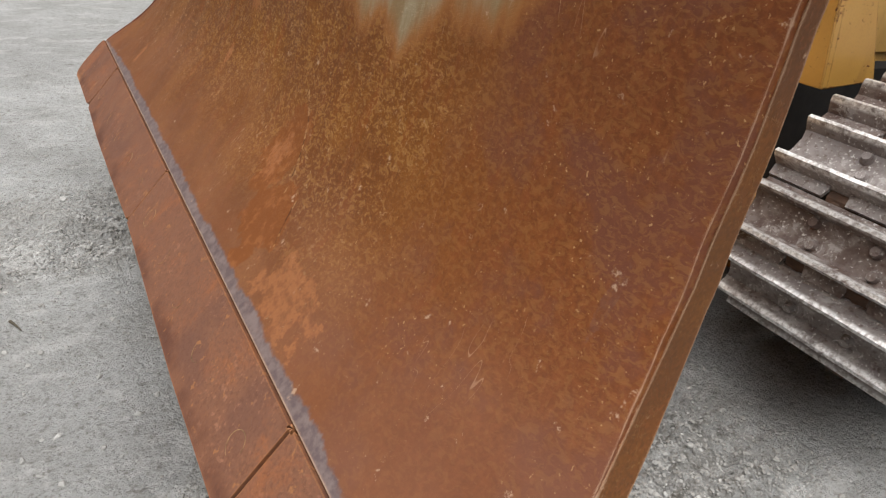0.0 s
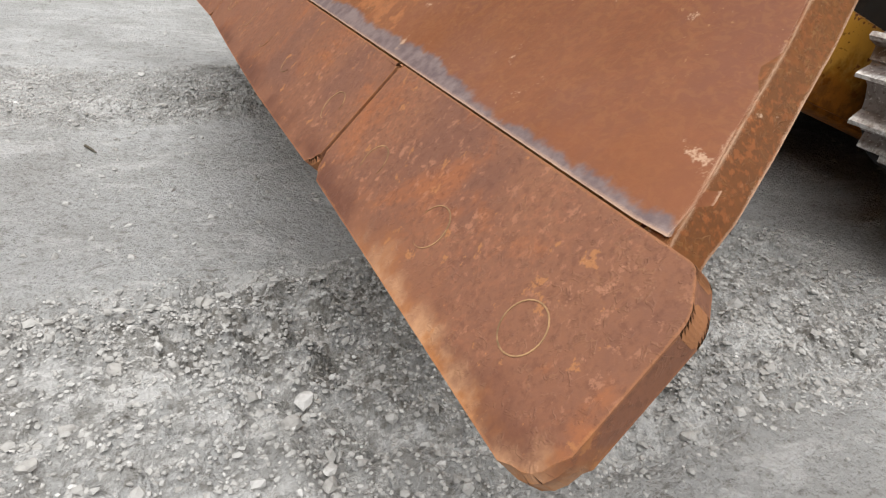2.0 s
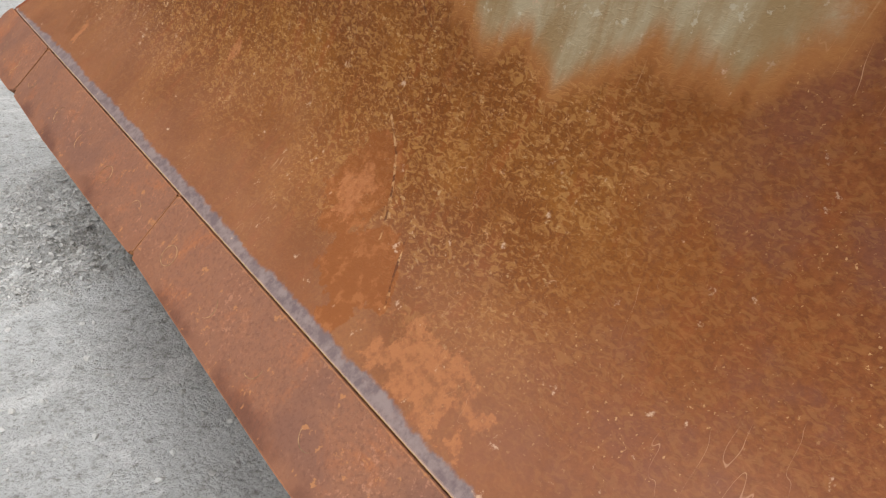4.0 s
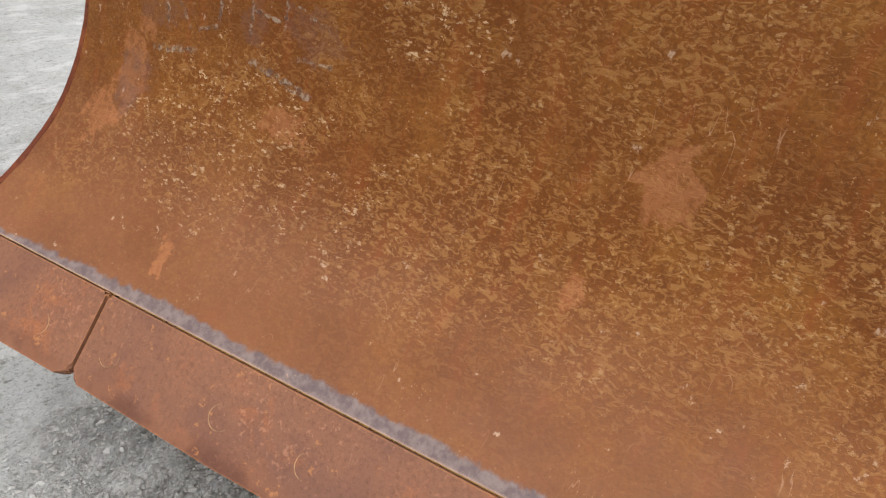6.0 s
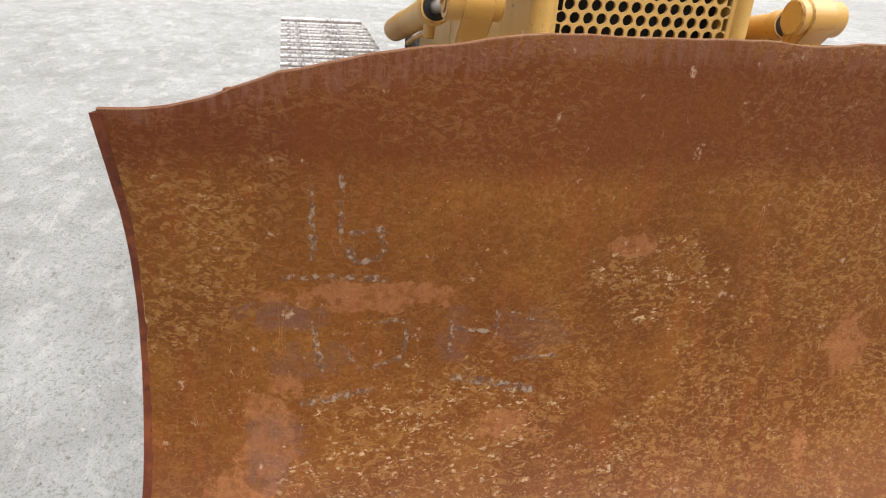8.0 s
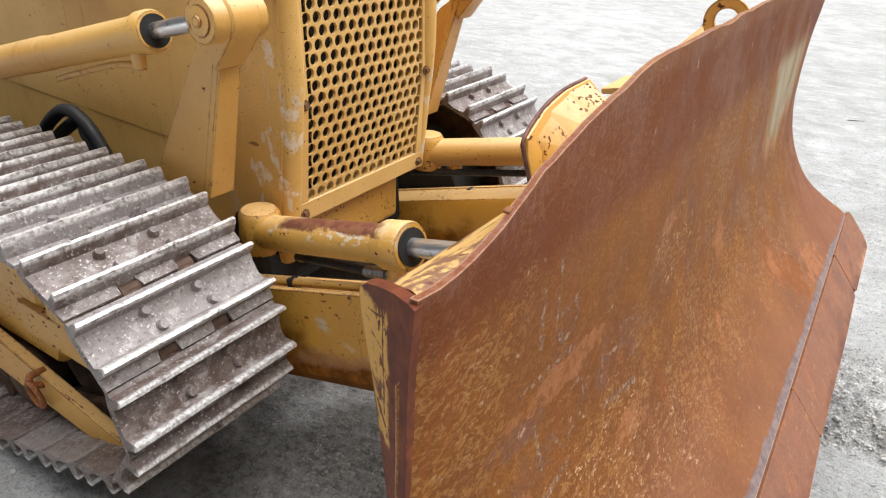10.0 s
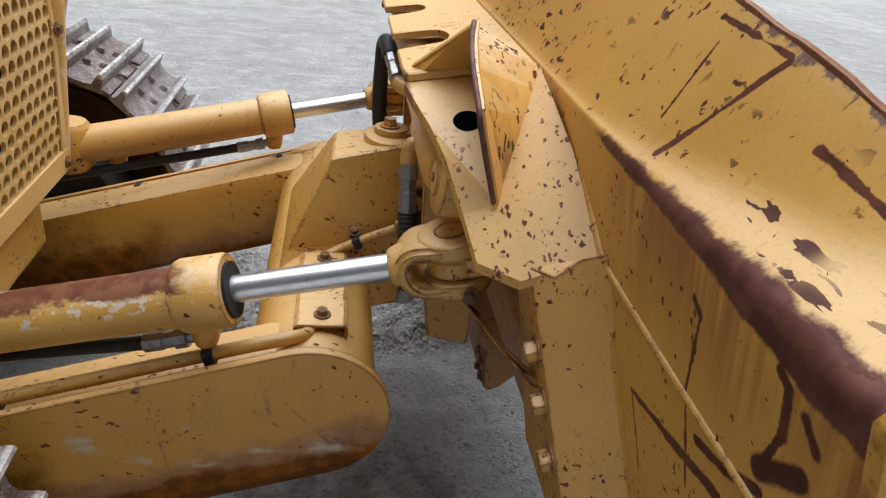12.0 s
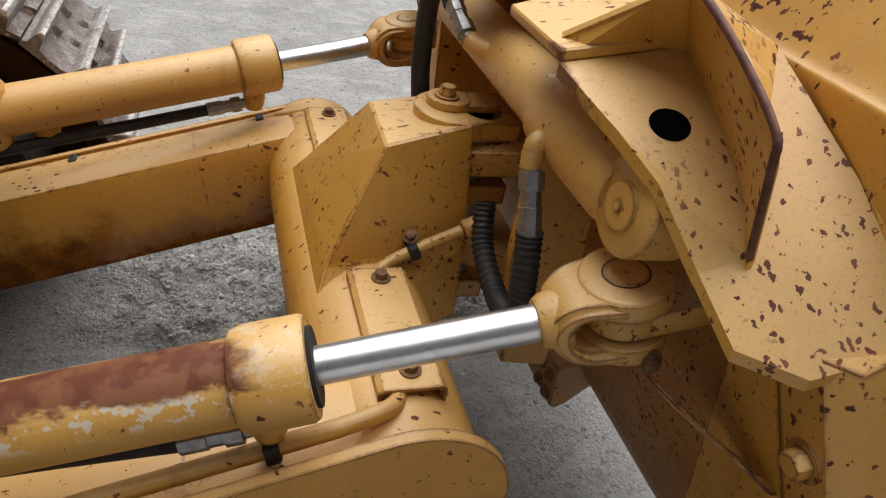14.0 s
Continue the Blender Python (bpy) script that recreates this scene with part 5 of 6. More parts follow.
def build_tower(s):
    """Bolted mounting plate beside the centre of the blade's back: a strip with bolts, a chamfered flank, an inner plate behind a slit."""
    heights = (1.225, 1.15, 1.09, 1.012, 0.93, 0.85, 0.74)
    bm = bm_new()
    rings = []
    for z in heights:
        x, y = tower_line(z)
        rings.append([bm.verts.new((px, s * py, z)) for px, py in ((x, y - 0.042), (x, y + 0.034), (x + 0.030, y + 0.062), (x + 0.036, y + 0.066), (x + 0.095, y + 0.098), (x + 0.16, y + 0.10), (x + 0.16, y - 0.042))])
    for a, b in zip(rings, rings[1:]):
        for k in range(7):
            bm.faces.new((a[k], a[(k + 1) % 7], b[(k + 1) % 7], b[k]))
    # the flank runs up into the boxed back
    for k, dx, z in ((3, 0.030, 1.262), (4, 0.045, 1.300), (5, 0.040, 1.300)):
        rings[0][k].co.x, rings[0][k].co.z = rings[0][k].co.x + dx, z
    bm.faces.new(rings[0]), bm.faces.new(rings[-1])
    part("mounting_plate", bm, "yellow_knocked", blade, "speckled yellow bolted mounting plate", smooth=20)
    bm = bm_new()
    rings = []
    for z in heights:
        x, y = tower_line(z)
        rings.append([bm.verts.new((px, s * py, z)) for px, py in ((x + 0.004, 0.72), (x + 0.004, y - 0.050), (x + 0.15, y - 0.050), (x + 0.15, 0.70))])
    for a, b in zip(rings, rings[1:]):
        for k in range(4):
            bm.faces.new((a[k], a[(k + 1) % 4], b[(k + 1) % 4], b[k]))
    bm.faces.new(rings[0]), bm.faces.new(rings[-1])
    part("inner_plate", bm, "yellow", blade, "yellow inner plate beside the bolt strip")
    for z in (1.09, 1.012, 0.928, 0.845):
        bm = bm_new()
        x, y = tower_line(z)
        hexbolt(bm, (x, s * y, z), (-0.97, 0, -0.22), 0.019, 0.020)
        part("mounting_bolt", bm, "yellow_knocked", blade, "chipped yellow hexagon bolt")
    # tapering rib from the cylinder lug down to the plate
    bm = bm_new()
    ridge = [(-0.575, 0.648, 1.045), (-0.560, 0.690, 1.038), (-0.535, 0.755, 1.030), (-0.505, 0.815, 1.018), (-0.476, 0.858, 1.003)]
    loops = []
    for k, (x, y, z) in enumerate(ridge):
        w, h = (0.012, 0.012, 0.013, 0.012, 0.004)[k], (0.050, 0.052, 0.046, 0.034, 0.010)[k]
        loops.append([bm.verts.new(q) for q in ((x, s * (y - w * 0.4), z + 0.004), (x + 0.006, s * (y + w), z - 0.004), (x + 0.05, s * (y + w), z - h), (x + 0.05, s * (y - w), z - h), (x + 0.002, s * (y - w), z - 0.006))])
    for a, b in zip(loops, loops[1:]):
        for k in range(5):
            bm.faces.new((a[k], a[(k + 1) % 5], b[(k + 1) % 5], b[k]))
    bm.faces.new(loops[0]), bm.faces.new(loops[-1])
    part("tapered_rib", bm, "yellow_knocked", blade, "tapering yellow rib with chipped edges", smooth=25)


for sgn in (-1, 1):
    build_cover_hole(sgn)
    build_gusset(sgn)
    build_tower(sgn)

# dark rusty centre of the blade's back
bm = bm_new()
prism_y(bm, [(-0.46, 1.26), (-0.46, 1.00), (-0.41, 0.80), (-0.33, 0.62), (-0.268, 0.52), (-0.21, 0.545), (-0.30, 0.80), (-0.36, 1.26)], -0.80, 0.80, 0.006)
part("centre_backing", bm, "backing", blade, "scratched yellow and rust centre of the blade back")
bm = bm_new()
prism_y(bm, [(-0.385, 0.60), (-0.372, 0.475), (-0.355, 0.457), (-0.325, 0.470), (-0.262, 0.535), (-0.27, 0.62)], -0.255, 0.255, 0.006)
foot = part("foot_lug", bm, "backing", blade, "rusty bolted lug at the foot of the blade back")
for y in (-0.235, -0.19, 0.19, 0.235):
    for z in (0.50, 0.56):
        bm = bm_new()
        hexbolt(bm, (-0.374 - 0.09 * (z - 0.5), y, z), (-1, 0, 0), 0.012, 0.010)
        part("lug_bolt", bm, "bolt", foot)
for y in (-0.30, 0.30):
    bm = bm_new()
    slab(bm, [(-0.45, y, 1.36), (-0.62, y, 1.30), (-0.60, y, 0.95), (-0.56, y, 0.68), (-0.45, y, 0.66)], 0.03, 0.004)
    part("mounting_rib", bm, "yellow", blade)


def build_eye():
    bm = bm_new()
    c, n = Vector((-0.405, -0.043, 1.612)), 32
    u, v, w = Vector((0.97, 0.1, 0.0)).normalized(), Vector((0, 0, 1)), Vector((0.1, -0.97, 0)).normalized()
    ring = [[bm.verts.new(c + (u * math.cos(a) + v * math.sin(a)) * r + w * h) for a in (2 * math.pi * k / n for k in range(n))]
            for r, h in ((0.030, -0.011), (0.056, -0.011), (0.056, 0.011), (0.030, 0.011))]
    for a, b in zip(ring, ring[1:] + ring[:1]):
        for k in range(n):
            bm.faces.new((a[k], a[(k + 1) % n], b[(k + 1) % n], b[k]))
    box(bm, c + Vector((0.02, 0, -0.065)), (0.07, 0.021, 0.06))
    return part("lifting_eye", bm, "yellow_knocked", blade, "worn yellow lifting eye welded to the blade", smooth=40)


build_eye()

# tilt cylinder across the blade's back, with hoses
bm = bm_new()
lathe(bm, (-0.590, -0.55, 1.250), (-0.590, 0.55, 1.255), [(0, 0.050), (0.02, 0.064), (0.22, 0.066), (0.24, 0.056), (0.8, 0.056), (0.98, 0.064), (1, 0.05)], 28)
tilt = part("tilt_cylinder", bm, "yellow_clean", dozer, "yellow tilt cylinder lying behind the blade", smooth=40)
for s in (-1, 1):
    bm = bm_new()
    lathe(bm, (-0.632, s * 0.592, 1.256), (-0.552, s * 0.592, 1.250), [(0, 0.060), (0.08, 0.068), (0.92, 0.068), (1, 0.06)], 28)
    part("cylinder_lug", bm, "yellow_clean", tilt, smooth=40)
    bm = bm_new()
    cyl(bm, (-0.638, s * 0.592, 1.2565), (-0.628, s * 0.592, 1.256), 0.034, seg=24)
    cyl(bm, (-0.642, s * 0.592, 1.257), (-0.636, s * 0.592, 1.2565), 0.008, seg=12)
    part("pin_cap", bm, "yellow_clean", tilt, smooth=40)


def hose(pts, r, parent, name="hydraulic_hose"):
    bm = bm_new()
    tube(bm, pts, r, 12, 8)
    return part(name, bm, "rubber", parent, "black corrugated hydraulic hose", smooth=60)


def corrugated(pts, r, parent):
    bm = bm_new()
    n = 82
    tube(bm, pts, lambda t: r * (1.0 + 0.075 * math.sin(t * n * math.pi)), 12, 60)
    return part("hydraulic_hose", bm, "rubber", parent, "black corrugated hydraulic hose", smooth=30)


def fitting(p, q, parent, r=0.017):
    bm = bm_new()
    p, q = Vector(p), Vector(q)
    lathe(bm, p, q, [(0, r * 0.8), (0.15, r * 0.8), (0.16, r * 1.25), (0.4, r * 1.25), (0.41, r), (0.62, r), (0.63, r * 1.15), (1, r * 1.15)], 8)
    return part("hose_fitting", bm, "fitting", parent, "grey steel hose fitting", smooth=30)


bm = bm_new()
tube(bm, [(-0.595, -0.379, 1.233), (-0.640, -0.379, 1.236), (-0.660, -0.382, 1.232), (-0.662, -0.388, 1.195)], 0.018, 12, 5)
part("elbow", bm, "yellow_clean", tilt, "yellow elbow fitting", smooth=50)
fitting((-0.612, -0.379, 1.234), (-0.596, -0.379, 1.233), tilt, 0.021)
fitting((-0.662, -0.387, 1.21), (-0.660, -0.437, 1.105), tilt)
corrugated([(-0.660, -0.436, 1.11), (-0.654, -0.452, 1.02), (-0.645, -0.440, 0.94), (-0.635, -0.35, 0.90), (-0.63, -0.23, 0.93), (-0.622, -0.175, 1.0)], 0.021, tilt)
bm = bm_new()
tube(bm, [(-0.60, -0.07, 1.262), (-0.645, -0.06, 1.262), (-0.668, -0.035, 1.270)], 0.019, 12, 5)
part("elbow", bm, "yellow_clean", tilt, "yellow elbow fitting", smooth=50)
fitting((-0.666, -0.040, 1.268), (-0.684, 0.05, 1.318), tilt, 0.016)
hose([(-0.682, 0.04, 1.313), (-0.690, 0.10, 1.335), (-0.695, 0.15, 1.30), (-0.695, 0.15, 1.15), (-0.68, 0.12, 1.02)], 0.021, tilt)

# ---------------------------------------------------------------- push frame
bm = bm_new()
TILT = radians(16.2)
cz = Vector((-0.845, 0, 0.716))
back = Vector((-math.cos(TILT), 0, -math.sin(TILT)))
upv = Vector((-math.sin(TILT), 0, math.cos(TILT)))


def arm_outline(r, length):
    pts = []
    for k in range(25):
        a = -math.pi / 2 + math.pi * k / 24
        pts.append(cz - back * (r * math.cos(a)) + upv * (r * math.sin(a)))
    pts.append(cz + back * length + upv * r)
    pts.append(cz + back * length - upv * r * 0.9)
    return pts


def build_arm(s, parent):
    bm = bm_new()
    pts = [Vector((p.x, s * 0.632, p.z)) for p in arm_outline(0.168 if s < 0 else 0.128, 1.9)]
    slab(bm, pts if s < 0 else pts[::-1], 0.022, 0.003)
    part("arm_plate", bm, "arm", parent, "scratched yellow side plate of the push arm")
    bm = bm_new()
    mid = cz + back * 0.95
    turn = Matrix.Rotation(-TILT, 4, 'Y')
    box(bm, mid + Vector((0, s * 0.515, 0)) + upv * -0.005, (1.9, 0.17, 0.275), turn, 0.03)
    part("arm_beam", bm, "arm", parent, smooth=40)
    bm = bm_new()
    dz = 0.0 if s < 0 else -0.050
    tube(bm, [(-2.70, s * 0.572, 0.350 + dz), (-1.80, s * 0.572, 0.612 + dz), (-1.054, s * 0.572, 0.830 + dz), (-0.945, s * 0.568, 0.858 + dz * 0.8), (-0.885, s * 0.552, 0.862 + dz * 0.5), (-0.858, s * 0.525, 0.852), (-0.845, s * 0.48, 0.850), (-0.840, s * 0.42, 0.850)], 0.0150, 12, 6)
    part("oil_pipe", bm, "yellow", parent, "yellow steel oil pipe clipped to the arm", smooth=60)
    for t in ((0.215, 0.66, 1.1) if s < 0 else (0.16, 0.66, 1.15)):
        bm = bm_new()
        px = cz.x - t * 0.96
        pz = 0.830 + dz + 0.29 * (px + 1.054)
        box(bm, Vector((px, s * 0.572, pz)), (0.024, 0.038, 0.036), turn, 0.006)
        box(bm, Vector((px, s * 0.560, pz - 0.022)), (0.020, 0.030, 0.03), turn)
        part("pipe_clip", bm, "rubber", parent, "black rubber pipe clip")


frame_bm = bm_new()
cyl(frame_bm, (-0.845, -0.622, 0.712), (-0.845, 0.622, 0.712), 0.142, seg=40)
push = part("push_frame", frame_bm, "arm", dozer, "yellow push frame carrying the blade, paint scratched", smooth=40)
for sgn in (-1, 1):
    build_arm(sgn, push)

# nose: tapered pylon in the middle of the cross tube
bm = bm_new()


def nose_ring(x0, x1, y0, y1, z):
    return [(x0, -y0, z), (x1, -y1, z), (x1, y1, z), (x0, y0 * 1.3, z)]


rings = [nose_ring(-0.985, -0.63, 0.30, 0.170, 0.70), nose_ring(-0.925, -0.622, 0.185, 0.125, 0.860), [(-0.820, -0.122, 1.090), (-0.640, -0.085, 1.122), (-0.640, 0.085, 1.116), (-0.812, 0.088, 1.086)]]
vs = [[bm.verts.new(p) for p in r] for r in rings]
for a, b in zip(vs, vs[1:]):
    for k in range(4):
        bm.faces.new((a[k], a[(k + 1) % 4], b[(k + 1) % 4], b[k]))
bm.faces.new(vs[0][::-1]), bm.faces.new(vs[-1])
bmesh.ops.bevel(bm, geom=[e for e in bm.edges], offset=0.004, segments=1, affect='EDGES')
part("frame_nose", bm, "yellow", push, "chipped yellow tapered nose of the push frame")
for z, h in ((1.100, 0.040), (1.020, 0.045), (0.955, 0.045), (0.70, 0.05)):
    bm = bm_new()
    cyl(bm, (-0.655, 0, z - h / 2), (-0.655, 0, z + h / 2), 0.085, seg=32, bevel=0.004)
    box(bm, (-0.60, 0, z), (0.13, 0.15, h * 0.98))
    part("pivot_lug", bm, "yellow", push, smooth=40)
bm = bm_new()
cyl(bm, (-0.595, 0.01, 1.120), (-0.595, 0.01, 1.133), 0.040, seg=28, bevel=0.003)
cyl(bm, (-0.668, 0.012, 1.118), (-0.668, 0.012, 1.136), 0.045, seg=28, bevel=0.003)
box(bm, (-0.63, 0.011, 1.126), (0.075, 0.076, 0.013))
hexbolt(bm, (-0.672, 0.012, 1.136), (0, 0, 1), 0.018, 0.020)
part("pin_keeper", bm, "yellow_knocked", push, "yellow keeper plate with a bolt over the pivot pin", smooth=35)
bm = bm_new()
cyl(bm, (-0.60, -0.02, 0.62), (-0.60, -0.02, 1.12), 0.038, seg=24)
part("pivot_pin", bm, "fitting", push, "dark steel pivot pin", smooth=40)
bm = bm_new()
slab(bm, [(-0.46, -0.16, 1.10), (-0.46, 0.16, 1.10), (-0.64, 0.08, 1.06), (-0.64, -0.08, 1.06)], 0.06, 0.004)
slab(bm, [(-0.46, -0.16, 0.82), (-0.46, 0.16, 0.82), (-0.64, 0.08, 0.86), (-0.64, -0.08, 0.86)], 0.06, 0.004)
part("blade_lug", bm, "yellow", blade)


def build_pipe_cover(s):
    """Channel-shaped cover over the pipe on the cross tube, with two bolts."""
    bm = bm_new()
    prof = [(-0.054, -0.045), (-0.054, -0.004), (-0.046, 0.004), (0.046, 0.004), (0.054, -0.004), (0.054, -0.045), (0.048, -0.045), (0.048, -0.006), (0.043, -0.002), (-0.043, -0.002), (-0.048, -0.006), (-0.048, -0.045)]
    rows = []
    for y in (0.520, 0.37, 0.205):
        rows.append([bm.verts.new((-0.830 + u * 1.06, s * y, 0.866 + v)) for u, v in prof])
    for a, b in zip(rows, rows[1:]):
        for k in range(len(prof)):
            bm.faces.new((a[k], a[(k + 1) % len(prof)], b[(k + 1) % len(prof)], b[k]))
    bm.faces.new(rows[0]), bm.faces.new(rows[-1])
    part("pipe_cover", bm, "yellow_knocked", push, "chipped yellow channel cover over an oil pipe")
    for y in (0.480, 0.238):
        bm = bm_new()
        hexbolt(bm, (-0.828, s * y, 0.870), (0, 0, 1), 0.013, 0.013)
        part("cover_bolt", bm, "bolt", push)
    bm = bm_new()
    tube(bm, [(-0.842, s * 0.30, 0.846), (-0.842, s * 0.22, 0.846), (-0.808, s * 0.180, 0.856), (-0.75, s * 0.166, 0.880), (-0.66, s * 0.158, 0.917), (-0.630, s * 0.156, 0.931), (-0.614, s * 0.148, 0.940), (-0.606, s * 0.120, 0.944)], 0.0125, 12, 6)
    lathe(bm, (-0.648, s * 0.157, 0.922), (-0.612, s * 0.155, 0.938), [(0, 0.013), (0.1, 0.020), (0.9, 0.020), (1, 0.016)], 8)
    part("oil_pipe", bm, "yellow", push, smooth=60)
    bm = bm_new()
    box(bm, (-0.748, s * 0.166, 0.881), (0.022, 0.033, 0.033), Matrix.Rotation(radians(-25), 4, 'Y'), 0.006)
    part("pipe_clip", bm, "rubber", push)
    bm = bm_new()
    hexbolt(bm, (-0.753, s * 0.150, 0.902), (-0.3, s * 0.5, 1), 0.011, 0.012)
    part("clip_bolt", bm, "bolt", push)


for sgn in (-1, 1):
    build_pipe_cover(sgn)


# ---------------------------------------------------------------- angle cylinders
def build_angle_cylinder(s):
    col = Vector((-1.002, s * 0.570, 0.988))
    eye_c = Vector((-0.580, -0.604, 1.098)) if s < 0 else Vector((-0.590, 0.640, 1.040))
    if s > 0:
        col = Vector((-0.965, 0.572, 0.970))
    d = (eye_c - col).normalized()
    tail = col - d * 0.75
    bm = bm_new()
    lathe(bm, tail, col, [(0, 0.050), (0.01, 0.060), (0.865, 0.060), (0.87, 0.070), (0.885, 0.074), (0.99, 0.074), (1.0, 0.070)], 36)
    bar = part("angle_cylinder", bm, "barrel" if s < 0 else "yellow_clean", dozer,
               "yellow hydraulic cylinder, paint scraped to brown and white" if s < 0 else "yellow hydraulic cylinder with light chips", smooth=35)
    bm = bm_new()
    lathe(bm, col - d * 0.002, col + d * 0.006, [(0, 0.056), (1, 0.056)], 32)
    part("gland", bm, "dark", bar)
    bm = bm_new()
    lathe(bm, col - d * 0.05, eye_c - d * 0.100, [(0, 0.027), (1, 0.027)], 32)
    part("piston_rod", bm, "chrome", bar, "bright chromed piston rod", smooth=40)
    # forked clevis: a U-shaped yoke round the blade's lug, with a pin
    bm = bm_new()
    side = Vector((0, 0, 1)) - d * d.z
    side.normalize()
    wide = d.cross(side).normalized()
    # yoke: two arms joined by a round web, narrow at the rod and as broad as the bosses at the pin
    outer, inner = [], []
    for k in range(17):
        a = math.pi / 2 + math.pi * k / 16
        outer.append((0.056 * math.cos(a) - 0.062, 0.056 * math.sin(a)))
        inner.append((0.028 * math.cos(a) - 0.058, 0.031 * math.sin(a)))
    path = [(0.0, 0.056), (-0.03, 0.056)] + outer + [(-0.03, -0.056), (0.0, -0.056), (0.0, -0.024), (-0.03, -0.028)] + inner[::-1] + [(-0.03, 0.028), (0.0, 0.024)]

    def half_width(u):
        return float(np.interp(u, (-0.12, -0.09, -0.05, 0.0), (0.040, 0.050, 0.060, 0.0645)))

    A = [bm.verts.new(eye_c + d * u + side * v + wide * half_width(u)) for u, v in path]
    B = [bm.verts.new(eye_c + d * u + side * v - wide * half_width(u)) for u, v in path]
    n = len(path)
    for k in range(n):
        j = (k + 1) % n
        bm.faces.new((A[k], A[j], B[j], B[k]))
    no = len(outer) + 4
    for P in (A, B):
        for k in range(no - 1):
            i0, i1 = k, k + 1
            j0, j1 = n - 1 - k, n - 2 - k
            bm.faces.new((P[i0], P[i1], P[j1], P[j0]))
    bmesh.ops.recalc_face_normals(bm, faces=bm.faces)
    bmesh.ops.bevel(bm, geom=[e for e in bm.edges if e.calc_face_angle(0) > 0.6], offset=0.009, segments=3, affect='EDGES')
    lathe(bm, eye_c - d * 0.128, eye_c - d * 0.085, [(0, 0.033), (0.3, 0.040), (1, 0.046)], 28)
    part("clevis", bm, "yellow_clean", bar, "yellow forked clevis with worn edges", smooth=45)
    for h0, h1 in ((0.0245, 0.060), (-0.059, -0.0245)):
        bm = bm_new()
        lathe(bm, eye_c + side * h0, eye_c + side * h1, [(0, 0.062), (0.08, 0.066), (0.86, 0.066), (0.96, 0.063), (1, 0.059)] if h1 > 0 else [(0, 0.058), (0.1, 0.064), (0.9, 0.066), (1, 0.062)], 40)
        part("clevis_boss", bm, "yellow_clean", bar, smooth=40)
    bm = bm_new()
    lathe(bm, eye_c + side * 0.056, eye_c + side * 0.0622, [(0, 0.031), (0.8, 0.031), (1, 0.029)], 32)
    lathe(bm, eye_c + side * 0.0620, eye_c + side * 0.0635, [(0, 0.003), (1, 0.003)], 8)
    part("clevis_pin", bm, "yellow_clean", bar, smooth=30)
    bm = bm_new()
    lathe(bm, eye_c + side * 0.0585, eye_c + side * 0.0606, [(0, 0.0335), (1, 0.0335)], 32)
    part("pin_gap", bm, "worn", bar, "dark line round the pin head")
    bm = bm_new()
    lathe(bm, eye_c - side * 0.021, eye_c + side * 0.021, [(0, 0.050), (0.15, 0.056), (0.85, 0.056), (1, 0.050)], 32)
    box(bm, eye_c + d * 0.08, (0.16, 0.104, 0.041), d.to_track_quat('X', 'Z').to_matrix().to_4x4(), 0.004)
    part("blade_lug", bm, "yellow", blade, smooth=40)
    bm = bm_new()
    hexbolt(bm, eye_c - side * 0.046 + Vector((0.012, s * 0.062, 0)), (-0.2, s, 0), 0.013, 0.014)
    part("lock_bolt", bm, "bolt", bar)
    # ports and hose under the barrel
    bm = bm_new()
    p = col - d * 0.055
    lathe(bm, p - Vector((0, 0, 0.05)), p - Vector((0, 0, 0.118)), [(0, 0.03), (0.7, 0.028), (1, 0.022)], 18)
    part("port", bm, "yellow", bar, smooth=40)
    bm = bm_new()
    p2 = col - d * 0.56
    lathe(bm, p2 - Vector((0, 0, 0.05)), p2 - Vector((0, 0, 0.10)), [(0, 0.03), (1, 0.024)], 18)
    part("port", bm, "yellow", bar, smooth=40)
    q = p - Vector((0, 0, 0.098))
    fitting(q - d * 0.02, q - d * 0.125, bar, 0.017)
    hose([q - d * 0.12, q - d * 0.35 + Vector((0, -s * 0.015, 0.006)), q - d * 0.7 + Vector((0, -s * 0.03, 0.015))], 0.015, bar)
    # trunnion at the tail
    bm = bm_new()
    lathe(bm, tail + d * 0.05 + Vector((0, 0, -0.07)), tail + d * 0.05 + Vector((0, 0, 0.085)), [(0, 0.06), (0.1, 0.07), (0.9, 0.07), (1, 0.06)], 28)
    part("trunnion", bm, "yellow", bar, smooth=40)


for sgn in (-1, 1):
    build_angle_cylinder(sgn)


# ---------------------------------------------------------------- hood and grille
GX, GB, GL, GR = -1.615, 0.835, -0.375, 0.335


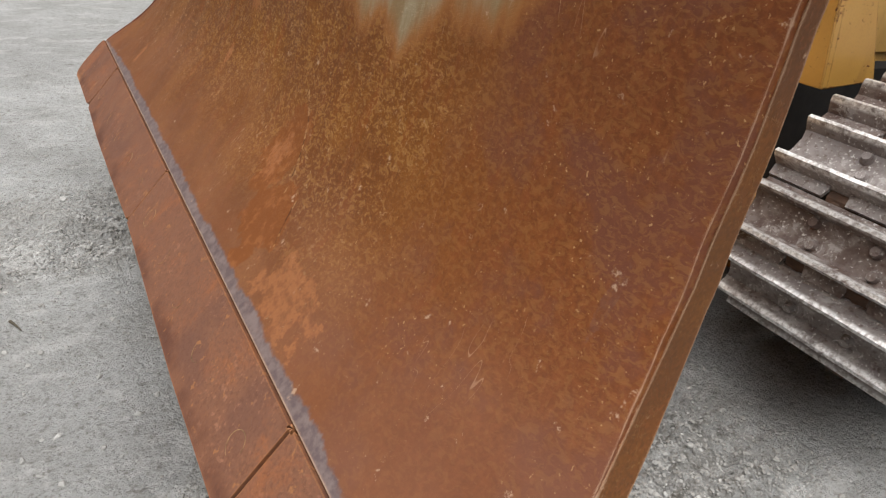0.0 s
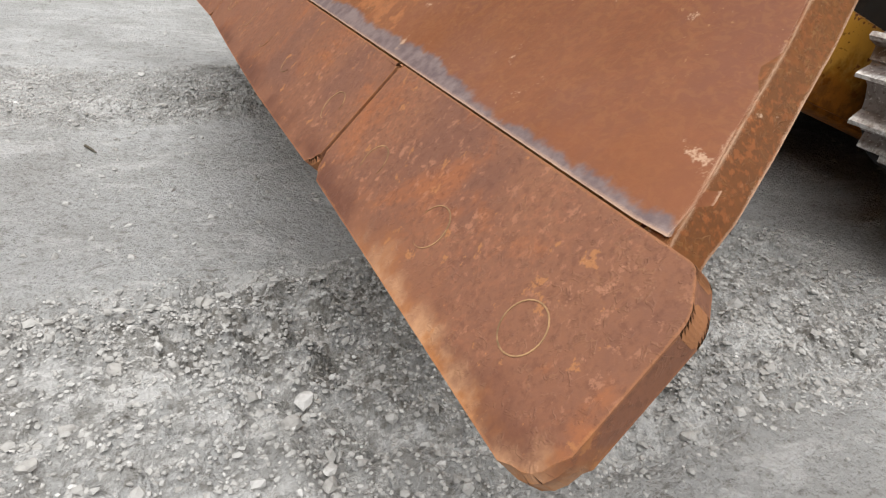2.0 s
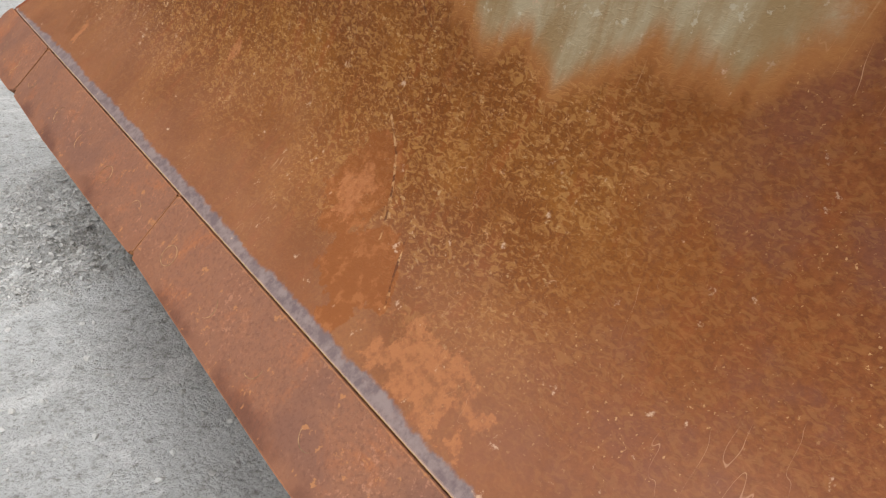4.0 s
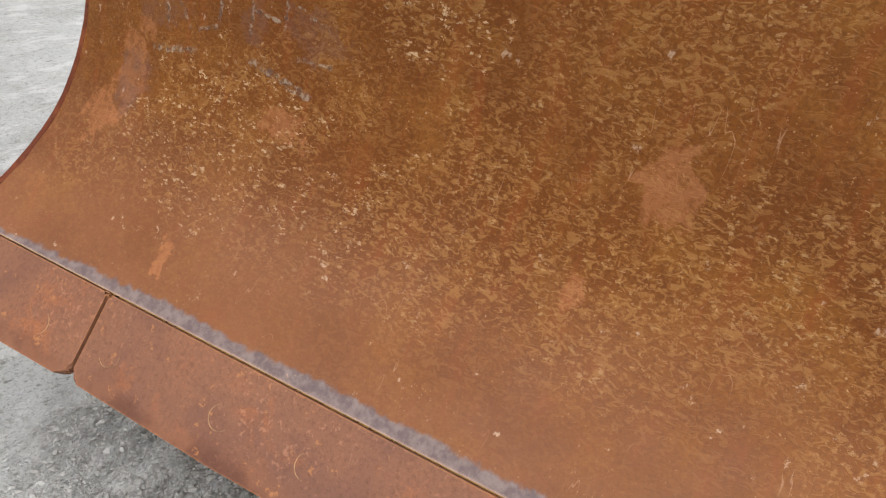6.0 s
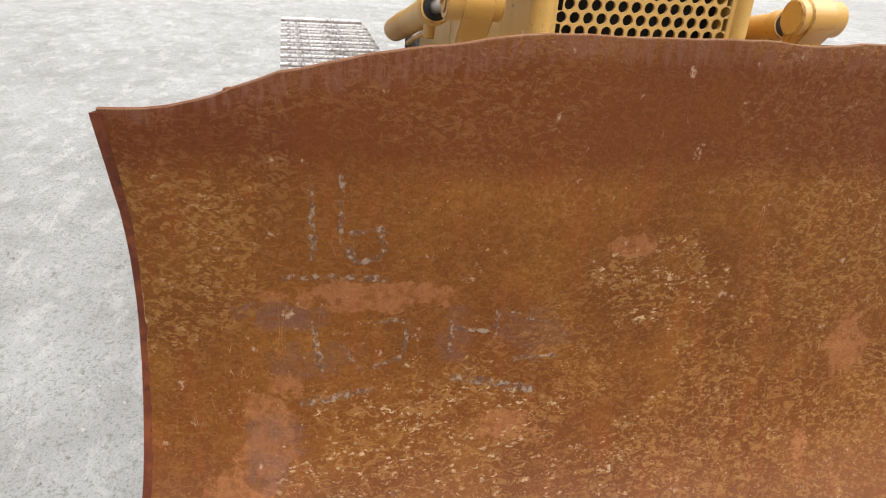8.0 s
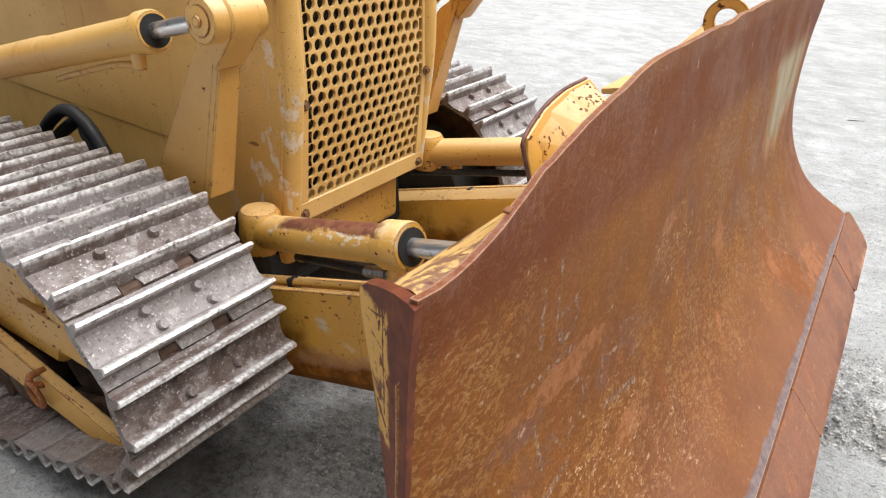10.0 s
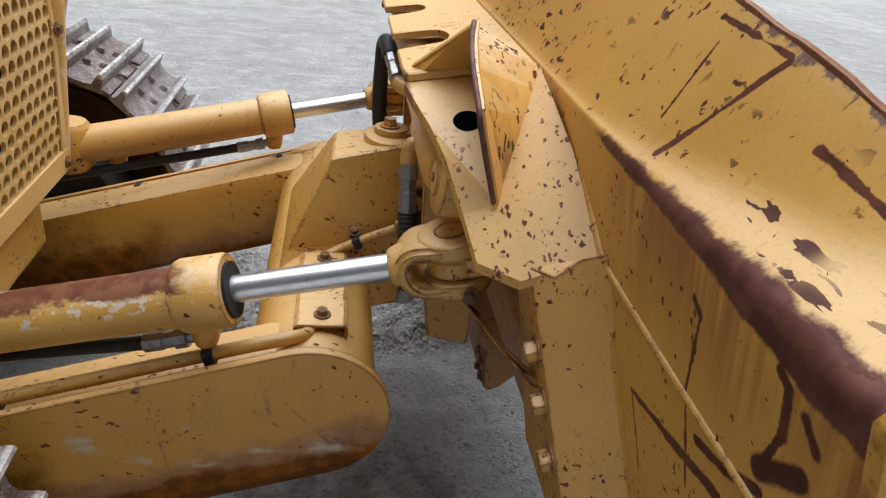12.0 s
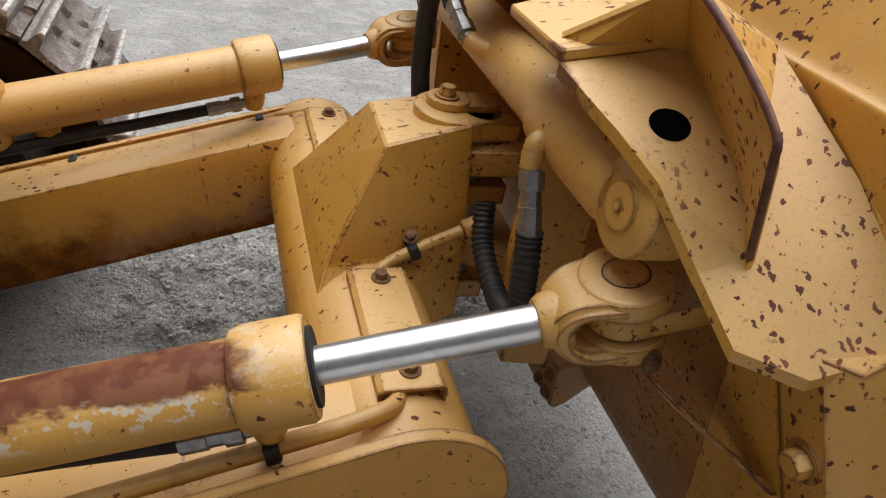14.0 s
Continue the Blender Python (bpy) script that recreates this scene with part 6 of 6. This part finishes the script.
def build_grille():
    """Perforated guard: a plate with staggered round holes, framed and bolted, bent a little at mid height."""
    bm = bm_new()
    nx, r = 13, 0.0192
    w = GR - GL - 0.07
    px = w / nx
    pz = px * 0.87
    nz = int(1.06 / pz)

    def gx(z):
        return GX + 0.07 * (z - GB) - 0.10 * max(0.0, z - 1.25)

    seg = 16
    for j in range(nz):
        for i in range(nx):
            shift = 0.25 if j % 2 else -0.25
            y = GL + 0.035 + (i + 0.5 + shift) * px
            z = GB + 0.05 + (j + 0.5) * pz
            ring = [bm.verts.new((gx(z + r * math.sin(a)), y + r * math.cos(a), z + r * math.sin(a))) for a in (2 * math.pi * k / seg for k in range(seg))]
            deep = [bm.verts.new(v.co + Vector((-0.012, 0, 0))) for v in ring]
            cell = []
            for k in range(seg):
                a = 2 * math.pi * k / seg
                m = max(abs(math.cos(a)) / (px / 2), abs(math.sin(a)) / (pz / 2))
                if k % 4 == 2:
                    zz = z + math.copysign(pz / 2, math.sin(a))
                    cell.append(bm.verts.new((gx(zz), y + math.copysign(px / 2, math.cos(a)), zz)))
                    continue
                zz = z + math.sin(a) / m
                cell.append(bm.verts.new((gx(zz), y + math.cos(a) / m, zz)))
            for k in range(seg):
                n = (k + 1) % seg
                bm.faces.new((cell[k], cell[n], ring[n], ring[k]))
                bm.faces.new((ring[k], ring[n], deep[n], deep[k]))
    return gx, bm



def build_hood():
    bm = bm_new()
    for s in (-1, 1):
        y0, y1 = (GL - 0.055, GL - 0.030) if s < 0 else (GR + 0.030, GR + 0.055)
        prism_y(bm, [(-1.665, 0.815), (-1.600, 1.35), (-1.640, 2.05), (-3.6, 2.12), (-3.6, 0.62), (-2.0, 0.62), (-1.90, 0.80)], y0, y1, 0.006)
    box(bm, (-2.6, (GL + GR) / 2, 2.10), (2.0, GR - GL + 0.1, 0.03))
    box(bm, (-3.585, (GL + GR) / 2, 1.36), (0.026, GR - GL + 0.056, 1.46))
    body = part("hood", bm, "hood", dozer, "faded yellow engine hood with white scuffs")
    # rounded front posts
    for s in (-1, 1):
        bm = bm_new()
        y = GL - 0.020 if s < 0 else GR + 0.020
        pts = [(-1.648, y, 0.815), (-1.620, y, 1.10), (-1.598, y, 1.35), (-1.612, y, 1.70), (-1.632, y, 2.05)]
        tube(bm, pts, 0.036, 12, 5)
        part("front_post", bm, "hood", body, smooth=60)
    # radiator box, its near-black colour holds the shade behind the guard
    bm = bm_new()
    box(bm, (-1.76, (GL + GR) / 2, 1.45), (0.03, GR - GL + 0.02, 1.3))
    part("radiator", bm, "dark", body, "radiator box behind the guard, shade painted in near black")
    gx, bm = build_grille()
    part("grille_guard", bm, "grille", body, "yellow perforated radiator guard")
    bm = bm_new()
    for z in (GB + 0.022,):
        slab(bm, [(gx(z) + 0.004, GL - 0.012, GB - 0.02), (gx(z) + 0.004, GR + 0.012, GB - 0.02), (gx(z + 0.03) + 0.004, GR + 0.012, GB + 0.052), (gx(z + 0.03) + 0.004, GL - 0.012, GB + 0.052)], 0.025, 0.003)
    for y0, y1 in ((GL - 0.012, GL + 0.030), (GR - 0.030, GR + 0.012)):
        for za, zb in ((GB + 0.05, 1.25), (1.25, 1.95)):
            slab(bm, [(gx(za) + 0.004, y0, za), (gx(za) + 0.004, y1, za), (gx(zb) + 0.004, y1, zb), (gx(zb) + 0.004, y0, zb)], 0.025, 0.003)
    part("guard_frame", bm, "grille", body)
    for y in (GL + 0.008, GR - 0.008):
        for z in (GB + 0.01, 1.24, 1.70):
            bm = bm_new()
            hexbolt(bm, (gx(z) + 0.005, y, z), (1, 0, 0), 0.013, 0.012)
            part("guard_bolt", bm, "bolt", body)
    # belly under the hood, near black: the shade there is in its colour
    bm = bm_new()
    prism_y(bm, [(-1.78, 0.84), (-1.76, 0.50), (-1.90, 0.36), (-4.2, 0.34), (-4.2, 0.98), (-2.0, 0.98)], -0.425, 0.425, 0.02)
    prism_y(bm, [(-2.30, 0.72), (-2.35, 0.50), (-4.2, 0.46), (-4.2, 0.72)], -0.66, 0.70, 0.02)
    part("belly", bm, "dark", body, "dark oily belly, blackened for the shade under the hood")
    bm = bm_new()
    box(bm, (-1.73, -0.02, 0.72), (0.10, 0.60, 0.26), None, 0.02)
    part("front_crossmember", bm, "yellow", body)
    # engine side doors with seams
    for s in (-1, 1):
        y = GL - 0.057 if s < 0 else GR + 0.057
        bm = bm_new()
        slab(bm, [(-1.93, y, 1.00), (-1.93, y, 1.95), (-2.75, y, 1.97), (-2.75, y, 1.02)], 0.012, 0.004)
        slab(bm, [(-2.78, y, 1.02), (-2.78, y, 1.97), (-3.5, y, 1.99), (-3.5, y, 1.04)], 0.012, 0.004)
        part("engine_door", bm, "hood", body, "yellow engine side door")
        bm = bm_new()
        for j in range(7):
            for i in range(6):
                box(bm, (-2.52 - 0.10 * i - 0.05 * (j % 2), y + s * 0.012, 1.52 + 0.045 * j), (0.088, 0.02, 0.036), Matrix.Rotation(radians(18), 4, 'Y'))
        part("louvre_panel", bm, "hood", body, "yellow louvred panel of the engine side")
    return body


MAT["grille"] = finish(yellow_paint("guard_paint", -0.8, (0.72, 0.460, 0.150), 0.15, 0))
hood = build_hood()


def build_lift(s):
    """Lift bracket beside the hood, its cylinder running back from the pin."""
    bm = bm_new()
    ya, yb = min(s * 0.640, s * 0.662), max(s * 0.640, s * 0.662)
    prism_y(bm, [(-2.006, 0.985), (-1.733, 1.428), (-1.640, 1.500), (-1.600, 1.470), (-1.745, 0.965)], ya, yb, 0.004)
    slab(bm, [(-1.597, s * 0.664, 1.48), (-1.597, s * 0.585, 1.48), (-1.735, s * 0.560, 0.965), (-1.735, s * 0.664, 0.965)][::s], 0.028, 0.004)
    ring = [(-1.581 + 0.072 * math.cos(a), 1.546 + 0.072 * math.sin(a)) for a in np.linspace(radians(-40), radians(205), 16)]
    prism_y(bm, ring + [(-1.650, 1.47), (-1.600, 1.40)], min(s * 0.585, s * 0.690), max(s * 0.585, s * 0.690), 0.006)
    br = part("lift_bracket", bm, "yellow_clean", dozer, "yellow welded lift cylinder bracket", smooth=35)
    pin = Vector((-1.581, s * 0.700, 1.546))
    bm = bm_new()
    lathe(bm, pin - Vector((0, s * 0.15, 0)), pin + Vector((0, s * 0.040, 0)), [(0, 0.058), (0.03, 0.064), (0.97, 0.064), (1, 0.060)], 36)
    lathe(bm, pin + Vector((0, s * 0.038, 0)), pin + Vector((0, s * 0.046, 0)), [(0, 0.040), (0.8, 0.040), (1, 0.036)], 28)
    lathe(bm, pin + Vector((0, s * 0.044, 0)), pin + Vector((0, s * 0.054, 0)), [(0, 0.016), (1, 0.014)], 12)
    part("lift_pin", bm, "yellow_clean", br, smooth=35)
    d = Vector((-0.955, -s * 0.01, -0.235)).normalized()
    bm = bm_new()
    a = pin + Vector((0, s * 0.02, 0))
    lathe(bm, a + d * 0.05, a + d * 0.30, [(0, 0.024), (1, 0.024)], 24)
    part("lift_rod", bm, "chrome", br, "bright lift cylinder rod", smooth=40)
    bm = bm_new()
    lathe(bm, a + d * 0.235, a + d * 1.25, [(0, 0.056), (0.012, 0.062), (0.05, 0.062), (0.06, 0.054), (0.62, 0.054), (0.63, 0.058), (1, 0.058)], 32)
    part("lift_barrel", bm, "yellow_clean", br, "yellow lift cylinder barrel", smooth=35)
    bm = bm_new()
    lathe(bm, a + d * 0.232, a + d * 0.2345, [(0, 0.048), (1, 0.048)], 24)
    part("gland", bm, "dark", br)
    bm = bm_new()
    q = a + d * 0.34
    lathe(bm, q - Vector((0, 0, 0.04)), q - Vector((0, 0, 0.10)), [(0, 0.024), (1, 0.02)], 14)
    tube(bm, [q - Vector((0, 0, 0.09)), q + d * 0.15 - Vector((0, 0, 0.075)), q + d * 0.5 - Vector((0, 0, 0.09))], 0.011, 8, 5)
    part("lift_port", bm, "yellow_clean", br, smooth=50)
    for k in range(2 if s < 0 else 0):
        hose([(-2.93 + 0.05 * k, s * 0.56, 0.80), (-2.90 + 0.06 * k, s * 0.56, 0.92 - 0.03 * k), (-2.71, s * (0.56 - 0.06 * k), 1.052 - 0.05 * k), (-2.566, s * 0.56, 1.03 - 0.05 * k), (-2.45 - 0.05 * k, s * 0.56, 0.90), (-2.42 - 0.05 * k, s * 0.55, 0.78)], 0.026, br)


for sgn in (-1, 1):
    build_lift(sgn)


# ---------------------------------------------------------------- tracks
PITCH, RADIUS, IDLER = 0.2100, 0.480, Vector((-1.868, 0, 0.523))
REAR = IDLER.x - 2.55


def shoe_mesh():
    """Double-grouser shoe: curved plate, two bars, four bolts, bent lips; x along the chain, z outward."""
    bm = bm_new()
    W2 = 0.285
    prof = [(-0.088, -0.008), (-0.082, -0.004), (-0.077, 0.000), (-0.075, 0.034), (-0.071, 0.046), (-0.061, 0.047), (-0.055, 0.036), (-0.045, 0.006), (-0.020, -0.002), (0.020, -0.002), (0.046, 0.005),
            (0.054, 0.036), (0.059, 0.050), (0.070, 0.051), (0.076, 0.038), (0.079, 0.000), (0.112, -0.005), (0.112, -0.016), (0.05, -0.018), (-0.05, -0.018), (-0.088, -0.020)]
    rows = []
    ys = (-W2, -0.21, -0.125, -0.119, -0.062, -0.056, 0.0, 0.056, 0.062, 0.119, 0.125, 0.21, W2)
    for j, y in enumerate(ys):
        # two notches in the trailing lip make room for the chain links
        lip = 0.082 if 0.060 < abs(y) < 0.121 else 0.2
        end = abs(y) == W2
        rows.append([bm.verts.new((min(x, lip), y + (0.006 * noise.noise((x * 30, j, 5)) if end else 0.0), z + (0.003 * noise.noise((x * 20, y * 9, 2)) if z > 0.03 else 0))) for x, z in prof])
    n = len(prof)
    for a, b in zip(rows, rows[1:]):
        for k in range(n):
            bm.faces.new((a[k], a[(k + 1) % n], b[(k + 1) % n], b[k]))
    bm.faces.new(rows[0]), bm.faces.new(rows[-1])
    for y in (-0.085, 0.085):
        for x in (-0.028, 0.028):
            cyl(bm, (x, y + (0.012 if x > 0 else -0.012), -0.004), (x, y + (0.012 if x > 0 else -0.012), 0.018), 0.0195, 0.012, seg=10)
    bmesh.ops.recalc_face_normals(bm, faces=bm.faces)
    me = bpy.data.meshes.new("track_shoe")
    bm.to_mesh(me)
    bm.free()
    me.shade_smooth()
    me.set_sharp_from_angle(angle=radians(40))
    me.materials.append(MAT["shoe"])
    return me


def link_mesh():
    bm = bm_new()
    for y in (-0.085, 0.085):
        box(bm, (0, y, -0.055), (0.205, 0.036, 0.085), None, 0.012)
    for x in (-0.1,):
        cyl(bm, (x, -0.115, -0.045), (x, 0.115, -0.045), 0.032, seg=14)
    bmesh.ops.recalc_face_normals(bm, faces=bm.faces)
    me = bpy.data.meshes.new("chain_link")
    bm.to_mesh(me)
    bm.free()
    me.materials.append(MAT["link"])
    return me


SHOE, LINK = shoe_mesh(), link_mesh()


def track_path():
    """The chain's line in x and z, from the top run over the raised idler and back to the ground, densely."""
    pts = [(IDLER.x + 0.02 * k, IDLER.z + RADIUS - 0.02 * min(1.0, -0.02 * k)) for k in range(-125, 0)]
    pts += [(IDLER.x + RADIUS * math.cos(a), IDLER.z + RADIUS * math.sin(a)) for a in np.linspace(math.pi / 2, radians(6), 60)]
    cx, cz0, r = IDLER.x + (RADIUS - 0.2) * math.cos(radians(6)), IDLER.z + (RADIUS - 0.2) * math.sin(radians(6)), 0.2
    pts += [(cx + r * math.cos(a), cz0 + r * math.sin(a)) for a in np.linspace(radians(4), radians(-72), 30)]
    x, z = pts[-1]
    while z > 0.07:
        x, z = x - 0.02, z - 0.0065
        pts.append((x, z))
    while x > REAR:
        x -= 0.02
        pts.append((x, 0.065))
    mid, r = (0.065 + IDLER.z + RADIUS - 0.02) / 2, (IDLER.z + RADIUS - 0.085) / 2
    pts += [(x - r * math.cos(a), mid + r * math.sin(a)) for a in np.linspace(radians(-88), radians(92), 60)]
    return pts


def track_stations(phase):
    """Poses of the shoes along the chain: x, z and the outward angle."""
    P = np.array(track_path())
    L = np.concatenate(([0], np.cumsum(np.hypot(*np.diff(P, axis=0).T))))
    out = []
    t = phase
    while t < L[-1] - 0.06:
        a, b = [np.array((np.interp(t + h, L, P[:, 0]), np.interp(t + h, L, P[:, 1]))) for h in (-0.10, 0.10)]
        d, c = b - a, (a + b) / 2
        if t > 0.1:
            out.append((c[0], c[1], math.atan2(d[0], -d[1])))
        t += PITCH
    return out


def build_track(s):
    yc = -0.985 if s < 0 else 1.055
    bm = bm_new()
    # roller frame with guards, idler wheel
    prism_y(bm, [(-4.1, 0.40), (-2.05, 0.42), (-1.98, 0.55), (-2.10, 0.80), (-2.30, 0.84), (-4.1, 0.84)], yc - 0.11, yc + 0.11, 0.02)
    box(bm, (-1.93, yc + s * 0.12, 0.60), (0.46, 0.05, 0.12), None, 0.01)
    box(bm, (-1.93, yc - s * 0.12, 0.60), (0.46, 0.05, 0.12), None, 0.01)
    fr = part("track_frame", bm, "yellow", dozer, "dirty yellow track roller frame", smooth=35)
    bm = bm_new()
    ya, yb = min(yc + s * 0.135, yc + s * 0.175), max(yc + s * 0.135, yc + s * 0.175)
    prism_y(bm, [(-3.9, 0.50), (-2.6, 0.50), (-1.66, 0.36), (-1.62, 0.30), (-1.70, 0.265), (-2.6, 0.33), (-3.9, 0.33)], ya, yb, 0.006)
    part("frame_guard", bm, "yellow", fr, "mud-stained yellow guard rail of the track frame")
    bm = bm_new()
    prism_y(bm, [(-2.5, 0.76), (-1.76, 0.69), (-1.62, 0.60), (-1.68, 0.50), (-2.5, 0.58)], min(yc + s * 0.06, yc + s * 0.12), max(yc + s * 0.06, yc + s * 0.12), 0.006)
    part("idler_guide", bm, "yellow_knocked", fr, "scratched yellow idler guide plate")
    # added black block, stands in for the shade inside the track
    bm = bm_new()
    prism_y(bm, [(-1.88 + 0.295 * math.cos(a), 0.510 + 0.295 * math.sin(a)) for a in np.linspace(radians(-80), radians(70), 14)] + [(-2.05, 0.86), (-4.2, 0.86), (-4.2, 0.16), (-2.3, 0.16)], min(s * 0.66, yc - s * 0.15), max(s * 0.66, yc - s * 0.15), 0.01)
    part("inner_shade_block", bm, "dark", fr, "near-black block standing in for shade inside the track")
    bm = bm_new()
    box(bm, (-2.16, yc + s * 0.09, 0.80), (0.34, 0.14, 0.20), None, 0.02)
    box(bm, (-1.86, yc + s * 0.10, 0.68), (0.26, 0.08, 0.10), Matrix.Rotation(radians(12), 4, 'Y'), 0.012)
    part("idler_yoke", bm, "yellow_knocked", fr)
    bm = bm_new()
    lathe(bm, (IDLER.x, yc - 0.045, IDLER.z), (IDLER.x, yc + 0.045, IDLER.z), [(0, 0.30), (0.02, 0.335), (0.3, 0.335), (0.32, 0.36), (0.68, 0.36), (0.7, 0.335), (0.98, 0.335), (1, 0.30)], 40)
    part("idler_wheel", bm, "link", fr, smooth=40)
    for ry in range(4):
        bm = bm_new()
        x = -2.35 - 0.42 * ry
        lathe(bm, (x, yc - 0.13, 0.235), (x, yc + 0.13, 0.235), [(0, 0.09), (0.05, 0.13), (0.25, 0.13), (0.27, 0.10), (0.73, 0.10), (0.75, 0.13), (0.95, 0.13), (1, 0.09)], 24)
        part("track_roller", bm, "link", fr, smooth=40)
    bm = bm_new()
    c, n, m = Vector((-2.06, yc + s * 0.205, 0.36)), 20, 8
    loops = []
    for k in range(n):
        a = 2 * math.pi * k / n
        e = Vector((math.cos(a) * 0.035, s * 0.25 * 0.03 * math.sin(a), math.sin(a) * 0.052))
        o = e.normalized()
        loops.append([bm.verts.new(c + e + o * 0.010 * math.cos(b) + Vector((0, 0.010 * math.sin(b), 0))) for b in (2 * math.pi * q / m for q in range(m))])
    for k in range(n):
        A, B = loops[k], loops[(k + 1) % n]
        for q in range(m):
            bm.faces.new((A[q], A[(q + 1) % m], B[(q + 1) % m], B[q]))
    tube(bm, [(-2.08, yc + s * 0.15, 0.42), (-2.075, yc + s * 0.20, 0.425), (-2.065, yc + s * 0.205, 0.40), (-2.06, yc + s * 0.17, 0.38)], 0.012, 8, 5)
    part("tow_shackle", bm, "rust", fr, "rusty shackle hanging from the track frame", smooth=50)
    root = tracks_root(s)
    for x, z, a in track_stations(0.20 if s < 0 else 0.15):
        m = Matrix.Translation((x, yc, z)) @ Matrix.Rotation(math.pi / 2 - a, 4, 'Y')
        for nm, me in (("track_shoe", SHOE), ("chain_link", LINK)):
            ob = new(nm, me)
            ob.parent = root
            ob.matrix_basis = m
            ob.matrix_parent_inverse = (dozer.matrix_basis @ root.matrix_parent_inverse).inverted()


def tracks_root(s):
    ob = new("track_chain")
    ob.parent = dozer
    ob.matrix_parent_inverse = dozer.matrix_basis.inverted()
    ob["label"] = "dirty steel crawler track with worn bright grousers"
    return ob


for sgn in (-1, 1):
    build_track(sgn)


# ---------------------------------------------------------------- loose stones and twigs on the yard
STONES = [(0.4, 0.9, 0.016), (0.15, 1.11, 0.022), (0.22, 0.64, 0.017), (0.47, 0.99, 0.02), (0.12, 1.22, 0.022), (-0.51, 1.3, 0.018), (0.14, -0.13, 0.008), (0.52, 1.05, 0.024), (-0.56, 1.18, 0.016), (0.96, 1.39, 0.03), (1.01, 1.13, 0.026), (1.31, 1.38, 0.022), (1.29, 1.45, 0.018), (1.4, 2.19, 0.016), (1.12, 0.37, 0.016), (0.93, 1.38, 0.026), (0.15, -0.14, 0.009), (0.31, 0.07, 0.007)]
TWIGS = [(2.71, 8.93, 2.98, 8.78), (0.46, -0.3, 0.43, -0.24), (3.96, 12.65, 4.45, 13.43), (-0.23, 5.97, -0.08, 6.03)]
MAT["stone"] = plain("pale_stone", (0.40, 0.39, 0.37), 0.85, 0.0, 0.35, 35, 0.5)
MAT["twig"] = plain("dead_twig", (0.10, 0.085, 0.06), 0.8, 0.0, 0.4, 60, 0.5)


def build_stone(x, y, r, k):
    rng = random.Random(k)
    bm = bm_new()
    bmesh.ops.create_icosphere(bm, subdivisions=2, radius=r)
    sx, sy, sz = rng.uniform(0.8, 1.25), rng.uniform(0.7, 1.1), rng.uniform(0.45, 0.7)
    for v in bm.verts:
        f = 0.72 + 0.42 * noise.noise(v.co * (1.1 / r) + Vector((k * 3.1, 0, 0)))
        v.co = Vector((v.co.x * sx * f, v.co.y * sy * f, v.co.z * sz * f))
    ob = part("stone", bm, "stone", smooth=18, at=Matrix.Translation((x, y, soil_height(x, y) + r * 0.28)) @ Matrix.Rotation(rng.uniform(0, 6.28), 4, 'Z'))
    return tagged(ob, "small pale grey stone lying loose on the dusty ground" if r < 0.02 else "flat pale grey stone lying on the crumbled soil", "stone", group="loose stones")


for k, (x, y, r) in enumerate(STONES):
    build_stone(x, y, r, k)

for x0, y0, x1, y1 in TWIGS:
    bm = bm_new()
    n = 5
    pts = []
    for k in range(n):
        t = k / (n - 1)
        x, y = x0 + (x1 - x0) * t, y0 + (y1 - y0) * t
        x, y = x + 0.008 * noise.noise((x * 9, y * 9, 1)), y + 0.008 * noise.noise((x * 9, y * 9, 5))
        pts.append((x, y, soil_height(x, y) + 0.006))
    tube(bm, pts, lambda t: 0.005 - 0.003 * t, 6, 3)
    tagged(part("twig", bm, "twig", smooth=60), "thin dark dead twig lying on the grey ground", "twig", group="twigs")
